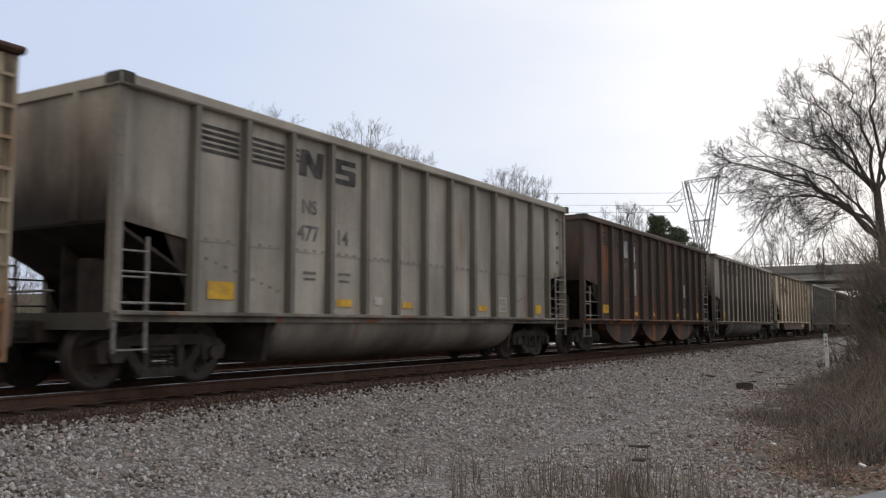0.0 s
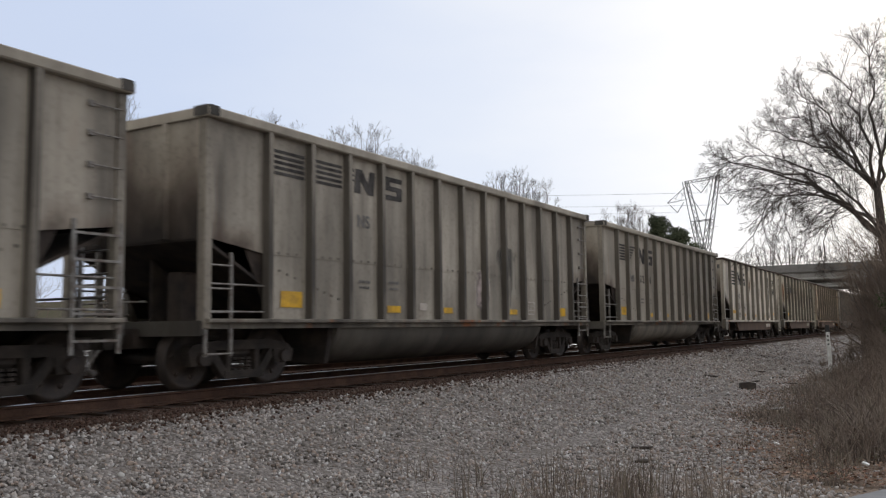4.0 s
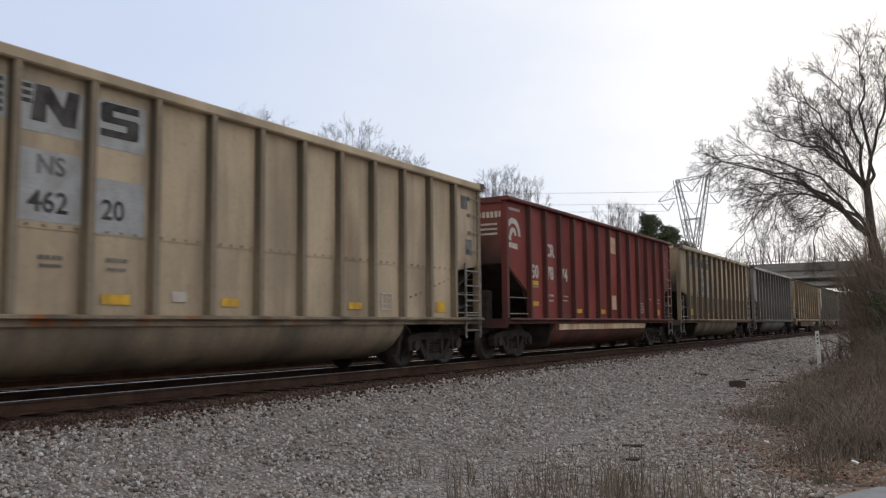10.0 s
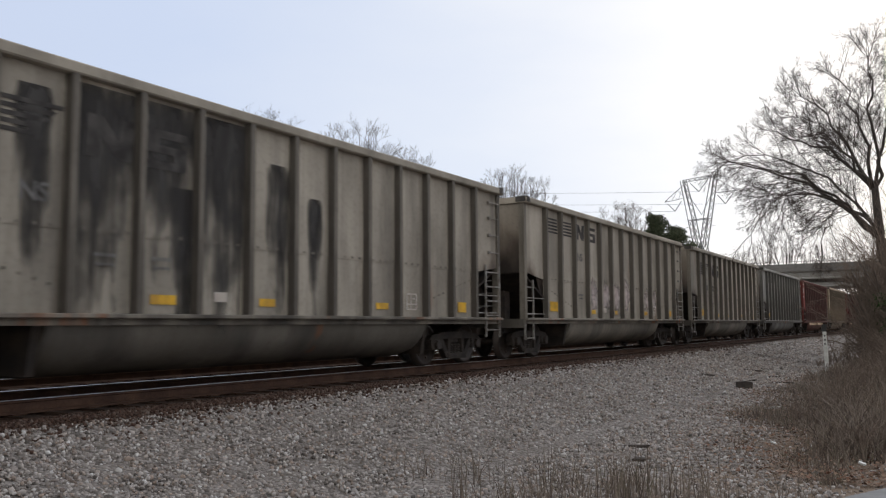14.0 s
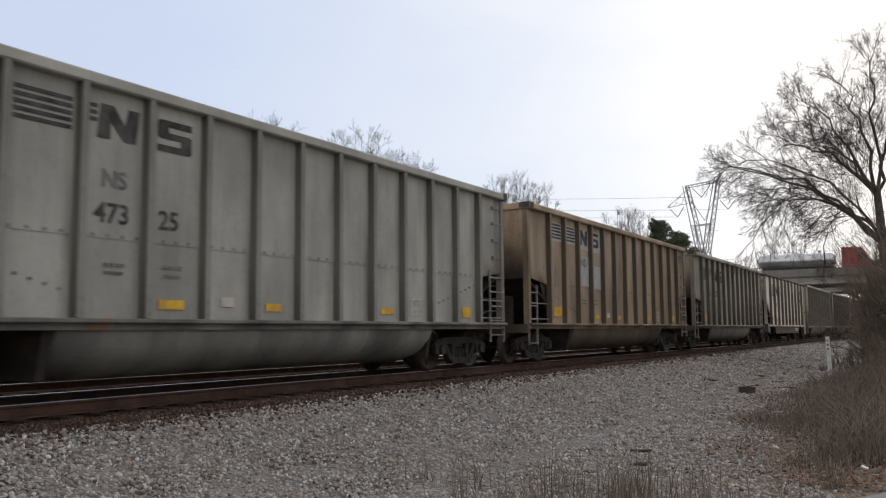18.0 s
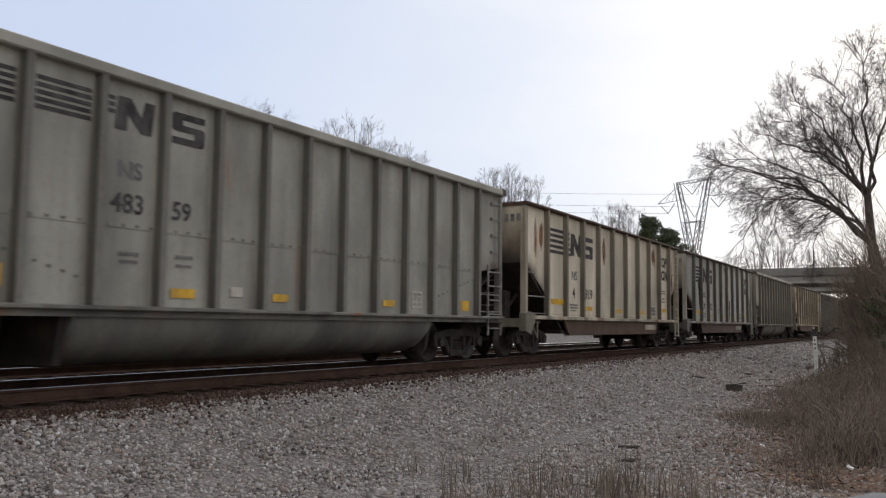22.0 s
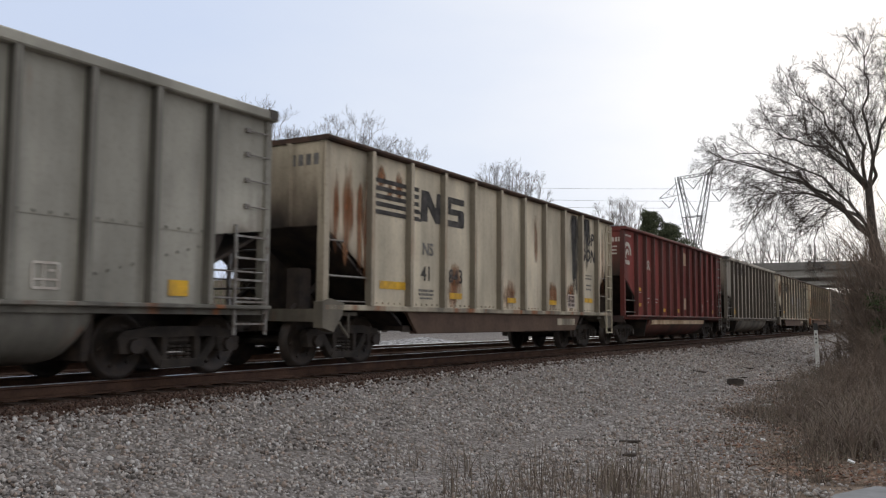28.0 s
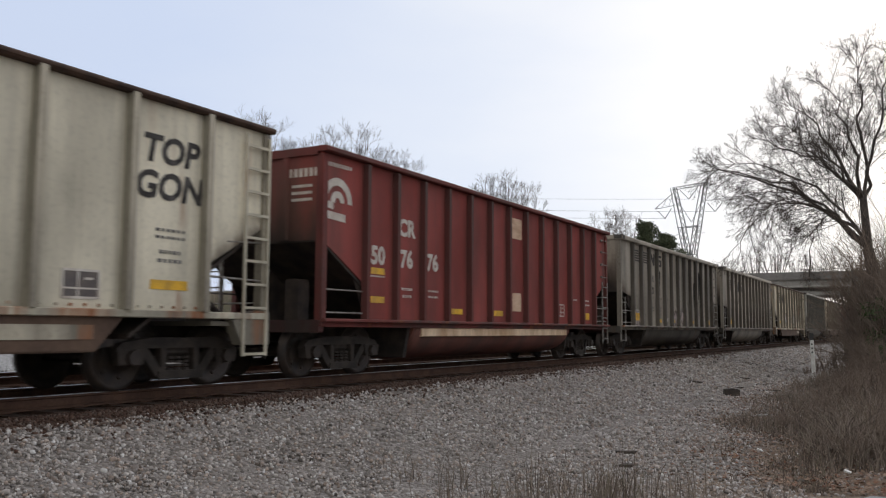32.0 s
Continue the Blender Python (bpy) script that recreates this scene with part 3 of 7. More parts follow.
def bathtub_proto(conrail=False):
    """A bathtub coal gondola, 4.1 m high, with thirteen posts a side and a round-bottomed tub between the trucks."""
    paint = M["proto_paint"]
    top = 4.10 if not conrail else 4.04
    car = thing("coal_gondola", "grey bathtub coal gondola", "gondola car")
    y1, zc = 6.18, 1.92
    cut = 2.22 if not conrail else 2.42
    low_cut = 1.92 if not conrail else 1.72
    hi = Shape().prism([(-LONG, cut), (-y1, low_cut if conrail else 2.05), (y1, low_cut if conrail else 2.05), (LONG, cut), (LONG, top - 0.12), (-LONG, top - 0.12)] if not conrail else
                       [(-LONG, cut), (-y1, low_cut), (-y1, 1.04), (y1, 1.04), (y1, low_cut), (LONG, cut), (LONG, top - 0.1), (-LONG, top - 0.1)], "x", WIDE - 0.02, WIDE + 0.006)
    hi = hi.mesh("upper_side_sheet", paint)
    lo = Shape().prism([(-y1, 1.04), (y1, 1.04), (y1, 2.05), (-y1, 2.05)], "x", WIDE - 0.03, WIDE - 0.004).mesh("lower_side_sheet", paint)
    rivets = Shape()
    for i in range(56):
        y = -y1 + 0.1 + i * (2 * y1 - 0.2) / 55
        rivets.box(WIDE + 0.004, WIDE + 0.018, y - 0.02, y + 0.02, 2.07, 2.105)
    for e in (-1, 1):       # the slope sheets inside are riveted along a falling line
        for i in range(11):
            y, z = e * (6.02 - 0.19 * i), 1.86 - 0.052 * i
            rivets.box(WIDE - 0.006, WIDE + 0.012, y - 0.02, y + 0.02, z - 0.018, z + 0.018)
    rivets = rivets.mesh("rivet_seam", M["post_paint"])
    sill = Shape().box(WIDE - 0.10, WIDE + 0.13, -LONG + 0.02, LONG - 0.02, 0.985, 1.045, 0.012).box(WIDE - 0.08, WIDE + 0.02, -LONG + 0.02, LONG - 0.02, 0.90, 0.984).mesh("side_sill", paint)
    chord = Shape().box(WIDE - 0.06, WIDE + 0.145, -LONG - 0.04, LONG + 0.04, top - 0.15 if not conrail else top - 0.10, top, 0.02).mesh("top_chord", M["chord_paint"])
    endchord = Shape().prism([(-WIDE + 0.06, top - 0.15), (WIDE - 0.06, top - 0.15), (WIDE - 0.06, top - 0.004), (-WIDE + 0.06, top - 0.004)], "y", LONG - 0.10, LONG + 0.04).mesh("end_chord", M["chord_paint"])
    inner = Shape()
    for s in (-1, 1):
        inner.prism([(-LONG, top - 0.2), (LONG, top - 0.2), (LONG - 1.4, 1.1), (-LONG + 1.4, 1.1)], "x", s * (WIDE - 0.05) - 0.008, s * (WIDE - 0.05) + 0.008)
    inner.box(-WIDE + 0.06, WIDE - 0.06, -5.2, 5.2, 1.0, 1.12)
    part("inner_lining", inner, M["black_steel"], car)
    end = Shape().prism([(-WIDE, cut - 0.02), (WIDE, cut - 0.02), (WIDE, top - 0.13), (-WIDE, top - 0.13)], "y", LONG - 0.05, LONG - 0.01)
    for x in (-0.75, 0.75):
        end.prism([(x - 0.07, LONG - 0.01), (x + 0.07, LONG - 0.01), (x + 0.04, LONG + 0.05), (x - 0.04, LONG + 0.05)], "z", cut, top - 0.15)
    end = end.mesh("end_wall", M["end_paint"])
    slope = Shape().prism([(LONG - 0.02, cut), (LONG - 0.02, cut - 0.05), (5.1, 1.0), (5.1, 1.05)], "x", -WIDE + 0.01, WIDE - 0.05).mesh("slope_sheet", M["black_steel"])
    corner = Shape().box(WIDE - 0.10, WIDE + 0.05, LONG - 0.13, LONG - 0.0, 0.9, top - 0.14, 0.02)
    for k in range(15):
        corner.box(WIDE + 0.05, WIDE + 0.062, LONG - 0.10, LONG - 0.07, 1.12 + 0.19 * k, 1.155 + 0.19 * k)
    corner = corner.mesh("corner_post", M["post_paint"])
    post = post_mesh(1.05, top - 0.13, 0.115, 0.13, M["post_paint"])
    rails = {}
    for e in (1, -1):
        r = Shape()
        for z in (1.55, 1.15):
            r.tube((WIDE + 0.02, e * 6.2, z), (WIDE + 0.02, e * LONG, z), 0.016, sides=6)
        rails[e] = r.mesh("handrail", M["rung_steel"])
    stile = Shape().box(WIDE - 0.01, WIDE + 0.03, -0.022, 0.022, 0.50, 2.02).mesh("ladder_stile", M["rung_steel"])
    step = Shape().tube((WIDE + 0.035, -7.40, 0), (WIDE + 0.035, -6.90, 0), 0.016, sides=6).mesh("ladder_rung", M["rung_steel"])
    inner_ladder = Shape().box(0.78, 0.84, LONG - 0.10, LONG - 0.04, 0.97, cut).tube((-0.3, LONG - 0.07, 1.32), (WIDE - 0.05, LONG - 0.07, 1.32), 0.018, sides=6)
    for z in (1.62, 1.92):
        inner_ladder.tube((0.80, LONG - 0.07, z), (WIDE - 0.05, LONG - 0.07, z), 0.016, sides=6)
    inner_ladder = inner_ladder.mesh("end_ladder", M["rung_steel"])
    cap = Shape().prism([(WIDE - 0.16, LONG - 0.22), (WIDE + 0.155, LONG - 0.16), (WIDE + 0.155, LONG + 0.02), (WIDE + 0.10, LONG + 0.055), (WIDE - 0.16, LONG + 0.055)], "z", top - 0.13, top + 0.014).mesh("corner_cap", M["corner_steel"])
    cap_b = Shape().prism([(WIDE - 0.16, -LONG + 0.22), (WIDE + 0.155, -LONG + 0.16), (WIDE + 0.155, -LONG - 0.02), (WIDE + 0.10, -LONG - 0.055), (WIDE - 0.16, -LONG - 0.055)], "z", top - 0.13, top + 0.014).mesh("corner_cap", M["corner_steel"])
    if conrail:
        ladder = ladder_mesh(6.95, 7.40, 0.45, 2.4, 6).mesh("ladder", M["rung_steel"])
    else:
        ladder = ladder_mesh(6.72, 7.40, 0.60, 2.25, 5).mesh("ladder", M["rung_steel"])
    grab = Shape().tube((WIDE + 0.05, 6.95, 0), (WIDE + 0.05, 7.40, 0), 0.012, sides=6).box(WIDE, WIDE + 0.055, 6.90, 6.98, -0.035, 0.035).mesh("grab_iron", M["rung_steel"])
    for m, s in ((Matrix(), 1), (FLIP, -1)):
        part("upper_side_sheet", hi, None, car, at=m)
        if not conrail:
            part("lower_side_sheet", lo, None, car, at=m)
            tagged(part("rivet_seam", rivets, None, car, at=m), kind="stuff")
        part("side_sill", sill, None, car, at=m)
        part("top_chord", chord, None, car, at=m)
        part("end_chord", endchord, None, car, at=m)
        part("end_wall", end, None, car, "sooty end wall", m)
        part("slope_sheet", slope, None, car, "coal-black slope sheet", m)
        for e in (1, -1):
            part("handrail", rails[e], None, car, at=m)
        if not conrail:
            if s > 0:
                for y in (-7.40, -6.90):
                    part("ladder_stile", stile, None, car, at=pose(0, y, 0))
                for z in (0.54, 1.14, 1.48, 1.82):
                    part("ladder_rung", step, None, car, at=pose(0, 0, z))
            for me in (cap, cap_b):
                part("corner_cap", me, None, car, "dark pressed corner cap", m)
        part("end_ladder", inner_ladder, None, car, "steel ladder under the end wall", m)
        part("ladder", ladder, None, car, "bare steel ladder", m)
        for z in (2.55, 2.95, 3.35, 3.72):
            part("grab_iron", grab, None, car, at=m @ pose(0, 0, z))
        for e in (1, -1):
            part("corner_post", corner, None, car, at=m @ pose(0, 0 if e > 0 else -2 * LONG + 0.13, 0))
        for i in range(13):
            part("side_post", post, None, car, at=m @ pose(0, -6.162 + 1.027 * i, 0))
    # tub: a half round hull with sloped ends
    hull, ring, segs = Shape(), [], 14
    rows = ((-4.30, 0.70), (-4.18, 0.96), (-4.05, 1.0), (4.05, 1.0), (4.18, 0.96), (4.30, 0.70))
    verts, faces = [], []
    for y, k in rows:
        for i in range(segs + 1):
            a = math.pi * i / segs
            c, q = math.cos(a), math.sin(a)
            verts.append((1.50 * math.copysign(abs(c) ** 0.55, c), y, 0.95 - 0.72 * k * abs(q) ** 0.95))
    for j in range(len(rows) - 1):
        for i in range(segs):
            a = j * (segs + 1) + i
            faces.append((a, a + 1, a + segs + 2, a + segs + 1))
    faces += [tuple(range(segs + 1)), tuple(reversed(range((len(rows) - 1) * (segs + 1), len(rows) * (segs + 1))))]
    hull.add(verts, faces)
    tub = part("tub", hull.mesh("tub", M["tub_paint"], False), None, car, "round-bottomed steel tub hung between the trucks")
    for p in tub.data.polygons:
        p.use_smooth = len(p.vertices) == 4
    # end plates in plain black, which stands for the shade on the tub's ends
    bulk = Shape().prism([(-1.30, 0.30), (1.30, 0.30), (1.42, 0.94), (-1.42, 0.94)], "y", 4.31, 4.42).mesh("tub_end", M["black_steel"])
    for m in (Matrix(), FLIP):
        part("tub_end", bulk, None, car, "end plate of the tub with its shade painted black", m)
    if conrail:
        band = Shape().box(1.44, 1.515, -4.02, 4.02, 0.72, 0.895, 0.01).mesh("cream_band", M["cream_band"])
        for m in (Matrix(), FLIP):
            part("cream_band", band, None, car, "faded cream band, rust-streaked", m)
    end_gear(car, M["platform_paint"], top)
    add_trucks(car)
    return car


def topgon_proto():
    """A flat-bottomed coal gondola rebuilt from a hopper: ten posts a side, steep slope sheets, a deep side girder."""
    paint, top, y1 = M["proto_paint"], 4.03, 6.10
    car = thing("coal_gondola", "rusty coal gondola", "gondola car")
    sheet = Shape().prism([(-LONG, 2.48), (-y1, 1.72), (-y1, 1.08), (y1, 1.08), (y1, 1.72), (LONG, 2.48), (LONG, top - 0.08), (-LONG, top - 0.08)], "x", WIDE - 0.02, WIDE + 0.006).mesh("side_sheet", paint)
    chord = Shape().box(WIDE - 0.06, WIDE + 0.145, -LONG - 0.03, LONG + 0.03, top - 0.09, top, 0.03).mesh("top_chord", M["dark_chord"])
    endchord = Shape().prism([(-WIDE + 0.06, top - 0.1), (WIDE - 0.06, top - 0.1), (WIDE - 0.06, top - 0.004), (-WIDE + 0.06, top - 0.004)], "y", LONG - 0.10, LONG + 0.03).mesh("end_chord", M["dark_chord"])
    sill = Shape().box(WIDE - 0.12, WIDE + 0.09, -LONG + 0.02, LONG - 0.02, 1.00, 1.10, 0.012)
    for i in range(60):
        y = -6.0 + i * 12.0 / 59
        sill.box(WIDE + 0.006, WIDE + 0.02, y - 0.02, y + 0.02, 1.13, 1.165)
    sill = sill.mesh("side_sill", paint)
    girder = Shape().prism([(-4.75, 0.998), (-4.35, 0.58), (4.35, 0.58), (4.75, 0.998)], "x", WIDE - 0.05, WIDE + 0.02).box(WIDE - 0.16, WIDE + 0.0, -4.35, 4.35, 0.56, 0.62).mesh("belly_girder", M["girder_paint"])
    plate = Shape().box(WIDE + 0.02, WIDE + 0.032, 3.0, 4.3, 0.72, 0.90).mesh("girder_plate", M["post_paint"])
    floor = Shape().box(-WIDE + 0.1, WIDE - 0.1, -4.7, 4.7, 0.62, 0.72).mesh("floor_plate", M["black_steel"])
    part("floor_plate", floor, None, car)
    inner = Shape()
    for s in (-1, 1):
        inner.prism([(-LONG, top - 0.2), (LONG, top - 0.2), (LONG - 2.4, 1.1), (-LONG + 2.4, 1.1)], "x", s * (WIDE - 0.05) - 0.008, s * (WIDE - 0.05) + 0.008)
    part("inner_lining", inner, M["black_steel"], car)
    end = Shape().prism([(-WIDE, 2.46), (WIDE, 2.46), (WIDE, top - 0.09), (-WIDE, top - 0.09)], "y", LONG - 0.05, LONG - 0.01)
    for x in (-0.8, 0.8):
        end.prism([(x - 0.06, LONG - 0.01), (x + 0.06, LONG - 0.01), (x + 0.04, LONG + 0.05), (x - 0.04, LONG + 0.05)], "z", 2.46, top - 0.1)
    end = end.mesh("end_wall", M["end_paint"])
    slope = Shape().prism([(LONG - 0.02, 2.50), (LONG - 0.02, 2.44), (4.9, 0.72), (4.9, 0.78)], "x", -WIDE + 0.01, WIDE - 0.05).mesh("slope_sheet", M["black_steel"])
    strut = Shape().tube((0.8, LONG - 0.1, 1.0), (0.8, 6.3, 1.7), 0.05, sides=6)
    strut = strut.mesh("end_strut", M["black_steel"])
    corner = Shape().box(WIDE - 0.10, WIDE + 0.05, LONG - 0.14, LONG - 0.0, 0.9, top - 0.09, 0.02).mesh("corner_post", M["post_paint"])
    post = post_mesh(1.10, top - 0.07, 0.125, 0.135, M["post_paint"])
    rail = Shape().tube((WIDE, 6.1, 1.62), (WIDE, LONG, 1.60), 0.018, sides=6).tube((WIDE, 6.6, 2.16), (WIDE, LONG, 2.2), 0.014, sides=6).mesh("handrail", M["rung_steel"])
    rail_b = Shape().tube((WIDE + 0.02, -6.05, 1.60), (WIDE + 0.02, -LONG, 1.60), 0.02, sides=6).tube((WIDE + 0.02, -6.85, 2.22), (WIDE + 0.02, -LONG, 2.22), 0.016, sides=6).tube((WIDE + 0.02, -6.05, 1.16), (WIDE + 0.02, -LONG, 1.16), 0.014, sides=6).mesh("handrail", M["rung_steel"])
    casting = Shape().prism([(-7.52, 0.70), (-7.20, 0.62), (-6.96, 0.92), (-6.90, 1.12), (-7.30, 1.20), (-7.52, 1.14)], "x", WIDE - 0.10, WIDE + 0.09).tube((WIDE + 0.07, -7.1, 0.85), (WIDE + 0.07, -6.75, 0.52), 0.022, sides=6).tube((WIDE + 0.07, -6.75, 0.52), (WIDE + 0.07, -6.75, 0.95), 0.02, sides=6).mesh("pull_casting", M["platform_paint"])
    jack = Shape().prism([(6.9, 0.62), (7.5, 0.62), (7.5, 1.12), (7.2, 1.14), (6.7, 0.98)], "x", WIDE - 0.12, WIDE + 0.07).mesh("jacking_pad", M["platform_paint"])
    lad = ladder_mesh(6.90, 7.40, 1.0, 3.85, 8, x=WIDE + 0.07, rung=0.02, step=0.48)
    lad = lad.mesh("ladder", M["ladder_paint"])
    for m in (Matrix(), FLIP):
        for n, me, lab in (("side_sheet", sheet, ""), ("top_chord", chord, "dark rusted top chord"), ("end_chord", endchord, ""), ("side_sill", sill, ""), ("belly_girder", girder, "brown rusted belly girder"),
                           ("girder_plate", plate, ""), ("end_wall", end, ""), ("slope_sheet", slope, "coal-black slope sheet"), ("handrail", rail, ""), ("handrail", rail_b, ""), ("pull_casting", casting, ""), ("jacking_pad", jack, ""), ("ladder", lad, "")):
            part(n, me, None, car, lab, m)
        for x in (0, -1.6):
            part("end_strut", strut, None, car, at=m @ pose(x, 0, 0))
        for e in (1, -1):
            part("corner_post", corner, None, car, at=m @ pose(0, 0 if e > 0 else -2 * LONG + 0.14, 0))
        for i in range(10):
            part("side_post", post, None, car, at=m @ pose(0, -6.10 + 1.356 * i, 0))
    end_gear(car, M["platform_paint"], top)
    add_trucks(car)
    return car


for slot in ("proto_paint", "chord_paint", "post_paint", "end_paint", "tub_paint", "platform_paint", "girder_paint", "dark_chord", "ladder_paint", "flank_shade"):
    M[slot] = surface(slot, (0.3, 0.3, 0.28))
M["dark_chord"] = surface("dark_chord", (0.045, 0.03, 0.024), (0.085, 0.05, 0.035), 4, 0.85, 0, 0.3)
M["girder_paint"] = surface("girder_paint", (0.085, 0.055, 0.042), (0.13, 0.085, 0.06), 1.5, 0.85, 0, 0.3)

GREY, GREEN, PALE = (0.33, 0.315, 0.275), (0.30, 0.305, 0.275), (0.47, 0.43, 0.35)
TAN, RED, BROWN = (0.42, 0.355, 0.255), (0.20, 0.042, 0.035), (0.085, 0.06, 0.05)
BLUEGREY = (0.28, 0.29, 0.28)

# the consist, from the leading car back: form, colour, rust, grime, digits by panel, what it looks like
B, W, T, R = "bathtub", "winged", "topgon", "red"
CARS = [
    (B, GREY, .1, .5, "", "grey bathtub coal gondola far up the train"), (B, GREEN, .1, .5, "", "grey-green bathtub coal gondola far up the train"),
    (T, PALE, .3, .4, "", "pale coal gondola far up the train"), (B, GREY, .1, .6, "", "sooty grey bathtub coal gondola"),
    (B, BLUEGREY, .1, .6, "", "dull blue-grey bathtub coal gondola"), (T, GREY, .2, .5, "", "grey flat-bottomed coal gondola"),
    (B, GREY, .1, .5, "", "grey bathtub coal gondola with faint stripes"), (B, BLUEGREY, .1, .7, "", "dark blue-grey bathtub coal gondola"),
    (T, PALE, .25, .3, "", "pale tan coal gondola with rust spots"), (B, GREY, .1, .4, "", "grey bathtub coal gondola with dusty tub"),
    (B, BROWN, .5, .4, "", "dark brown rusted bathtub coal gondola"),
    (B, GREY, .06, .30, "477 14", "warm grey bathtub coal gondola with striped emblem"),
    (T, (0.40, .355, .275), .5, .35, "25 873", "tan coal gondola with brown rust runs"), (T, (0.39, .385, .33), .2, .3, "4 013", "grey coal gondola with orange rust panels"),
    (T, (0.52, .51, .46), .15, .25, "23 361", "off-white coal gondola with black emblem"), (W, GREY, .04, .22, "512 34", "clean grey bathtub gondola with winged emblem"),
    (B, GREY, .05, .5, "", "grey bathtub coal gondola with dark streaks"), (B, GREY, .05, .45, "", "grey bathtub coal gondola"),
    (B, GREY, .05, .35, "500 90", "grey bathtub coal gondola with striped emblem"), (T, (0.36, .37, .36), .12, .25, "10 452", "plain grey coal gondola with black emblem"),
    (T, (0.50, .435, .315), .45, .25, "41 600", "cream coal gondola with rusted ends"), (W, BLUEGREY, .05, .35, "", "blue-grey bathtub gondola with winged emblem"),
    (B, TAN, .1, .3, "469 26", "tan bathtub coal gondola with graffiti"), (R, RED, .08, .35, "50 78 74", "oxide-red coal gondola with cream band"),
    (B, TAN, .1, .3, "462 20", "sandy tan bathtub coal gondola"), (R, RED, .08, .35, "50 77 55", "oxide-red coal gondola with white digits"),
    (B, BLUEGREY, .08, .3, "481 85", "pale blue-grey bathtub coal gondola"), (W, GREY, .04, .22, "512 28", "clean grey bathtub gondola with winged emblem"),
    (B, GREY, .05, .3, "", "grey bathtub gondola with pale pink patches"), (W, GREY, .05, .45, "", "grey bathtub gondola with black paint runs"),
    (B, GREY, .05, .3, "", "grey bathtub coal gondola"), (T, (0.50, .49, .45), .2, .25, "", "off-white coal gondola with black emblem"),
    (W, GREY, .05, .3, "522 57", "grey bathtub gondola with winged emblem"), (B, (0.33, .265, .19), .15, .45, "", "dull tan bathtub coal gondola"),
    (B, (0.315, .325, .30), .04, .25, "473 25", "light grey bathtub coal gondola with black digits"), (T, (0.46, .43, .33), .22, .22, "20 125", "cream coal gondola streaked with rust"),
    (B, GREY, .05, .35, "470 40", "grey bathtub coal gondola with striped emblem"), (T, (0.335, .34, .315), .15, .3, "39 692", "grey coal gondola with scrawled graffiti"),
    (T, (0.45, .43, .36), .15, .25, "4 919", "pale coal gondola with black emblem"), (B, GREEN, .05, .3, "483 59", "grey-green bathtub coal gondola"),
    (T, (0.35, .265, .185), .75, .5, "", "ochre coal gondola rusted all over"), (B, GREY, .05, .3, "491 23", "grey bathtub coal gondola"),
    (T, (0.42, .375, .28), .65, .3, "4 954", "cream coal gondola with heavy orange rust"), (T, (0.40, .385, .32), .25, .3, "44 876", "rusty coal gondola with blue wash and brown blots"),
    (B, GREY, .05, .35, "", "grey bathtub coal gondola"), (R, RED, .1, .4, "", "oxide-red coal gondola with cream band"),
    (T, (0.44, .415, .345), .2, .3, "41 843", "white coal gondola with brown rust runs"), (B, GREEN, .05, .3, "505 56", "grey-green bathtub coal gondola with scorch mark"),
    (T, (0.46, .445, .37), .3, .3, "42 813", "cream coal gondola with black emblem"), (W, GREY, .04, .25, "525 19", "grey bathtub gondola with winged emblem"),
    (B, GREY, .05, .5, "501 33", "sooty grey bathtub coal gondola"), (R, RED, .06, .3, "50 76 76", "oxide-red coal gondola with white digits"),
    (T, (0.47, .465, .40), .3, .3, "", "cream coal gondola with dark rusted chord"),
]
LEAD = 11                        # cars ahead of the one that stands beside the camera at the start
PITCH, FIRST = 16.3, 14.62


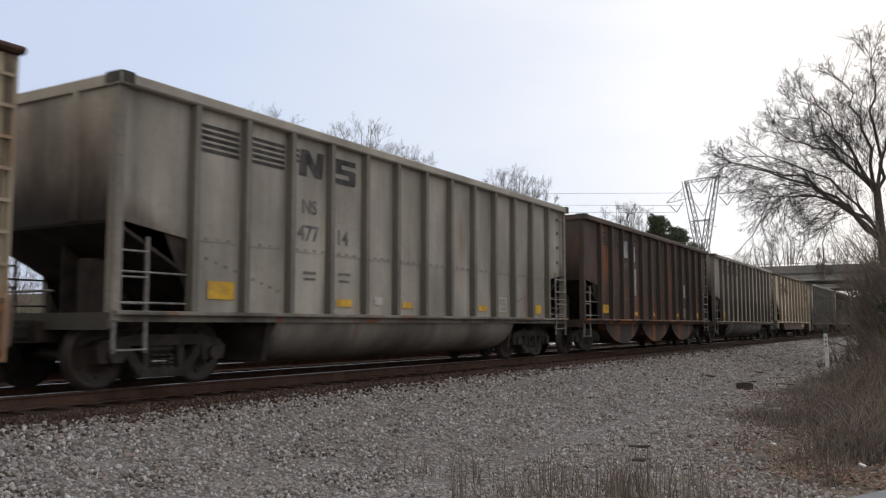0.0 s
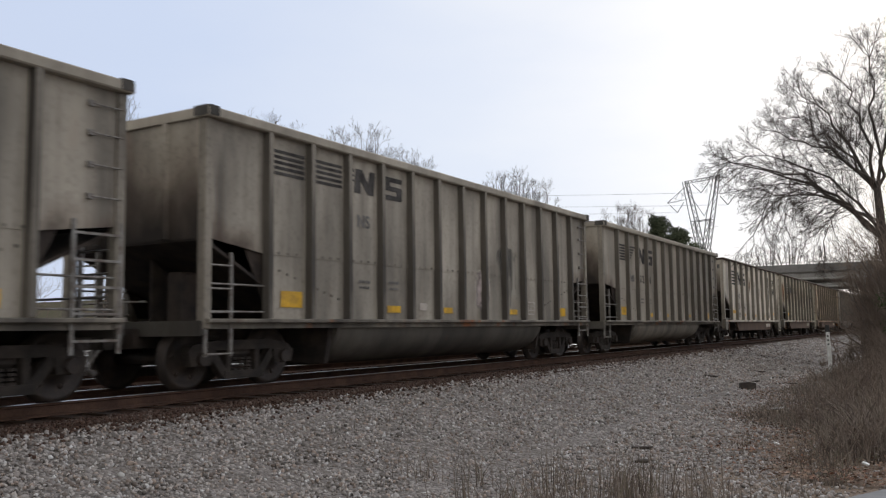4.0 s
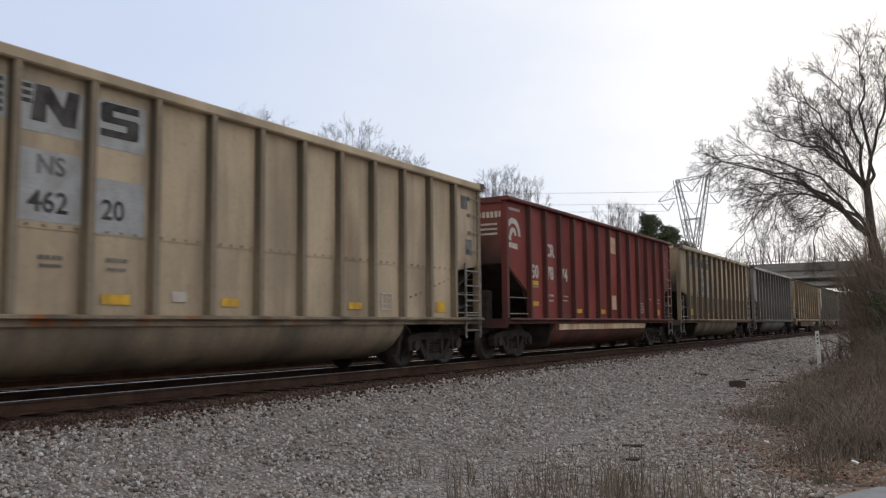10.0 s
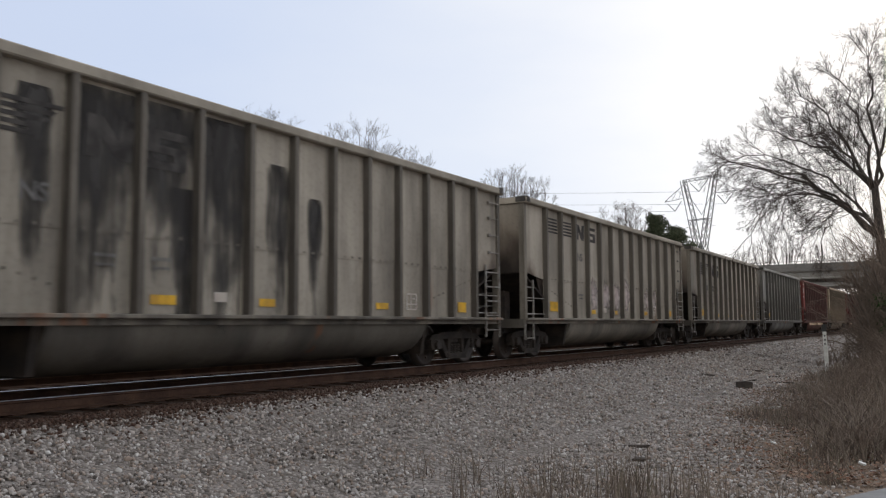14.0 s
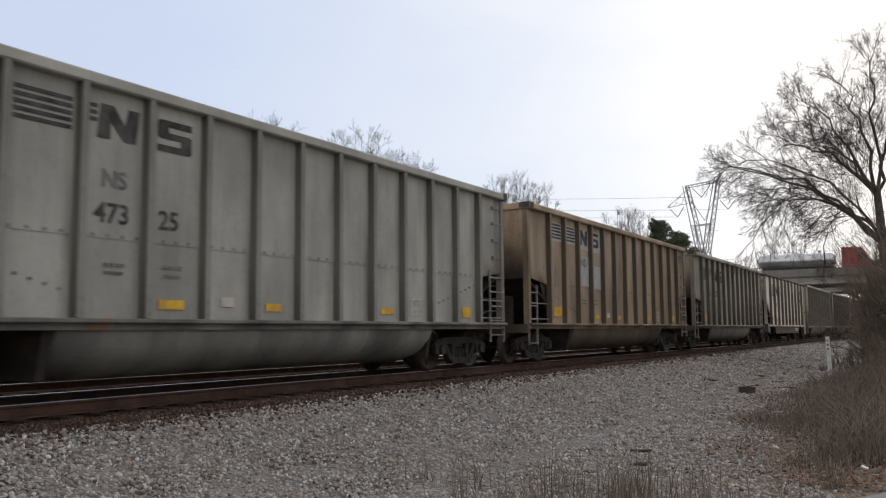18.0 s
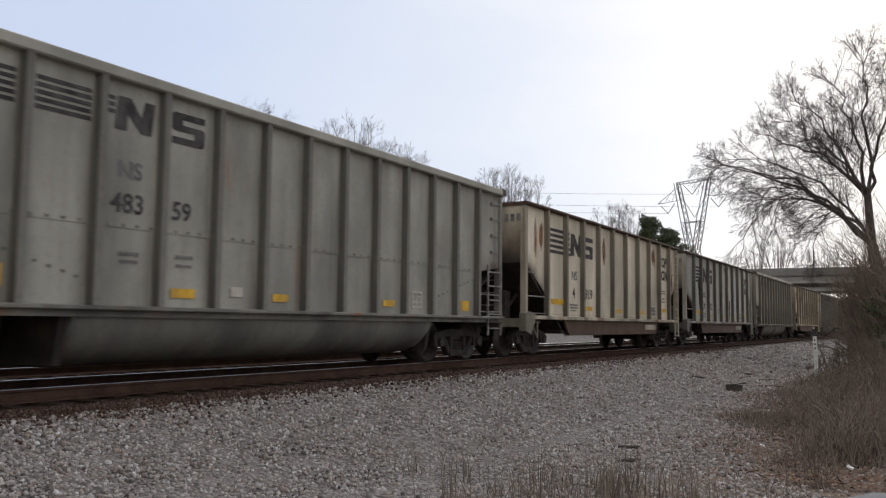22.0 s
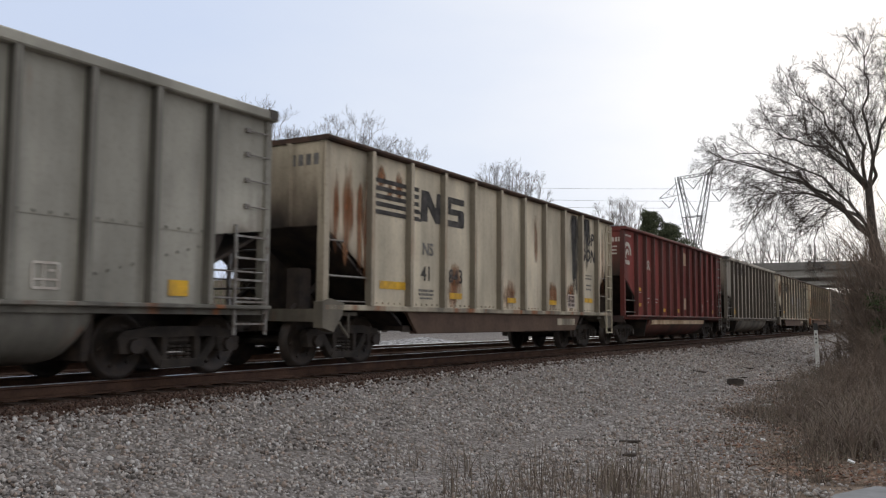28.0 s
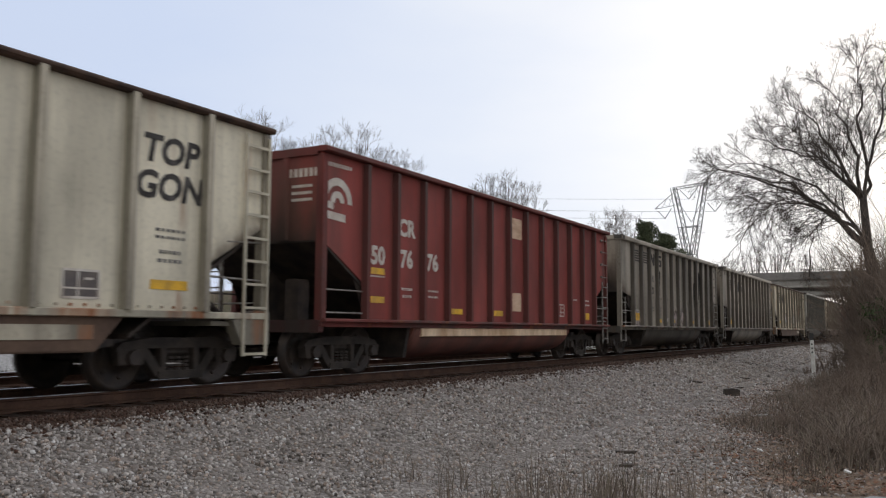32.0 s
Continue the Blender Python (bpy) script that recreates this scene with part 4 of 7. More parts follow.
def emblem_pieces(kind):
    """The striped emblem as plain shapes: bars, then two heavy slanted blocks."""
    x = WIDE + 0.0115
    stripes, one, two = [], Shape(), Shape()
    flat = lambda s, pts: s.prism(pts, "x", x, x + 0.004)
    if kind == B:
        for y0, y1, n in ((-6.02, -5.24, 5), (-4.98, -4.22, 5), (-3.98, -3.86, 3)):
            for i in range(n):
                z = 3.74 - 0.088 * i
                stripes.append([(y0, z - 0.05), (y1, z - 0.05), (y1, z), (y0, z)])
        a, b, z0, z1, w = -3.86, -2.90, 3.32, 3.76, 0.20
    elif kind == W:
        for i in range(6):
            z = 3.53 - 0.092 * i
            stripes.append([(-5.86 - 0.03 * i, z - 0.055), (-5.26, z - 0.055), (-5.26, z), (-5.86 - 0.03 * i, z)])
        for i in range(5):
            z = 3.53 - 0.092 * i
            stripes.append([(-5.0, z - 0.055), (-4.22 - 0.11 * i, z - 0.055), (-4.18 - 0.11 * i, z), (-5.0, z)])
        a, b, z0, z1, w = -3.90, -2.96, 3.00, 3.54, 0.24
    else:
        for i in range(5):
            z = 3.52 - 0.15 * i
            stripes.append([(-5.95, z - 0.085), (-4.32 + (0.12 if i > 2 else 0), z - 0.085), (-4.32, z), (-5.95, z)])
        a, b, z0, z1, w = -4.26, -3.26, 2.86, 3.50, 0.29
    h = z1 - z0
    # first block: two slanted uprights and a brace; second block: three stacked bars joined by stubs
    flat(one, [(a, z0), (a + w, z0), (a + w, z1 - 0.48 * h), (a + 2.1 * w, z0), (a + 3 * w, z0), (a + 3 * w + 0.05, z1), (a + 2.15 * w + 0.05, z1), (a + 2.12 * w, z0 + 0.48 * h), (a + w + 0.05, z1), (a + 0.05, z1)])
    flat(two, [(b + p * w, z0 + q * h) for p, q in ((0, 0), (2.8, 0), (3, 0.08), (3, 0.54), (2.8, 0.61), (0.95, 0.61), (0.95, 0.79), (3, 0.79), (3, 1), (0.2, 1), (0, 0.92), (0, 0.48), (0.2, 0.41), (2.05, 0.41), (2.05, 0.21), (0, 0.21))])
    made = [("emblem_stripe", flat(Shape(), pts).mesh("emblem_stripe", M["decal_dark"])) for pts in stripes]
    return made + [("emblem_block", one.mesh("emblem_block", M["decal_dark"])), ("emblem_block", two.mesh("emblem_block", M["decal_dark"]))]


def blot(y, z, w, h, seed, n=20, rough=0.18, x=WIDE + 0.0065):
    """An irregular flat patch of paint or soot."""
    rng = random.Random(seed)
    pts = []
    for i in range(n):
        a = 2 * math.pi * i / n
        k = 1 + rng.uniform(-rough, rough)
        pts.append((y + 0.5 * w * k * math.copysign(abs(math.cos(a)) ** 0.8, math.cos(a)), z + 0.5 * h * k * math.copysign(abs(math.sin(a)) ** 0.8, math.sin(a))))
    return Shape().prism(pts, "x", x, x + 0.003)


def scrawl(y, z, w, h, seed):
    """Loops of spray paint: one wandering ribbon."""
    rng = random.Random(seed)
    x = WIDE + 0.0115
    path, n = [], 90
    waves = [(rng.uniform(0.3, 0.5), rng.uniform(2.2, 3.6), rng.uniform(0, 6)), (rng.uniform(0.15, 0.3), rng.uniform(5, 8), rng.uniform(0, 6))]
    for i in range(n + 1):
        u = i / n
        turns = u * 2 * math.pi * max(2.0, w / (h + 0.2))
        path.append(Vector((y + w * u + 0.28 * h * math.sin(turns * waves[0][1] * 0.45), z + h * sum(a * math.sin(turns * f * 0.4 + p) for a, f, p in waves))))
    verts, faces = [], []
    for i, p in enumerate(path):
        d = (path[min(n, i + 1)] - path[max(0, i - 1)]).normalized()
        k = Vector((-d.y, d.x)) * (0.026 + 0.012 * math.sin(i * 0.37))
        for q in (p + k, p - k):
            verts.append((x + 0.00004 * i, q.x, q.y))
    faces = [(2 * i, 2 * i + 1, 2 * i + 3, 2 * i + 2) for i in range(n)]
    return Shape().add(verts, faces)


def bars(spots, x=WIDE + 0.0115):
    """Unreadable stencilling as bars: y, z, width, height."""
    s = Shape()
    for y, z, w, h in spots:
        s.prism([(y - w / 2, z - h / 2), (y + w / 2, z - h / 2), (y + w / 2, z + h / 2), (y - w / 2, z + h / 2)], "x", x, x + 0.004)
    return s


def dashes(spots):
    """Lines of small writing that cannot be read."""
    bits = []
    for y, z, w, h in spots:
        n = max(3, round(w / 0.085))
        bits += [(y - w / 2 + w * (k + 0.5) / n, z, w / n * (0.55 if k % 3 else 0.75), h) for k in range(n)]
    return bars(bits)


def frame_square(y, z, w, h):
    return bars([(y, z + h / 2, w, 0.03), (y, z - h / 2, w, 0.03), (y - w / 2, z, 0.03, h), (y + w / 2, z, 0.03, h), (y - w * 0.08, z, 0.025, h), (y, z - h * 0.16, w, 0.022), (y + w * 0.22, z + h * 0.2, w * 0.24, 0.03)])


DECALS = {
    B: emblem_pieces(B), W: emblem_pieces(W), T: emblem_pieces(T),
    "yB": [bars([s]).mesh("reflector", M["decal_yellow"]) for s in ((-5.55, 1.36, 0.52, 0.26), (-2.6, 1.24, 0.44, 0.13), (-0.55, 1.24, 0.36, 0.12), (2.6, 1.24, 0.40, 0.12), (5.66, 1.26, 0.36, 0.22))],
    "yT": [bars([s]).mesh("reflector", M["decal_yellow"]) for s in ((-5.2, 1.50, 1.0, 0.15), (-2.75, 1.36, 0.55, 0.13), (0.1, 1.33, 0.50, 0.12), (2.72, 1.33, 0.50, 0.12), (5.5, 1.45, 0.66, 0.13))],
    "sB": dashes([(-3.55, 1.72, 0.34, 0.05), (-3.55, 1.62, 0.3, 0.04), (-2.6, 1.74, 0.34, 0.05), (-2.6, 1.62, 0.3, 0.04)]).mesh("stencils", M["decal_faded"]),
    "sW": dashes([(-3.55, 1.78, 0.34, 0.05), (-3.55, 1.66, 0.3, 0.04), (-2.65, 1.78, 0.34, 0.05), (-2.65, 1.66, 0.3, 0.04)]).mesh("stencils", M["decal_faded"]),
    "sT": dashes([(-4.0, 1.44, 0.6, 0.05), (-4.0, 1.36, 0.6, 0.05), (-4.0, 1.28, 0.5, 0.04), (5.5, 2.2, 0.55, 0.04), (5.5, 2.1, 0.55, 0.04), (5.5, 1.9, 0.4, 0.05), (5.5, 1.78, 0.45, 0.05)]).mesh("stencils", M["decal_faded"]),
    "pB": bars([(-1.55, 1.30, 0.26, 0.14)]).mesh("route_card", M["decal_white"]),
    "fB": frame_square(3.62, 1.34, 0.34, 0.30).mesh("consolidated_stencil", M["decal_white"]),
    "fT": frame_square(4.10, 1.40, 0.52, 0.34).mesh("consolidated_stencil", M["decal_white"]),
    "bT": bars([(4.10, 1.40, 0.55, 0.36)], WIDE + 0.0065).mesh("stencil_panel", M["graffiti"]),
    "top": letters("TOP", 0.52, M["decal_dark"], bold=0.016, slant=0.16), "gon": letters("GON", 0.52, M["decal_dark"], bold=0.016, slant=0.16),
    "sR": dashes([(-5.70, 1.86, 0.5, 0.03), (-4.66, 1.66, 0.42, 0.05), (-4.66, 1.52, 0.34, 0.05), (-3.62, 1.66, 0.46, 0.04), (-3.62, 1.54, 0.4, 0.04), (4.62, 1.75, 0.4, 0.04), (5.65, 1.75, 0.4, 0.04), (5.65, 1.62, 0.36, 0.05),
                (-6.95, 3.76, 0.75, 0.07)]).mesh("stencils", M["decal_white"]),
    "eT": bars([(0.86 + 0.17 * i, 3.62, 0.11, 0.20) for i in range(4)]).mesh("end_stencil", M["decal_faded"]),
    "eR": bars([(0.84 + 0.115 * i, 3.60, 0.08, 0.15) for i in range(6)] + [(1.1, 3.36 - 0.12 * i, 0.45, 0.05) for i in range(3)]).mesh("end_stencil", M["decal_white"]),
    "cR": [bars([q]).mesh("pale_patch", M["cream_patch"]) for q in ((0.51, 3.42, 0.72, 0.52), (0.51, 1.56, 0.62, 0.46))],
    "yR": [bars([s]).mesh("reflector", M["decal_yellow"]) for s in ((-5.70, 1.96, 0.46, 0.12), (-5.70, 1.42, 0.46, 0.12), (-2.57, 1.26, 0.5, 0.12), (-0.5, 1.26, 0.5, 0.13), (5.65, 1.28, 0.36, 0.2))],
    "fR": frame_square(3.55, 1.42, 0.42, 0.32).mesh("consolidated_stencil", M["decal_white"]),
}


for key in ("eT", "eR"):           # turned onto the rear end wall
    DECALS[key].transform(pose(0, -LONG + WIDE + 0.02, 0, 0, 0, -90))


def wheel_emblem():
    """A half wheel over two bars, plain white."""
    s = Shape()
    x = WIDE + 0.0115
    for r0, r1 in ((0.44, 0.30), (0.20, 0.08)):
        n = 14
        for i in range(n):
            a, b = math.pi * (1.05 - 1.05 * i / n), math.pi * (1.05 - 1.05 * (i + 1) / n)
            c = (-7.0, 3.10)
            s.prism([(c[0] + r * math.cos(t), c[1] + r * math.sin(t)) for r, t in ((r0, a), (r0, b), (r1, b), (r1, a))], "x", x, x + 0.004)
    s.prism([(-7.44, 3.00), (-7.12, 2.96), (-7.12, 3.08), (-7.44, 3.12)], "x", x, x + 0.004)
    s.prism([(-7.44, 2.80), (-6.76, 2.76), (-6.76, 2.90), (-7.44, 2.93)], "x", x, x + 0.004)
    return s.mesh("wheel_emblem", M["decal_white"])


DECALS["wheel"] = wheel_emblem()
DIGITS = {}


def digits(text, size, mat, bold=0.006):
    key = (text, size, mat.name, bold)
    if key not in DIGITS:
        DIGITS[key] = letters(text, size, mat, "road_number", bold)
    return DIGITS[key]


def paint_car(car, n, form, colour, rust, dirt):
    """Gives the copies of a car their own paint, slot by slot."""
    colour = [min(0.8, c * k) for c, k in zip(colour, (1.48, 1.36, 1.22) if form == T else (1.21, 1.12, 1.04) if form in (B, W) else (1.3, 1.25, 1.2))]
    body = car_paint("car_paint", colour, rust, dirt, n * 3.37, grid=(1.356, -6.10) if form == T else (1.027, -6.162), soot=(6.10, 1.72, 2.48) if form == T else (6.18, 1.92, 2.20) if form != R else None)
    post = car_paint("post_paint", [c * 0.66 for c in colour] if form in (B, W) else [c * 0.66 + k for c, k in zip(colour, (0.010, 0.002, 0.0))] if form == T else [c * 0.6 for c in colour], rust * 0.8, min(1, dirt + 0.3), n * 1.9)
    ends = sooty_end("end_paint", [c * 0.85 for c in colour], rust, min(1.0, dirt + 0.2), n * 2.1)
    chord = car_paint("chord_paint", [c * 0.95 for c in colour], rust * 0.5, dirt * 0.6, n * 4.1)
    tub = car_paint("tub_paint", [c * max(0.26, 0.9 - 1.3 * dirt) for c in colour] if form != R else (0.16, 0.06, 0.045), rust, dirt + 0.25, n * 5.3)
    if form == R:
        chord = car_paint("chord_paint", [c * 0.5 for c in colour], rust, dirt, n * 4.1)
    # post flanks: body colour cut to a third as painted-in shade, plus grime
    swap = {"proto_paint": body, "post_paint": post, "end_paint": ends, "chord_paint": chord, "tub_paint": tub, "flank_shade": car_paint("flank_shade", [c * 0.33 + 0.005 for c in colour], rust * 0.5, min(1, dirt + 0.35), n * 8.9), "platform_paint": car_paint("platform_paint", [c * 0.26 + 0.01 for c in colour], min(1, rust + 0.05), min(1, dirt + 0.35), n * 7.3), "ladder_paint": car_paint("ladder_paint", [c * 0.72 for c in colour], min(1, rust + 0.05), dirt, n * 6.1)}
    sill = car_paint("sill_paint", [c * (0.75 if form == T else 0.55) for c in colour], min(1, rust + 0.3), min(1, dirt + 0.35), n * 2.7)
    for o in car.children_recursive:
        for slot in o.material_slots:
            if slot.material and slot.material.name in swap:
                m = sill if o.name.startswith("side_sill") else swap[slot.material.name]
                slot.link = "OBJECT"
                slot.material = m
    return body


def swap_tub_for_pockets(car):
    """Turns a copy of the tub car into a hopper car: round-bottomed discharge pockets under the sides."""
    paint = None
    for o in [*car.children]:
        if o.name.startswith(("tub", "route_card")):
            if o.name.startswith("tub") and not o.name.startswith("tub_end"):
                paint = o.material_slots[0].material
            bpy.data.objects.remove(o)
    for y in (-3.7, 0.0, 3.7):
        pocket = Shape()
        outline = [(y + 1.75 * math.cos(a), 0.97 - 0.70 * abs(math.sin(a)) ** 1.4) for a in (math.pi * k / 12 for k in range(13))]
        pocket.prism(outline, "x", -1.46, 1.46)
        part("hopper_pocket", pocket, paint, car, "sooty brown discharge pocket")
    for i, (y, z, w, h) in enumerate(((-3.55, 3.35, 0.40, 0.55), (-2.75, 3.25, 0.36, 0.50), (-2.70, 2.3, 0.40, 0.9), (3.7, 2.2, 0.3, 0.5))):
        part("pale_patch", bars([(y, z, w, h)]), M["decal_grey"], car)


def build_train():
    loads = {f: [coal_load({B: 4.10, R: 4.04, T: 4.03}[f], k + 3 * len(f), 0.42) for k in range(4)] for f in (B, R, T)}
    protos = {B: bathtub_proto(), R: bathtub_proto(True), T: topgon_proto()}
    protos[W] = protos[B]
    cars = []
    for i, (form, colour, rust, dirt, number, label) in enumerate(CARS):
        n = i - LEAD
        car = copy_thing(protos[form], pose(0, FIRST - PITCH * n, 0))
        paint_car(car, i, form, colour, rust, dirt)
        tagged(car, label, "gondola car", "cars of the coal train")
        part("coal_load", loads[B if form == W else form][i % 4], None, car, "heaped black coal")
        if form in (B, W):
            for name, me in DECALS[form]:
                part(name, me, None, car)
            for me in DECALS["yB"]:
                part("reflector", me, None, car, "yellow reflective strip")
            tagged(part("stencilling", DECALS["sB" if form == B else "sW"], None, car), kind="stuff")
            part("reporting_mark", digits("NS", 0.32, M["decal_faded"]), None, car, "stencilled letters", pose(WIDE + 0.014, -3.58 if form == B else -4.55, 2.80 if form == B else 2.45))
            part("route_card", DECALS["pB"], None, car, "white card")
            part("consolidated_stencil", DECALS["fB"], None, car)
            for text, y in zip(number.split(), (-3.60, -2.68) if form == B else (-3.52, -2.66)):
                part("road_number", digits(text, 0.36, M["decal_faded"] if form == B and n < 8 else M["decal_dark"]), None, car, "stencilled digits", pose(WIDE + 0.014, y, 2.36 if form == B else 2.45))
        elif form == T:
            for name, me in DECALS[T]:
                part(name, me, None, car)
            for me in DECALS["yT"]:
                part("reflector", me, None, car, "yellow reflective strip")
            tagged(part("stencilling", DECALS["sT"], None, car), kind="stuff")
            part("reporting_mark", digits("NS", 0.36, M["decal_faded"]), None, car, "stencilled letters", pose(WIDE + 0.014, -3.95, 2.28))
            part("stencil_panel", DECALS["bT"], None, car)
            part("consolidated_stencil", DECALS["fT"], None, car)
            part("lettering", DECALS["top"], None, car, "black block lettering", pose(WIDE + 0.014, 5.45, 3.28))
            part("lettering", DECALS["gon"], None, car, "black block lettering", pose(WIDE + 0.014, 5.45, 2.78))
            for text, y in zip(number.split(), (-4.0, -2.75)):
                part("road_number", digits(text, 0.42, M["decal_dark"]), None, car, "stencilled digits", pose(WIDE + 0.014, y, 1.77))
        else:
            part("wheel_emblem", DECALS["wheel"], None, car, "white half-wheel emblem")
            tagged(part("stencilling", DECALS["sR"], None, car), kind="stuff")
            part("reporting_mark", digits("CR", 0.46, M["decal_white"], 0.018), None, car, "white letters", pose(WIDE + 0.014, -4.68, 2.86))
            for me in DECALS["cR"]:
                part("pale_patch", me, None, car, "faded cream paint patch")
            part("consolidated_stencil", DECALS["fR"], None, car)
            for me in DECALS["yR"]:
                part("reflector", me, None, car, "yellow reflective strip")
            for text, y in zip(number.split(), (-5.70, -4.68, -3.66)):
                part("road_number", digits(text, 0.47, M["decal_white"], 0.018), None, car, "white digits", pose(WIDE + 0.014, y, 2.24))
        if form in (T, R):
            part("end_stencil", DECALS["eR" if form == R else "eT"], None, car, "stencilled marks on the end wall")
        if label.startswith("dark brown"):
            swap_tub_for_pockets(car)
        for k, (what, shape, mat) in enumerate(FEATURES.get(n, ())):
            part(what, shape, M[mat], car)
        cars.append(car)
    for p in {protos[B], protos[R], protos[T]}:
        for o in [*p.children_recursive, p]:
            bpy.data.objects.remove(o)
    return cars


def white_fields():
    return [("white_field", bars([q], WIDE + 0.0065), "decal_grey") for q in ((-5.62, 3.52, 0.86, 0.5), (-4.6, 3.52, 0.86, 0.5), (-3.58, 3.48, 0.86, 0.58), (-2.58, 3.48, 0.80, 0.62), (-3.58, 2.56, 0.86, 0.85), (-2.58, 2.42, 0.80, 0.70))]


def runs(spots, mat, what="paint_run", seed=0, x=WIDE + 0.0065):
    cut = lambda z, h: (min(3.90, z + h * 0.55) + z - h * 0.55) / 2
    return [(what, bars([(y, cut(z, h), w * 1.12, 2 * (cut(z, h) - z + h * 0.55))], x + 0.0003 * (i % 3)), mat) for i, (y, z, w, h) in enumerate(spots)]


def streaks(spots, mat, what="rust_run", seed=0):
    """Each run split into a few thin ones of uneven length."""
    rng = random.Random(seed)
    thin = []
    for y, z, w, h in spots:
        n = 3 if w > 0.75 else 2 if w > 0.45 else 1
        for k in range(n):
            hh = h * rng.uniform(0.55, 1.05)
            thin.append((y + w * ((k + 0.5) / n - 0.5) + rng.uniform(-0.06, 0.06), min(z + rng.uniform(-0.2, 0.25) * h, 3.85 - 0.55 * hh), w / n * rng.uniform(0.7, 1.15), hh))
    return runs(thin, mat, what, seed)


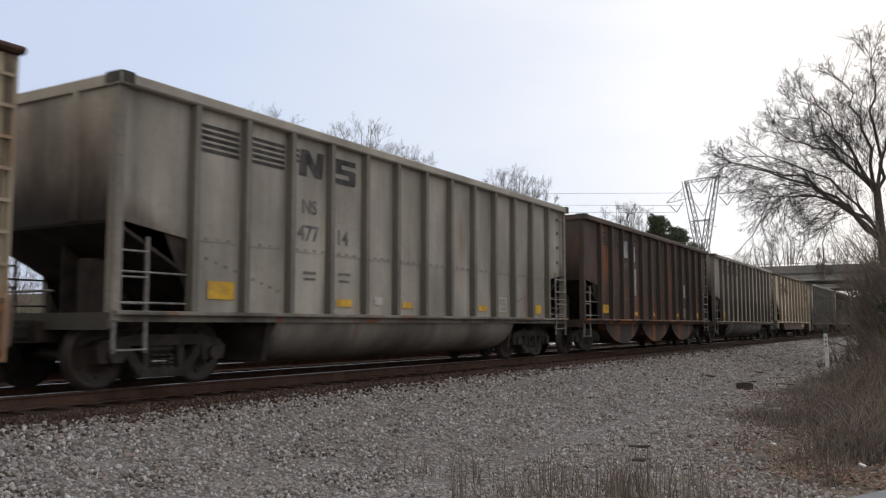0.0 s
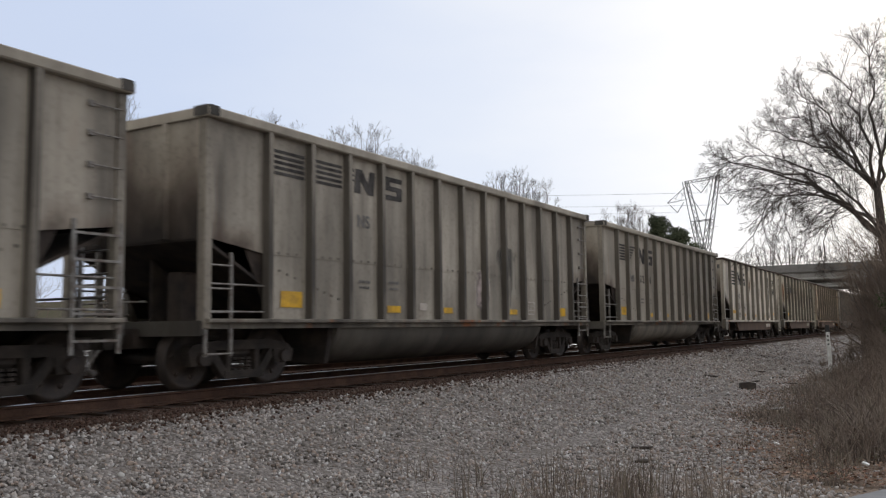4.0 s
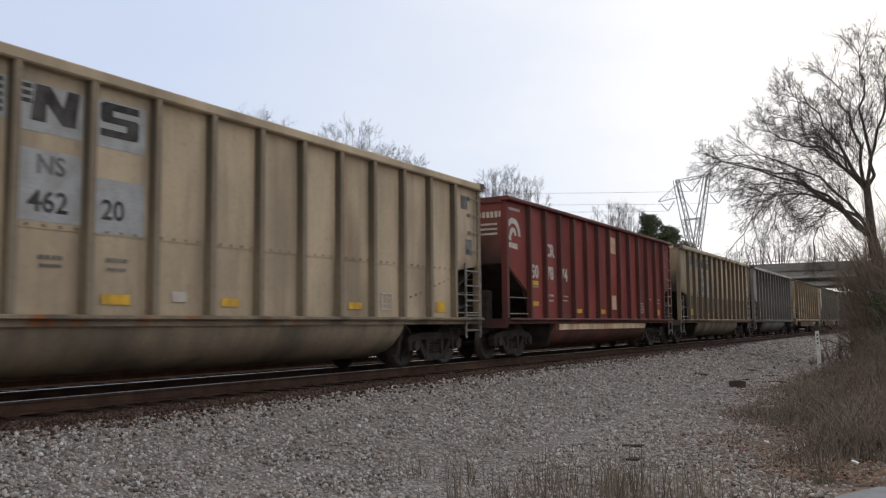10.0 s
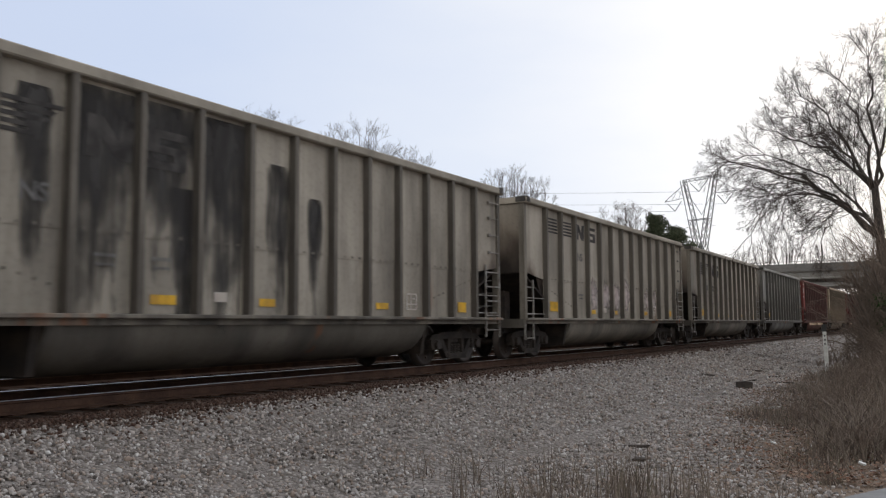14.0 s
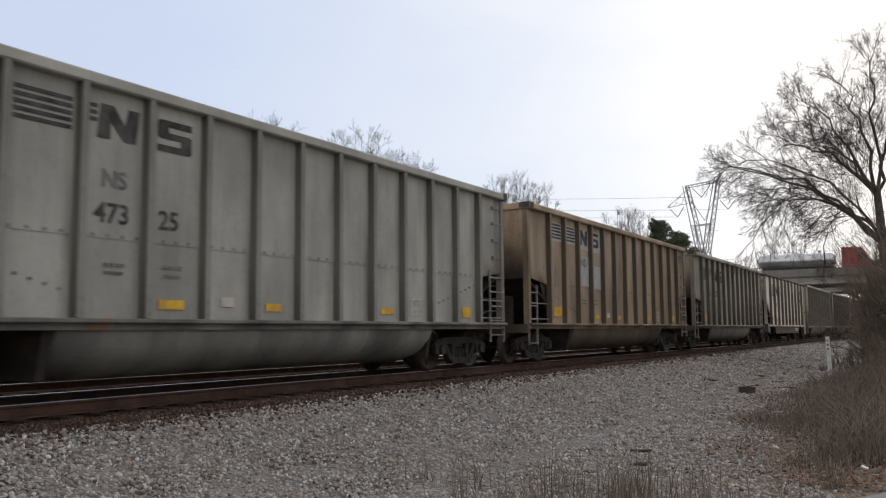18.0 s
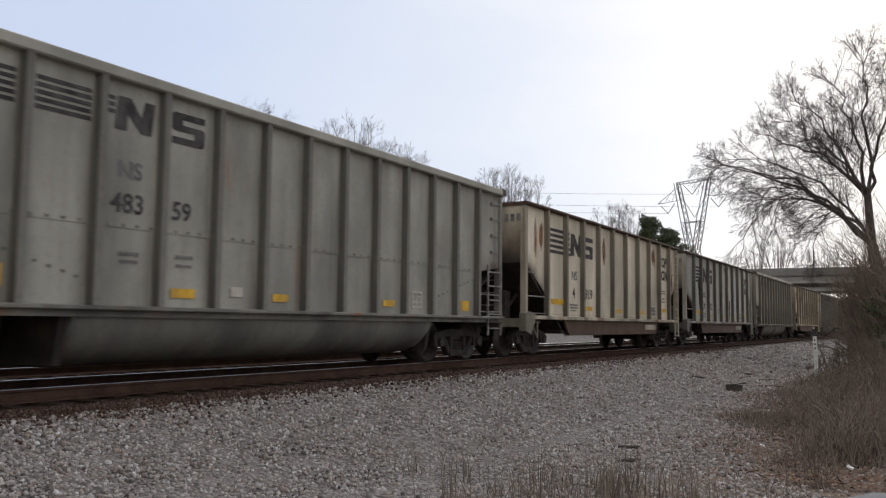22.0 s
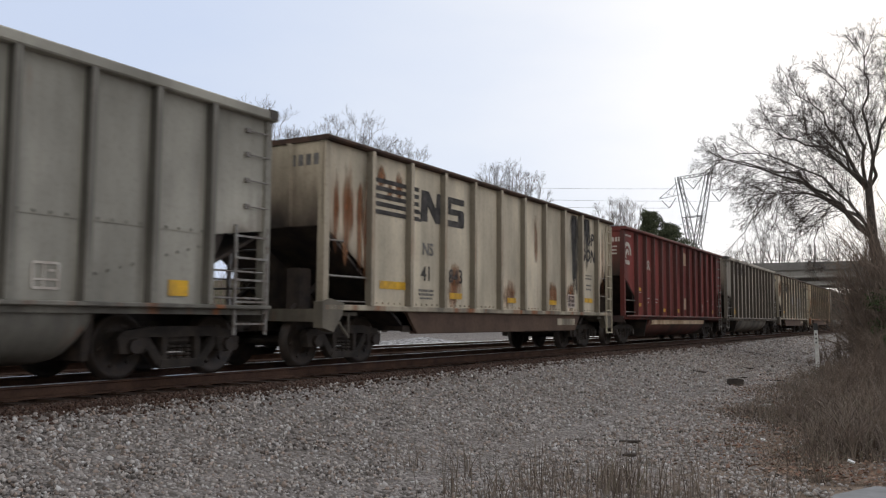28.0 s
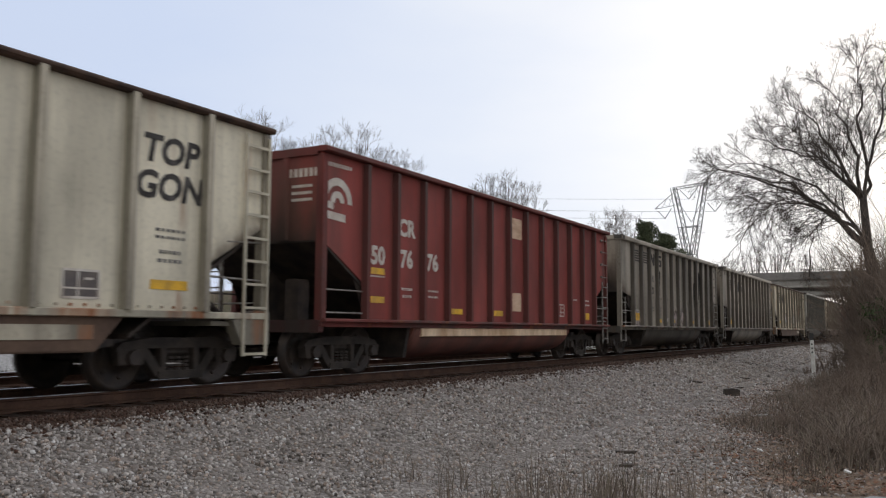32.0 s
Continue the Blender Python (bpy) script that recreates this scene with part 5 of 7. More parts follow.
# what sets single cars apart: patches, runs and scrawls
PANELS_T = [-6.72] + [-5.42 + 1.356 * i for i in range(9)] + [6.72]
FEATURES = {
    1: streaks([(-6.7, 3.0, 1.0, 1.5), (-5.4, 2.9, 1.1, 2.2), (-2.1, 2.6, 0.3, 2.4), (0.9, 2.4, 0.25, 1.8), (2.7, 2.6, 1.0, 1.6), (5.4, 2.8, 1.0, 2.2), (6.7, 2.9, 0.8, 2.0)], "rust_streak", "rust_run", 3) + runs([(-4.72, 2.0, 0.5, 2.2), (-3.38, 2.2, 0.45, 2.0), (1.0, 1.9, 0.3, 1.4)], "soot_run", "soot_run", 4),
    2: runs([(y + 0.02, 2.95, 1.12, 1.85) for y in PANELS_T], "rust_blot", "rust_patch", 5),
    3: streaks([(-1.2, 2.9, 0.40, 1.2), (0.1, 3.0, 0.25, 0.8), (1.35, 2.65, 0.35, 1.0), (4.05, 3.0, 0.2, 0.9)], "rust_streak", "rust_run", 6) + runs([(4.25, 2.5, 0.5, 2.0), (5.3, 2.25, 0.8, 1.2)], "soot_run", "soot_run", 7),
    5: runs([(3.2, 2.4, 0.30, 2.2), (4.3, 2.2, 0.34, 2.0), (5.4, 2.3, 0.3, 1.6), (2.3, 2.0, 1.0, 1.4)], "grey_run", "dirt_run", 8) + runs([(1.0, 1.7, 0.9, 1.1)], "pink_wash", "pale_patch", 81),
    9: runs([(-6.75, 2.85, 1.3, 2.3), (-5.4, 3.1, 1.4, 1.8), (-4.05, 3.2, 1.4, 1.6), (-2.7, 3.2, 1.4, 1.6), (-1.35, 3.2, 1.4, 1.5), (0.0, 3.2, 1.4, 1.5), (1.36, 3.0, 1.3, 1.9), (2.7, 3.0, 1.3, 1.8), (4.05, 3.1, 1.3, 1.7), (5.45, 2.7, 1.3, 2.5), (6.72, 2.5, 1.2, 2.9)], "rust_coat", "rust_patch", 12) + runs([(-5.4, 2.0, 0.8, 1.7), (4.3, 2.0, 0.7, 1.8), (5.9, 1.8, 0.6, 1.7)], "rust_streak", "rust_run", 13),
    11: white_fields() + [("graffiti", scrawl(-6.0, 1.75, 3.6, 0.9, 3), "graffiti"), ("graffiti", scrawl(-1.8, 1.85, 3.6, 0.8, 4), "graffiti"), ("lower_coat", bars([(-0.0, 1.56, 12.2, 0.95)], WIDE - 0.0035), "brown_wash")],
    13: white_fields() + [("dark_card", bars([(6.75, 3.62, 0.3, 0.3)], WIDE + 0.0065), "decal_faded"), ("dark_card", bars([(6.95, 2.62, 0.3, 0.35)], WIDE + 0.0065), "decal_faded")],
    22: white_fields() + [("dark_card", bars([(6.85, 3.62, 0.3, 0.3)], WIDE + 0.0065), "decal_faded")],
    17: runs([(-2.6, 1.72, 1.15, 1.2), (-0.5, 1.70, 1.2, 1.2), (0.5, 1.80, 1.1, 1.3), (3.6, 1.75, 1.0, 1.0), (2.6, 1.7, 1.1, 1.1), (-1.5, 1.7, 1.1, 1.1)], "pink_wash", "pale_patch", 9),
    18: runs([(-3.6, 2.4, 1.1, 3.0), (-2.6, 2.6, 1.0, 2.8), (-1.55, 2.35, 1.3, 3.2), (-0.3, 2.0, 0.6, 2.6), (0.6, 1.9, 0.4, 2.0), (-2.3, 1.8, 0.6, 1.8), (-4.6, 2.4, 0.5, 2.4)], "soot_run", "paint_run", 11),
    24: streaks([(-6.7, 3.0, 0.7, 2.0), (-6.35, 3.2, 0.6, 1.6), (-5.6, 2.55, 0.5, 1.3), (-2.2, 2.7, 0.5, 1.8), (-1.35, 2.85, 0.5, 1.6), (-0.95, 2.75, 0.6, 1.8), (0.8, 2.8, 0.5, 1.5), (3.4, 2.7, 0.5, 1.4), (5.8, 2.2, 0.6, 2.4), (6.3, 2.5, 0.6, 2.6)], "rust_streak", "rust_run", 20),
    26: [("graffiti", scrawl(-1.9, 1.55, 0.9, 0.42, 7), "graffiti"), ("graffiti", scrawl(0.95, 1.5, 0.7, 0.6, 8), "graffiti"), ("grey_panel", bars([(2.6, 2.3, 0.95, 2.2)], WIDE + 0.0065), "blue_wash")] + runs([(-4.9, 2.2, 0.5, 1.4), (1.5, 1.6, 0.3, 1.0)], "soot_run", "soot_run", 25),
    27: streaks([(-6.6, 3.3, 0.7, 1.4), (-1.3, 3.2, 0.4, 1.2), (0.7, 3.4, 0.4, 1.0), (4.2, 3.3, 0.6, 0.8), (6.6, 3.0, 0.6, 1.8)], "rust_streak", "rust_run", 27),
    29: streaks([(-6.7, 2.9, 1.0, 1.6), (-5.3, 2.0, 1.0, 1.6), (-3.8, 1.9, 0.6, 1.5), (-2.6, 2.0, 0.9, 1.6), (-1.4, 1.9, 0.9, 1.5), (0.1, 2.2, 0.8, 2.3), (1.5, 2.2, 0.8, 2.4), (2.8, 2.3, 0.7, 2.5), (4.2, 2.2, 0.8, 2.6), (5.6, 2.3, 0.9, 2.6), (6.7, 2.6, 0.8, 2.4)], "rust_streak", "rust_run", 30) + runs([(0.9, 2.5, 0.4, 2.2), (3.4, 2.6, 0.4, 2.2)], "soot_run", "soot_run", 33),
    31: streaks([(-6.4, 3.0, 0.9, 2.2), (-5.2, 2.3, 1.0, 1.8), (-4.0, 2.2, 0.9, 1.8), (-2.6, 2.4, 0.9, 1.6), (-1.3, 2.7, 0.9, 1.7), (0.0, 2.7, 1.0, 2.2), (1.3, 2.6, 0.9, 2.0), (2.6, 2.6, 0.9, 1.9), (4.0, 2.5, 0.9, 2.1), (5.4, 2.8, 1.0, 1.9), (6.7, 2.6, 0.8, 2.2)], "rust_streak", "rust_run", 40) + [("grey_field", bars([(y, 1.42, 1.15, 0.62)], WIDE + 0.0065), "decal_grey") for y in (-1.36, 2.7, 4.06)],
    32: [("blue_field", bars([(y, 1.92, 1.22, 1.45)], WIDE + 0.0065), "blue_wash") for y in (-1.36, 1.36, 2.71)] + [(w, q, "brown_blot") for w, q, _ in [("brown_blot", blot(y, z, w, h, k, 26, 0.05, WIDE + 0.0105), "") for k, (y, z, w, h) in enumerate(((-1.36, 1.72, 1.0, 1.20), (1.36, 1.60, 0.90, 0.95), (2.71, 1.63, 0.95, 1.05)))]] +
        [("brown_field", bars([(-5.42, 2.3, 1.15, 1.5)], WIDE + 0.0065), "brown_blot")] + runs([(-6.6, 3.1, 1.0, 1.6), (-5.4, 3.5, 0.9, 0.8), (-4.0, 3.5, 0.9, 0.9), (-2.6, 3.3, 0.9, 1.1), (-1.36, 3.3, 0.9, 1.1), (0.0, 3.4, 0.9, 1.0), (1.36, 3.2, 0.9, 1.3), (2.71, 3.3, 0.9, 1.1), (4.07, 3.0, 0.9, 1.6)], "rust_blot", "rust_patch", 60) + [("pale_patch", bars([(0.0, 2.1, 0.42, 0.30)]), "decal_grey")],
    35: streaks([(-6.9, 3.0, 0.6, 2.0), (-6.5, 3.1, 0.6, 1.8), (-6.2, 2.9, 0.5, 2.3), (-5.4, 3.4, 1.0, 0.8), (1.6, 3.0, 0.35, 1.6), (6.6, 2.6, 0.6, 2.4)], "rust_streak", "rust_run", 70) + runs([(-2.8, 1.55, 0.75, 1.2), (0.0, 1.45, 0.8, 0.95), (2.7, 1.5, 0.7, 1.0), (4.1, 1.5, 0.7, 1.0)], "rust_streak", "rust_patch", 75) + runs([(4.4, 2.8, 0.8, 2.4), (5.4, 3.0, 0.6, 1.8)], "soot_run", "soot_run", 80),
    36: runs([(-2.1, 2.5, 0.55, 0.9)], "soot_run", "scorch_mark", 84),
    37: runs([(-2.3, 1.72, 0.9, 1.1), (0.1, 1.75, 0.8, 1.0), (1.75, 1.7, 0.6, 1.1), (3.0, 1.6, 0.5, 0.9)], "white_wash", "pale_patch", 90) + runs([(-1.4, 1.4, 0.4, 0.9), (4.6, 2.4, 0.4, 1.8)], "rust_streak", "rust_patch", 92),
    38: [("graffiti", scrawl(-0.9, 1.7, 1.9, 0.42, 17), "decal_white")] + runs([(4.2, 2.3, 0.3, 1.6)], "soot_run", "dirt_run", 95),
    39: runs([(-2.6, 2.4, 0.35, 1.4), (-3.9, 2.9, 0.25, 1.2), (3.9, 2.3, 0.4, 2.2), (3.0, 2.1, 0.4, 1.6)], "soot_run", "dirt_run", 97) + runs([(-5.5, 1.3, 1.1, 0.8), (-0.3, 1.4, 0.9, 0.8), (0.9, 1.4, 0.9, 0.9)], "pink_wash", "pale_patch", 98),
}
M["rust_streak"] = stain("rust_streak", (0.25, 0.095, 0.038), (0.36, 0.18, 0.095), 0.78, 0.20, 7.5, oval=True)
M["rust_blot"] = stain("rust_blot", (0.27, 0.105, 0.042), (0.36, 0.17, 0.085), 0.78, 0.5, 2.6, oval=True)
M["rust_coat"] = stain("rust_coat", (0.135, 0.068, 0.042), (0.21, 0.088, 0.04), 0.92, 0.20, 3.0, 1.5)
M["soot_run"] = stain("soot_run", (0.05, 0.046, 0.044), (0.09, 0.085, 0.08), 0.92, 0.12, reach=1.72)
M["grey_run"] = stain("grey_run", (0.12, 0.115, 0.105), (0.19, 0.18, 0.16), 0.8, 0.12)
M["pink_wash"] = stain("pink_wash", (0.60, 0.50, 0.455), (0.50, 0.43, 0.40), 0.95, 1.0, oval=True)
M["white_wash"] = stain("white_wash", (0.80, 0.77, 0.75), (0.72, 0.64, 0.61), 0.85, 1.0, 3.0, oval=True)
M["brown_wash"] = surface("brown_wash", (0.17, 0.125, 0.09), (0.21, 0.155, 0.11), 1.6, 0.8, 0, 0.15)
TRAIN = build_train()

# ---- track, road, distance ----
M["rail_side"] = surface("rail_side", (0.062, 0.035, 0.025), (0.10, 0.056, 0.038), 3, 0.85, 0.1, 0.3)
M["rail_head"] = surface("rail_head", (0.62, 0.62, 0.62), (0.5, 0.5, 0.5), 6, 0.28, 1.0, 0.03)
M["tie_wood"] = surface("tie_wood", (0.042, 0.028, 0.021), (0.075, 0.048, 0.035), 4, 0.9, 0, 0.6, stretch=(0.3, 2, 2), vary=0.25)
M["asphalt"] = surface("asphalt", (0.17, 0.172, 0.175), (0.24, 0.24, 0.24), 0.6, 0.9, 0, 0.5)
M["concrete"] = surface("concrete", (0.34, 0.33, 0.31), (0.25, 0.24, 0.22), 0.25, 0.85, 0, 0.2)
M["concrete_dark"] = surface("concrete_dark", (0.15, 0.145, 0.135), (0.20, 0.19, 0.18), 0.3, 0.85, 0, 0.2)
M["white_paint"] = surface("white_paint", (0.78, 0.78, 0.76), (0.55, 0.54, 0.50), 4, 0.6, 0, 0.1)
M["black_paint"] = surface("black_paint", (0.02, 0.02, 0.02), (0.04, 0.04, 0.04), 4, 0.6, 0, 0.1)
M["lattice_steel"] = surface("lattice_steel", (0.20, 0.20, 0.20), (0.14, 0.14, 0.14), 0.3, 0.6, 0.3, 0.0)
M["wire"] = surface("wire", (0.12, 0.12, 0.12), None, 0.3, 0.5, 0.3, 0.0)
M["heap_stone"] = surface("heap_stone", (0.44, 0.43, 0.42), (0.12, 0.115, 0.11), 6, 0.95, 0, 0.9, spread=(0.44, 0.56))
M["earth_bank"] = surface("earth_bank", (0.12, 0.10, 0.07), (0.09, 0.085, 0.05), 0.2, 0.95, 0, 0.5)


def make_track(x, near):
    t = thing("railway_track", "rusty steel railway track on dark wooden ties" if near else "second railway track on dark ties", "railway track", "tracks", at=pose(x, 0, 0))
    foot = [(-0.075, -0.172), (0.075, -0.172), (0.070, -0.155), (0.012, -0.135), (0.010, -0.045), (0.034, -0.035), (0.036, -0.006), (-0.036, -0.006), (-0.034, -0.035), (-0.010, -0.045), (-0.012, -0.135), (-0.070, -0.155)]
    web = Shape().prism(foot, "y", -80, 600).mesh("rail", M["rail_side"])
    head = Shape().prism([(-0.034, -0.008), (0.034, -0.008), (0.030, -0.0005), (-0.030, -0.0005)], "y", -80, 600).mesh("rail_head", M["rail_head"])
    for s in (-1, 1):
        r = part("rail", web, None, t, "rust-brown rail", pose(s * 0.7525, 0, 0))
        part("rail_head", head, None, r, "shiny worn running surface")
    rest = Shape()
    tie = Shape().box(-1.30, 1.30, -0.115, 0.115, -0.36, -0.172, 0.012).mesh("tie", M["tie_wood"])
    plate = Shape()
    rng = random.Random(4 if near else 5)
    for i in range(-40, 520):
        y = i * 0.535
        if near and 0 <= i < 120 or not near and 10 <= i < 60:
            o = part("tie", tie, None, t, at=pose(rng.uniform(-0.05, 0.05), y + rng.uniform(-0.03, 0.03), rng.uniform(-0.012, 0.006), 0, 0, rng.uniform(-1.2, 1.2)))
        else:
            rest.box(-1.30, 1.30, y - 0.115, y + 0.115, -0.36, -0.172)
    tagged(part("far_tie_bed", rest, M["tie_wood"], t), kind="stuff")
    for s in (-1, 1):
        for i in range(0, 70):
            y = i * 0.535
            plate.box(s * 0.7525 - 0.17, s * 0.7525 + 0.17, y - 0.09, y + 0.09, -0.176, -0.163)
    tagged(part("tie_plating", plate, M["rail_side"], t), kind="stuff")


make_track(0.0, True)
make_track(-4.3, False)


def make_roads():
    near = Shape().prism([(9.5, -60), (60, -60), (60, 12.6), (12, 10.7), (9.98, 10.12), (9.66, 9.42)], "z", -0.95, -0.845)
    tagged(new("pavement", near.mesh("pavement", M["asphalt"])), "worn grey asphalt road edge", "pavement", kind="structure")
    far = Shape().prism([(-60, -30), (-6.9, -30), (-6.9, 7.0), (-13.6, 17.2), (-21, 24.0), (-60, 50)], "z", -0.6, -0.34)
    tagged(new("road", far.mesh("road", M["heap_stone"])), "pale grey crushed-stone yard beyond the tracks", "gravel yard", kind="structure")


make_roads()


def make_guard_rail():
    g = thing("guard_rail", "white steel pipe guard rail beside the road", "guard rail", at=pose(0, 0, 0))
    a, b = Vector((-22.6, 24.4, -0.45)), Vector((-25.5, 44.0, -0.45))
    post = Shape().tube((0, 0, 0), (0, 0, 0.78), 0.07, 0.07, 8).tube((0, 0, 0.78), (0, 0, 0.82), 0.085, 0.04, 8).mesh("post", M["white_paint"])
    for i in range(9):
        part("post", post, None, g, at=Matrix.Translation(a.lerp(b, i / 8)))
    for z in (0.58, 0.30):
        part("pipe", Shape().tube(a + Vector((0, 0, z)), b + Vector((0, 0, z)), 0.055, sides=8), M["white_paint"], g)


make_guard_rail()

BRIDGE_Y, DECK = 138.0, 9.0


def make_bridge(y0, y1, label):
    b = thing("road_bridge", label, "bridge")
    part("deck", Shape().box(-60, 60, y0 + 0.25, y1 - 0.25, DECK - 0.28, DECK), M["concrete_dark"], b)
    for y in (y0, y1 - 0.3):
        pp = part("parapet", Shape().prism([(y, DECK - 0.32), (y + 0.30, DECK - 0.32), (y + 0.26, DECK + 0.80), (y + 0.05, DECK + 0.80)], "x", -60, 60), M["concrete_dark"], b, "weathered concrete parapet")
        rail = Shape().box(-60, 60, y + 0.10, y + 0.18, DECK + 1.12, DECK + 1.18)
        for i in range(60):
            rail.box(-59 + 2 * i - 0.04, -59 + 2 * i + 0.04, y + 0.10, y + 0.18, DECK + 0.8, DECK + 1.12)
        part("railing", rail, M["lattice_steel"], pp)
    girder = Shape()
    prof = [(-0.28, DECK - 1.52), (0.28, DECK - 1.52), (0.28, DECK - 1.36), (0.10, DECK - 1.24), (0.10, DECK - 0.55), (0.30, DECK - 0.42), (0.30, DECK - 0.285), (-0.30, DECK - 0.285), (-0.30, DECK - 0.42), (-0.10, DECK - 0.55), (-0.10, DECK - 1.24), (-0.28, DECK - 1.36)]
    girder.prism([(p, z) for p, z in prof], "x", -60, 60)
    girder = girder.mesh("girder", M["concrete"])
    n = max(2, round((y1 - y0) / 2.6))
    for i in range(n):
        part("girder", girder, None, b, at=pose(0, y0 + 0.55 + i * (y1 - y0 - 1.1) / (n - 1), 0))
    for x in (-14.0, 17.5):
        cap = part("pier_cap", Shape().box(x - 0.6, x + 0.6, y0 + 0.4, y1 - 0.4, DECK - 2.5, DECK - 1.53, 0.05), M["concrete"], b)
        for y in np.linspace(y0 + 1.6, y1 - 1.6, max(2, round((y1 - y0) / 5))):
            part("column", Shape().tube((x, y, -1), (x, y, DECK - 2.5), 0.5, 0.5, 14), M["concrete"], cap)
    for s in (-1, 1):
        part("embankment", Shape().prism([(y0 - 14, -1.0), (y1 + 14, -1.0), (y1 + 1, DECK - 0.02), (y0 - 1, DECK - 0.02)], "x", 38 * s, 1000 * s), M["earth_bank"], b, "grassy earth approach bank")


make_bridge(BRIDGE_Y, BRIDGE_Y + 14, "grey concrete highway overpass with metal railing")
make_bridge(BRIDGE_Y + 31, BRIDGE_Y + 45, "second concrete overpass behind the first")


def make_tower():
    """A lattice pylon with a V window, two side arms and V strings of insulators."""
    t = thing("transmission_tower", "grey lattice steel transmission tower", "pylon", at=pose(-45.2, 233, -1, 0, 0, -27))

    def brace(s, a0, a1, b0, b1, n, r=0.075):
        a0, a1, b0, b1 = map(Vector, (a0, a1, b0, b1))
        s.tube(a0, a1, r * 1.7, sides=4).tube(b0, b1, r * 1.7, sides=4)
        for i in range(n):
            p, q = i / n, (i + 1) / n
            s.tube(a0.lerp(a1, p), b0.lerp(b1, q), r, sides=4).tube(b0.lerp(b1, p), a0.lerp(a1, q), r, sides=4)

    legs = Shape()
    for d in (-1, 1):
        brace(legs, (-4.2, 3.8 * d, 0), (-1.5, 1.0 * d, 22.5), (4.2, 3.8 * d, 0), (1.5, 1.0 * d, 22.5), 6)
        brace(legs, (d * 4.2, -3.8, 0), (d * 1.5, -1.0, 22.5), (d * 4.2, 3.8, 0), (d * 1.5, 1.0, 22.5), 6)
    part("legs", legs, M["lattice_steel"], t)
    mid = Shape()
    for s in (-1, 1):
        for d in (-1, 1):
            brace(mid, (1.5 * s, d, 22.5), (3.3 * s, 0.9 * d, 30.0), (0.5 * s, d, 22.5), (2.0 * s, 0.9 * d, 30.0), 4)
    for d in (-1, 1):
        mid.tube((-3.3, 0.9 * d, 30.0), (3.3, 0.9 * d, 30.0), 0.13, sides=4).tube((-1.5, d, 22.5), (1.5, d, 22.5), 0.12, sides=4)
        mid.tube((-4.4, 0.9 * d, 28.0), (-2.8, 0.9 * d, 28.2), 0.06, sides=4).tube((4.4, 0.9 * d, 28.0), (2.8, 0.9 * d, 28.2), 0.06, sides=4)
    part("waist", mid, M["lattice_steel"], t)
    for s in (-1, 1):
        horn = Shape()
        brace(horn, (3.3 * s, 0.9, 30.0), (6.0 * s, 0.5, 41.4), (1.9 * s, 0.9, 30.0), (4.7 * s, 0.5, 41.4), 6)
        horn.tube((3.3 * s, -0.9, 30.0), (6.0 * s, -0.5, 41.4), 0.11, sides=4).tube((1.9 * s, -0.9, 30.0), (4.7 * s, -0.5, 41.4), 0.11, sides=4)
        horn.tube((0, 0.8, 31.3), (4.4 * s, 0.6, 37.6), 0.08, sides=4)
        part("horn", horn, M["lattice_steel"], t)
        arm = Shape()
        brace(arm, (5.8 * s, 0.5, 40.2), (12.2 * s, 0, 36.4), (5.2 * s, 0.5, 36.6), (12.2 * s, 0, 36.2), 3, 0.05)
        part("cross_arm", arm, M["lattice_steel"], t)
        string = Shape().tube((11.2 * s, 0, 35.6), (8.6 * s, 0, 33.2), 0.11, sides=5).tube((6.2 * s, 0, 35.8), (8.6 * s, 0, 33.2), 0.11, sides=5)
        part("insulator_string", string, M["wire"], t)
    beam = Shape()
    brace(beam, (-6.1, 0.5, 41.6), (6.1, 0.5, 41.6), (-6.1, 0.5, 40.9), (6.1, 0.5, 40.9), 7, 0.06)
    part("beam", beam, M["lattice_steel"], t)
    part("insulator_string", Shape().tube((-3.0, 0, 40.4), (0, 0, 37.6), 0.11, sides=5).tube((3.0, 0, 40.4), (0, 0, 37.6), 0.11, sides=5), M["wire"], t)
    for x, z in ((-8.6, 33.2), (0.0, 37.6), (8.6, 33.2)):
        wire = Shape()
        a, b = Vector((x, 0, z)), Vector((x - 150, -131, z + 14))
        last = a
        for i in range(1, 15):
            u = i / 14
            p = a.lerp(b, u) - Vector((0, 0, 8 * u * (1 - u)))
            wire.tube(last, p, 0.04, sides=4, caps=False)
            last = p
        tagged(part("power_line", wire, M["wire"], t, "thin sagging conductor"), "thin sagging conductor", kind="stuff")


make_tower()

# ---- vehicles on the overpass ----
M["truck_white"] = surface("truck_white", (0.76, 0.77, 0.78), (0.66, 0.67, 0.68), 0.5, 0.4, 0, 0.0)
M["truck_red"] = surface("truck_red", (0.33, 0.03, 0.035), (0.27, 0.03, 0.03), 0.5, 0.4, 0, 0.0)
M["tank_steel"] = surface("tank_steel", (0.62, 0.63, 0.64), (0.5, 0.5, 0.51), 0.6, 0.3, 0.85, 0.0)
M["tyre"] = surface("tyre", (0.02, 0.02, 0.02), None, 3, 0.9, 0, 0.2)
M["glass_dark"] = surface("glass_dark", (0.02, 0.025, 0.03), None, 1, 0.1, 0, 0.0)
M["mark_blue"] = surface("mark_blue", (0.07, 0.05, 0.22), None, 1, 0.5, 0, 0.0)
M["mark_green"] = surface("mark_green", (0.12, 0.50, 0.20), None, 1, 0.5, 0, 0.0)
TYRE = Shape().lathe([(-0.14, 0.0), (-0.14, 0.30), (-0.15, 0.46), (-0.10, 0.50), (0.10, 0.50), (0.15, 0.46), (0.14, 0.30), (0.14, 0.0)], seg=16).mesh("wheel", M["tyre"])


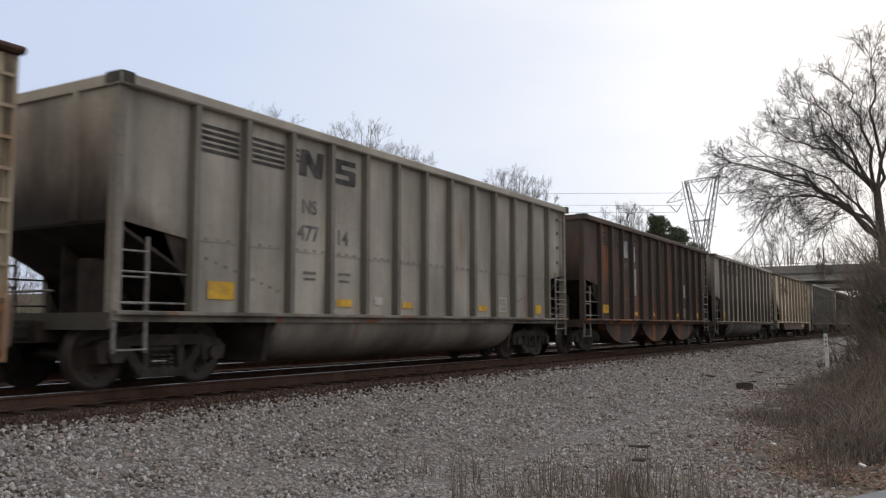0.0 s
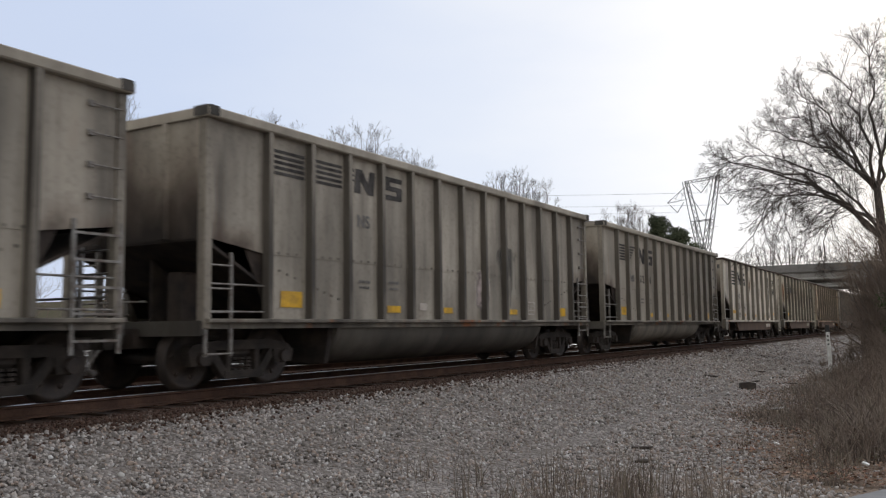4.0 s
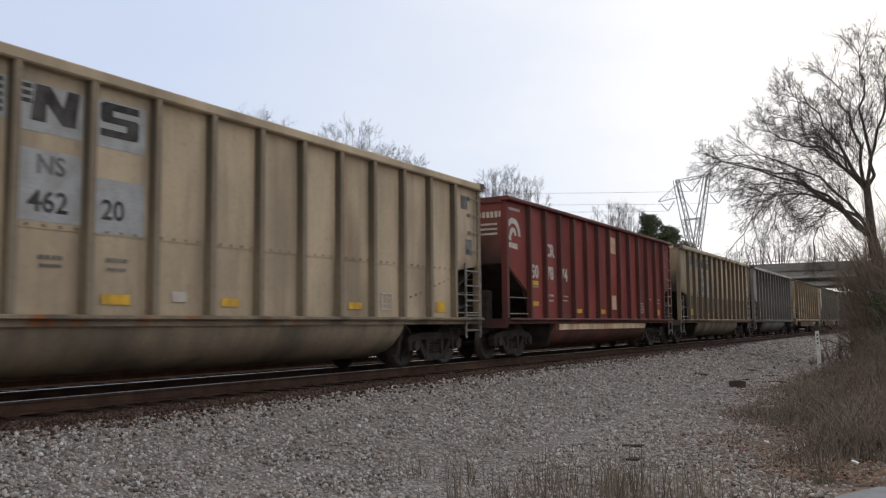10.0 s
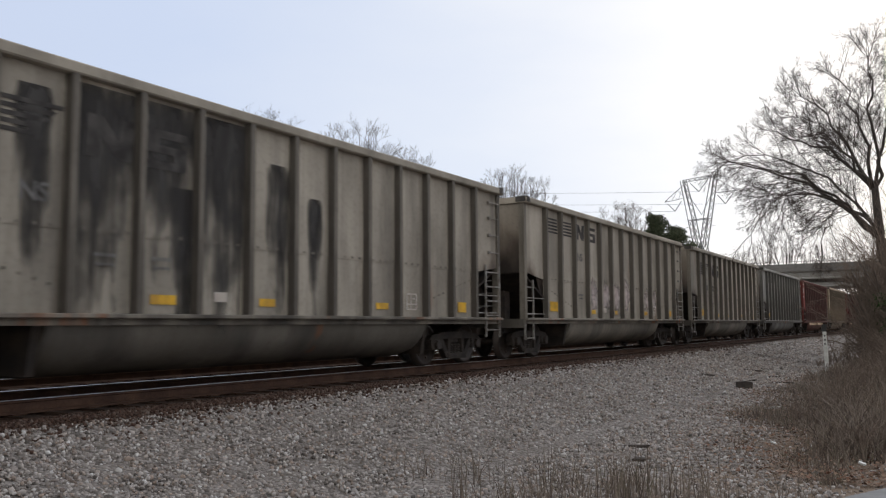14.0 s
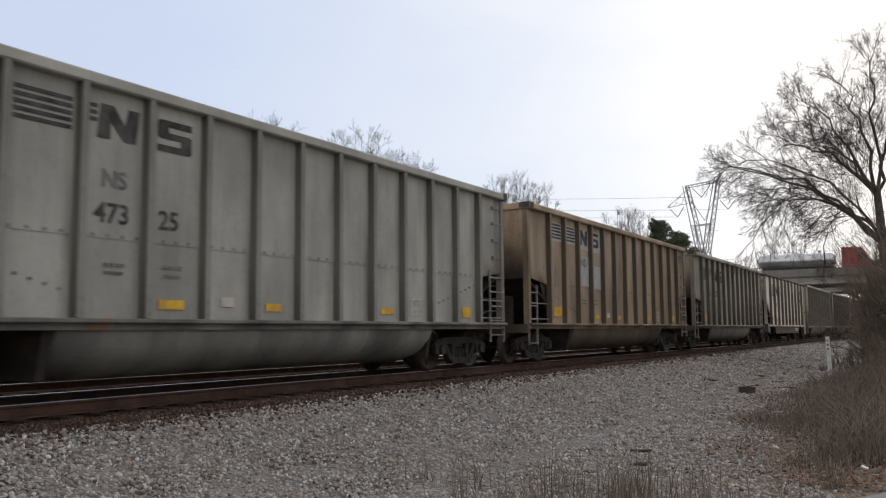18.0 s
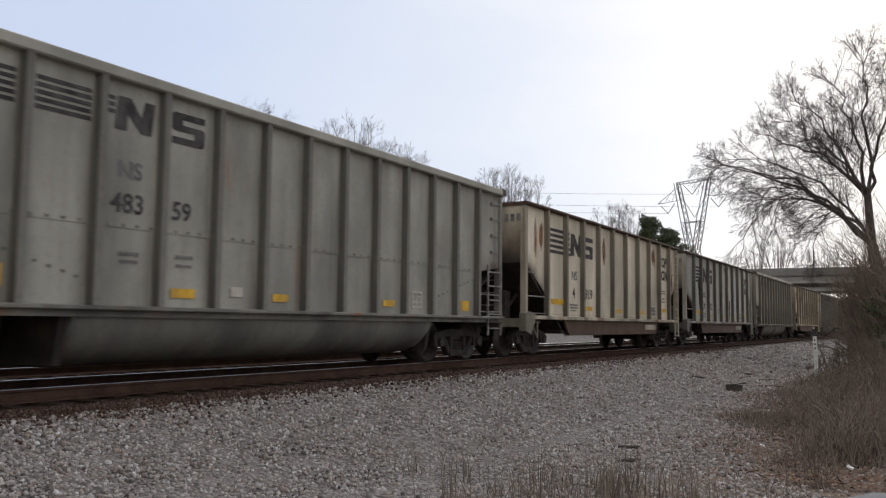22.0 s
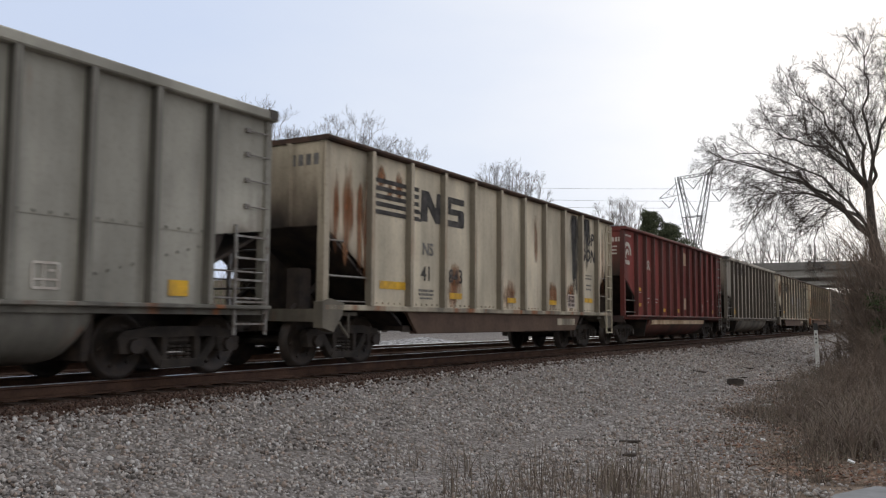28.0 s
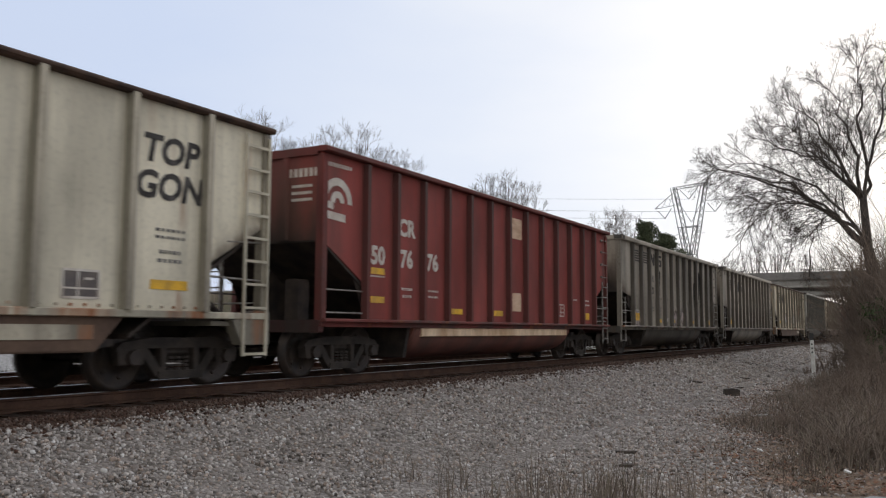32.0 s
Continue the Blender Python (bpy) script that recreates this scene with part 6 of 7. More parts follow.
def wheels_at(vehicle, xs, z=0.5):
    for x in xs:
        for y in (-1.05, 1.05):
            part("wheel", TYRE, None, vehicle, at=pose(x, y, z, 0, 0, 90))


def cab(vehicle, x, mat):
    body = Shape().prism([(x - 2.1, 0.9), (x + 2.9, 0.8), (x + 2.9, 1.7), (x + 1.7, 2.0), (x + 1.2, 3.1), (x + 0.6, 3.9), (x - 2.1, 4.0)], "y", -1.2, 1.2)
    c = part("cab", body, mat, vehicle)
    part("windscreen", Shape().prism([(x + 1.72, 2.05), (x + 1.26, 3.05), (x + 1.30, 3.05), (x + 1.78, 2.05)], "y", -1.05, 1.05), M["glass_dark"], c)
    part("side_window", Shape().prism([(x + 0.1, 2.2), (x + 1.3, 2.2), (x + 0.95, 3.0), (x + 0.1, 3.0)], "y", -1.21, 1.21), M["glass_dark"], c)
    part("chassis", Shape().box(x - 3.2, x + 2.7, -0.5, 0.5, 0.6, 0.95), M["black_steel"], vehicle)
    wheels_at(vehicle, (x + 2.0, x - 1.6, x - 2.8))


def trailer(vehicle, x0, x1, mat, z1=4.1, z0=1.15):
    b = part("trailer_box", Shape().box(x0, x1, -1.28, 1.28, z0, z1, 0.04), mat, vehicle)
    part("trailer_frame", Shape().box(x0 + 0.3, x1 - 0.3, -0.5, 0.5, z0 - 0.3, z0 - 0.004), M["black_steel"], vehicle)
    wheels_at(vehicle, (x0 + 1.0,) if x1 - x0 < 10 else (x0 + 1.2, x0 + 2.5))
    return b


def make_vehicles():
    double = thing("double_trailer_truck", "white tractor with two short white box trailers", "truck")
    for x0 in (-18.3, -9.0):
        b = trailer(double, x0, x0 + 8.5, M["truck_white"])
        for i, (w, m) in enumerate(((0.55, "mark_blue"), (0.5, "mark_blue"), (0.6, "mark_blue"), (0.6, "mark_green"), (0.55, "mark_green"))):
            x = x0 + 1.0 + i * 0.82
            h = 1.15 if i in (0, 2, 3) else 0.85
            part("marking", Shape().prism([(x, 2.15), (x + w, 2.15), (x + w, 2.15 + h), (x, 2.15 + h)], "y", -1.29, -1.284), M[m], b)
    cab(double, 2.9, M["truck_white"])
    tanker = thing("tank_truck", "red tractor with a polished steel tank trailer", "truck")
    tank = Shape().lathe([(-11.5, 0.0), (-11.5, 0.7), (-11.2, 0.98), (-10.9, 1.06), (-0.9, 1.06), (-0.6, 0.98), (-0.3, 0.7), (-0.3, 0.0)], seg=24, centre=(0, 0, 2.35))
    part("tank", tank.mesh("tank", M["tank_steel"], True), None, tanker)
    part("trailer_frame", Shape().box(-11.0, -0.5, -0.5, 0.5, 0.85, 1.28), M["black_steel"], tanker)
    wheels_at(tanker, (-10.2, -8.9))
    cab(tanker, 2.7, M["truck_red"])
    van = thing("box_van", "small white box van", "van")
    trailer(van, -4.2, 0.0, M["truck_white"], 2.9, 0.9)
    part("cab", Shape().prism([(0.02, 0.6), (1.9, 0.6), (1.9, 1.3), (1.1, 1.5), (0.6, 2.3), (0.02, 2.4)], "y", -1.0, 1.0), M["truck_white"], van)
    wheels_at(van, (1.1,))
    red = thing("box_trailer_truck", "red tractor with a long red box trailer", "truck")
    trailer(red, 0.0, 14.6, M["truck_red"])
    cab(red, 18.0, M["truck_red"])
    lane = BRIDGE_Y + 3.6
    return [(double, -18.3 + 0, 27.5, 5.6, -21.8 + 18.3, lane), (tanker, 0, 28.5, 18.0, -3.3, lane), (van, 0, 26.0, 20.0, -12.2, lane + 3.4), (red, 0, 27.0, 27.5, -4.9, lane)]


VEHICLES = make_vehicles()

# ---- vegetation ----
M["bark"] = surface("bark", (0.055, 0.047, 0.042), (0.10, 0.085, 0.075), 5, 0.95, 0, 0.5)
M["twig"] = surface("twig", (0.055, 0.045, 0.040), (0.085, 0.07, 0.062), 2, 0.95, 0, 0.0)
M["brush_twig"] = surface("brush_twig", (0.15, 0.115, 0.092), (0.23, 0.18, 0.145), 1.5, 0.95, 0, 0.0)
M["brush_stem"] = surface("brush_stem", (0.13, 0.105, 0.09), (0.20, 0.165, 0.14), 3, 0.95, 0, 0.3)
M["far_twig"] = surface("far_twig", (0.085, 0.07, 0.062), (0.13, 0.11, 0.098), 0.5, 0.95, 0, 0.0)


def island_material(name, cols, rough=0.9, translucent=0.0):
    """Colour by piece, from a few tones."""
    m, nt, b = shader(name)
    geo = nt.nodes.new("ShaderNodeNewGeometry")
    r = nt.nodes.new("ShaderNodeValToRGB")
    els = r.color_ramp.elements
    els[0].color, els[1].color = rgba(cols[0]), rgba(cols[-1])
    for i, c in enumerate(cols[1:-1]):
        e = els.new((i + 1) / (len(cols) - 1))
        e.color = rgba(c)
    nt.links.new(geo.outputs["Random Per Island"], r.inputs[0])
    fine = noise_node(nt, 30.0, 3.0)
    col = mix_node(nt, 0.5, r.outputs[0], ramp_node(nt, fine, 0.3, 0.7, (0.6, 0.6, 0.6, 1), (1.2, 1.2, 1.2, 1)), "MULTIPLY")
    nt.links.new(col, b.inputs["Base Color"])
    b.inputs["Roughness"].default_value = rough
    b.inputs["Specular IOR Level"].default_value = 0.15
    return m


M["dead_wood"] = surface("dead_wood", (0.045, 0.038, 0.034), (0.085, 0.07, 0.06), 6, 0.95, 0, 0.6)
M["stone"] = island_material("stone", [(0.09, 0.08, 0.072), (0.29, 0.26, 0.237), (0.43, 0.395, 0.365), (0.16, 0.13, 0.112), (0.36, 0.285, 0.235), (0.47, 0.44, 0.41), (0.22, 0.19, 0.172), (0.58, 0.56, 0.54)])
M["rusty_stone"] = island_material("rusty_stone", [(0.042, 0.024, 0.018), (0.072, 0.042, 0.031), (0.10, 0.062, 0.046), (0.055, 0.033, 0.025), (0.15, 0.115, 0.095)])
M["dry_grass"] = island_material("dry_grass", [(0.09, 0.07, 0.058), (0.16, 0.128, 0.107), (0.22, 0.18, 0.15), (0.12, 0.095, 0.08), (0.32, 0.265, 0.22), (0.13, 0.12, 0.08)])
M["dead_leaf"] = island_material("dead_leaf", [(0.12, 0.062, 0.042), (0.23, 0.12, 0.078), (0.30, 0.21, 0.15), (0.17, 0.11, 0.08), (0.20, 0.10, 0.06), (0.40, 0.31, 0.24)])
M["needles"] = island_material("needles", [(0.045, 0.055, 0.032), (0.075, 0.088, 0.05), (0.11, 0.12, 0.07)])
M["evergreen"] = island_material("evergreen", [(0.03, 0.045, 0.018), (0.05, 0.08, 0.03), (0.07, 0.10, 0.04)])


def twig_mesh(rows, mat):
    """Three-sided tapered sticks, all in one mesh; rows: start, end, two radii."""
    a = np.array(rows)
    p, q = a[:, :3], a[:, 3:6]
    d = q - p
    d /= np.linalg.norm(d, axis=1)[:, None] + 1e-9
    u = np.cross(d, np.where(np.abs(d[:, 2:3]) < 0.9, [[0.0, 0, 1]], [[1.0, 0, 0]]))
    u /= np.linalg.norm(u, axis=1)[:, None]
    w = np.cross(d, u)
    rim = [u * math.cos(k * 2.0944) + w * math.sin(k * 2.0944) for k in range(3)]
    verts = np.stack([p + r * a[:, 6:7] for r in rim] + [q + r * a[:, 7:8] for r in rim], 1).reshape(-1, 3)
    quad = np.array([[0, 1, 4, 3], [1, 2, 5, 4], [2, 0, 3, 5]])
    return raw_mesh("twig_spray", verts, (quad[None] + (np.arange(len(a)) * 6)[:, None, None]).reshape(-1, 4), mat)


def raw_mesh(name, verts, faces, mat):
    me = bpy.data.meshes.new(name)
    verts = np.asarray(verts).reshape(-1, 3)
    me.vertices.add(len(verts))
    me.vertices.foreach_set("co", np.asarray(verts).reshape(-1).astype(np.float32))
    me.loops.add(faces.size)
    me.loops.foreach_set("vertex_index", faces.reshape(-1).astype(np.int32))
    me.polygons.add(len(faces))
    me.polygons.foreach_set("loop_start", (np.arange(len(faces)) * faces.shape[1]).astype(np.int32))
    me.update(calc_edges=True)
    me.materials.append(mat)
    return me


class Wood:
    """Grows branches as thin tapered tubes, in two lists: thick wood and twigs."""

    def __init__(self, seed, thin=0.02):
        self.rng, self.thick, self.fine, self.thin = random.Random(seed), Shape(), [], thin

    def limb(self, pts, r0, r1):
        for i, (p, q) in enumerate(zip(pts, pts[1:])):
            n = len(pts) - 1
            a, b = r0 + (r1 - r0) * i / n, r0 + (r1 - r0) * (i + 1) / n
            if a > self.thin:
                self.thick.tube(p, q, a, b, 7 if a > 0.08 else 5, caps=False)
            else:
                self.fine.append((*p, *q, a, b))

    def grow(self, p, d, length, r, level, up=0.15, spread=0.8, kids=4, wob=0.22, shrink=0.62):
        rng = self.rng
        n = (1, 3, 4, 4, 4)[level] if self.thin > 0.04 else (2, 3, 4, 4, 4)[level]
        pts, dirs = [Vector(p)], []
        d = Vector(d).normalized()
        for i in range(n):
            d = (d + Vector((rng.gauss(0, wob), rng.gauss(0, wob), rng.gauss(0, wob) + up))).normalized()
            pts.append(pts[-1] + d * (length / n))
            dirs.append(d)
        self.limb(pts, r, r * 0.5)
        if level == 0:
            return
        for k in range(kids):
            u = 0.25 + 0.75 * (k + rng.random()) / kids
            i = min(n - 1, int(u * n))
            at = pts[i].lerp(pts[i + 1], u * n - i)
            side = dirs[i].cross(Vector((rng.gauss(0, 1), rng.gauss(0, 1), rng.gauss(0, 1)))).normalized()
            nd = (dirs[i] + side * rng.uniform(0.5, 1.3) * spread).normalized()
            self.grow(at, nd, length * shrink * rng.uniform(0.75, 1.2), max(0.004, r * (0.72 - 0.4 * u)), level - 1, up, spread, kids, wob, shrink)

    def spray(self, p, d, length, r, level, up=0.06, kids=5, least=0.006):
        """A branch that forks at narrow angles into ever finer, gently curved ones."""
        rng = self.rng
        n = 2 if level == 0 else 3
        pts, dirs = [Vector(p)], []
        d = Vector(d).normalized()
        for i in range(n):
            d = (d + Vector((rng.gauss(0, 0.11), rng.gauss(0, 0.11), rng.gauss(0, 0.11) + up))).normalized()
            pts.append(pts[-1] + d * (length / n))
            dirs.append(d)
        self.limb(pts, max(least, r), max(least * 0.8, r * 0.55))
        if level == 0:
            return
        turn = rng.uniform(0, 6.28)
        for k in range(kids):
            u = 0.22 + 0.78 * (k + 0.5 + rng.uniform(-0.3, 0.3)) / kids
            i = min(n - 1, int(u * n))
            at = pts[i].lerp(pts[i + 1], u * n - i)
            turn += 2.4 + rng.uniform(-0.5, 0.5)
            a = dirs[i].orthogonal().normalized()
            side = a * math.cos(turn) + dirs[i].cross(a) * math.sin(turn)
            self.spray(at, dirs[i] + side * rng.uniform(0.55, 0.95), length * rng.uniform(0.42, 0.68) * (1.15 - 0.45 * u), r * (0.62 - 0.2 * u), level - 1, up, kids, least)

    def finish(self, tree, bark, twig):
        if self.thick.v:
            tagged(part("branchwork", self.thick, bark, tree), kind="stuff")
        tagged(part("twig_spray", twig_mesh(self.fine, twig), None, tree), kind="stuff")


def bezier(a, b, c, n=7):
    a, b, c = Vector(a), Vector(b), Vector(c)
    return [a * (1 - t) ** 2 + b * 2 * t * (1 - t) + c * t * t for t in (i / n for i in range(n + 1))]


def big_tree():
    """A wide leafless hardwood at the edge of the brush; its own x runs across the view."""
    base = (9.25, 36.0, -0.62)
    t = thing("bare_tree", "large leafless tree with wide drooping limbs", "tree", at=pose(*base, 0, 0, 4))
    w = Wood(11, 0.03)
    trunk = Shape()
    for p, q, a, b in (((0.1, 0, -0.2), (0.0, 0, 0.6), 0.40, 0.30), ((0.0, 0, 0.6), (-0.3, 0.05, 2.6), 0.30, 0.24), ((-0.3, 0.05, 2.6), (-0.6, 0, 4.6), 0.24, 0.20), ((-0.6, 0, 4.6), (-0.7, 0, 6.6), 0.17, 0.13)):
        trunk.tube(p, q, a, b, 10)
    trunk.tube((0.7, 0.4, -0.2), (0.5, 0.4, 2.4), 0.26, 0.22, 9).tube((0.5, 0.4, 2.4), (0.7, 0.5, 5.0), 0.22, 0.17, 9)
    part("trunk", trunk, M["bark"], t)
    A, C, G = (-0.6, 0, 4.6), (-0.7, 0, 6.5), (0.7, 0.5, 4.9)
    # start, bend, tip, thickness, whether it climbs
    limbs = [(A, (-2.6, 0.5, 7.7), (-7.0, 1.0, 8.7), .17, 0), (A, (-3.0, -0.6, 7.9), (-6.5, -1.4, 8.2), .12, 0), (A, (-2.2, 0.8, 7.4), (-5.2, 1.6, 7.0), .10, 0), (A, (-1.6, -1.2, 6.8), (-4.2, -2.4, 6.6), .08, 0),
             ((-2.8, 0.3, 6.9), (-4.6, 0.2, 7.9), (-5.5, 0, 4.9), .05, 0), ((-1.6, -0.2, 6.0), (-2.4, -0.6, 6.2), (-2.8, -1.0, 3.8), .045, 0), ((-3.6, 0.6, 7.6), (-4.0, 0.6, 7.2), (-4.2, 0.8, 5.2), .04, 0),
             (C, (-1.8, 0.4, 8.4), (-4.8, 0.8, 9.7), .12, 1), (C, (-1.6, -0.5, 8.8), (-3.3, -0.8, 10.9), .13, 1), (C, (-0.9, 0.6, 9.4), (-1.9, 1.2, 11.8), .13, 1), (C, (-0.6, -0.3, 10.0), (-0.7, -0.6, 12.3), .12, 1),
             (C, (-0.1, 0.5, 9.5), (0.6, 1.0, 12.6), .12, 1), (A, (-2.4, 1.2, 8.6), (-6.2, 2.0, 9.2), .10, 1), (C, (-1.6, 2.2, 8.0), (-3.4, 3.2, 9.7), .10, 1), (C, (-1.8, -1.4, 8.4), (-3.6, -2.0, 9.5), .09, 1),
             (G, (1.2, 0.3, 9.0), (2.6, -0.6, 12.0), .13, 1), (G, (2.4, 0.6, 7.2), (4.6, 1.0, 9.8), .13, 1), (G, (0.6, -1.0, 8.6), (0.6, -2.2, 11.4), .11, 1)]
    rng = w.rng
    for a, b, c, r, lift in limbs:
        pts = [Vector(a).lerp(p, 0.87) for p in bezier(a, b, c, 9)]
        for i in range(1, len(pts)):
            pts[i] = pts[i] + Vector((rng.gauss(0, 0.09), rng.gauss(0, 0.09), rng.gauss(0, 0.09)))
        w.limb(pts, r * 0.62, 0.018)
        turn = rng.uniform(0, 6.28)
        for i in range(2, len(pts)):
            d = (pts[i] - pts[i - 1]).normalized()
            for k in range((2 if r > 0.06 else 1) if i < len(pts) - 1 else (4 if r > 0.06 else 2)):
                turn += 2.4 + rng.uniform(-0.4, 0.4)
                o = d.orthogonal().normalized()
                side = o * math.cos(turn) + d.cross(o) * math.sin(turn)
                w.spray(pts[i], d + side * rng.uniform(0.5, 0.95) + Vector((0, 0, 0.10 if lift else -0.22)), rng.uniform(0.95, 1.75) * (1.12 - 0.04 * i), 0.016, 3, 0.05 if lift else -0.05, 5, 0.0036)
    w.finish(t, M["bark"], M["twig"])


big_tree()


def far_tree(x, y, top, width, seed, name="bare_tree", label="slender leafless tree behind the railway", level=4, twig="far_twig", thin=0.05):
    z = ground_z(x, y)
    h = top - z
    t = thing(name, label, "tree", "leafless trees beyond the line", at=pose(x, y, z - 0.2))
    w = Wood(seed, thin)
    rng = w.rng
    trunk = Shape().tube((0, 0, 0), (0.1, 0, h * 0.30), 0.026 * h, 0.018 * h, 8).tube((0.1, 0, h * 0.30), (0, 0.1, h * 0.55), 0.018 * h, 0.012 * h, 7)
    part("trunk", trunk, M["bark"], t)
    for i in range(12):
        a = 2.4 * i + rng.uniform(-0.4, 0.4)
        z0 = h * (0.32 + 0.016 * i)
        u = math.sqrt((i + 0.5) / 12)
        reach = width * 0.46 * u
        tip = Vector((reach * math.cos(a), reach * math.sin(a), h * (0.90 - 0.13 * u * u + rng.uniform(-0.04, 0.02))))
        pts = bezier((0.05, 0, z0), (tip.x * 0.75, tip.y * 0.75, z0 + (tip.z - z0) * 0.5), tip, 6)
        w.limb(pts, 0.0055 * h, 0.026)
        for k in range(3, len(pts)):
            d = (pts[k] - pts[k - 1]).normalized()
            for _ in range(2 if k < 6 else 3):
                side = Vector((rng.gauss(0, 1), rng.gauss(0, 1), rng.gauss(0, 0.4))).normalized()
                w.spray(pts[k], d + side * rng.uniform(0.5, 1.0), h * rng.uniform(0.045, 0.075), 0.017, level - 2, 0.12, 4, 0.0085)
    w.finish(t, M["far_twig"], M[twig])


for i, (x, y, top, width) in enumerate(((-52.5, 49.7, 23.5, 5.5), (-49.6, 66.9, 25.6, 5.0), (-47.4, 68.6, 22.6, 3.5), (-44.6, 71.1, 23.6, 4.6), (-41.7, 73.2, 24.0, 4.6), (-39.6, 74.6, 21.6, 4.4), (-37.6, 76.0, 21.2, 4.6), (-35.6, 78.0, 18.0, 2.5),
                                          (-34.2, 89.0, 20.6, 5.0), (-32.4, 90.4, 21.0, 5.5), (-30.6, 91.6, 19.6, 6.0), (-28.0, 113.4, 18.6, 5.5), (-26.0, 114.4, 19.2, 5.0))):
    far_tree(x, y, top, width, 40 + i)
for i, (x, y, top, width) in enumerate(((-30.5, 216, 19.5, 9), (-26, 217, 24, 11), (-21.5, 217.5, 26, 11), (-17, 218, 21, 10), (-12, 219, 22, 10), (-6, 221, 20, 10))):
    far_tree(x, y, top, width, 70 + i, label="pale leafless tree beyond the overpass", level=4, thin=0.06)


def leaf_cloud(shape, rng, centre, radius, n, size, flat=0.7):
    for _ in range(n):
        d = Vector((rng.gauss(0, 1), rng.gauss(0, 1), rng.gauss(0, 1))).normalized() * radius * rng.random() ** 0.45
        p = Vector(centre) + Vector((d.x, d.y, d.z * flat))
        u = Vector((rng.gauss(0, 1), rng.gauss(0, 1), rng.gauss(0, 1))).normalized()
        v = u.orthogonal().normalized()
        s = size * rng.uniform(0.6, 1.3)
        shape.add([p - u * s, p + v * s * 0.45, p + u * s, p - v * s * 0.45 + Vector((0, 0, s * 0.2))], [(0, 1, 2, 3)])


def pine(x, y, top, crown, seed):
    z = ground_z(x, y)
    rng = random.Random(seed)
    t = thing("pine_tree", "dark green pine with an open ragged crown", "tree", "pines", at=pose(x, y, z - 0.1))
    h = top - z
    part("trunk", Shape().tube((0, 0, 0), (0.1, 0, h * 0.6), 0.24, 0.17, 9).tube((0.1, 0, h * 0.6), (0, 0, h * 0.97), 0.17, 0.04, 8), M["bark"], t)
    boughs, leaves = Shape(), Shape()
    for i in range(26):
        u = i / 25
        zz = h * (0.52 + 0.46 * u)
        a = i * 2.4
        reach = crown * (0.55 + 0.45 * math.sin(math.pi * min(1, 0.25 + 0.8 * u))) * rng.uniform(0.55, 1.0) * (1.05 - 0.55 * u)
        tip = Vector((reach * math.cos(a), reach * math.sin(a), zz + reach * 0.25))
        boughs.tube((0, 0, zz), tip, 0.05, 0.02, 5)
        for k in range(4):
            c = Vector((0, 0, zz)).lerp(tip, 0.45 + 0.18 * k)
            leaf_cloud(leaves, rng, c + Vector((rng.gauss(0, .3), rng.gauss(0, .3), rng.gauss(0, .25))), 0.75, 90, 0.17, 0.75)
    part("boughs", boughs, M["bark"], t)
    tagged(part("needles", leaves, M["needles"], t), kind="stuff")


pine(-22.9, 115.2, 15.6, 2.9, 3)
pine(-20.4, 116.0, 13.9, 3.3, 4)
pine(-18.0, 117.0, 10.6, 2.4, 5)


# ---- gravel, brush and litter near the camera ----
def scatter_mesh(name, base, faces, places, mat):
    """Many small copies of a low shape in one mesh; places: (n, 4, 3) rows of three axes and an origin."""
    base = np.asarray(base)
    n, k = len(places), len(base)
    verts = np.einsum("vi,nij->nvj", base, places[:, :3]) + places[:, 3][:, None, :]
    fl = np.asarray(faces)
    allf = (fl[None] + (np.arange(n) * k)[:, None, None]).reshape(-1, fl.shape[1])
    return raw_mesh(name, verts, allf, mat)


def rough_ground(x, y):
    z = ground_z(x, y)
    if x > 2.2 and y > -5:
        z += 0.06 * noise.noise((x * 0.5, y * 0.5, 0)) + 0.03 * noise.noise((x * 1.7, y * 1.7, 4))
    return z


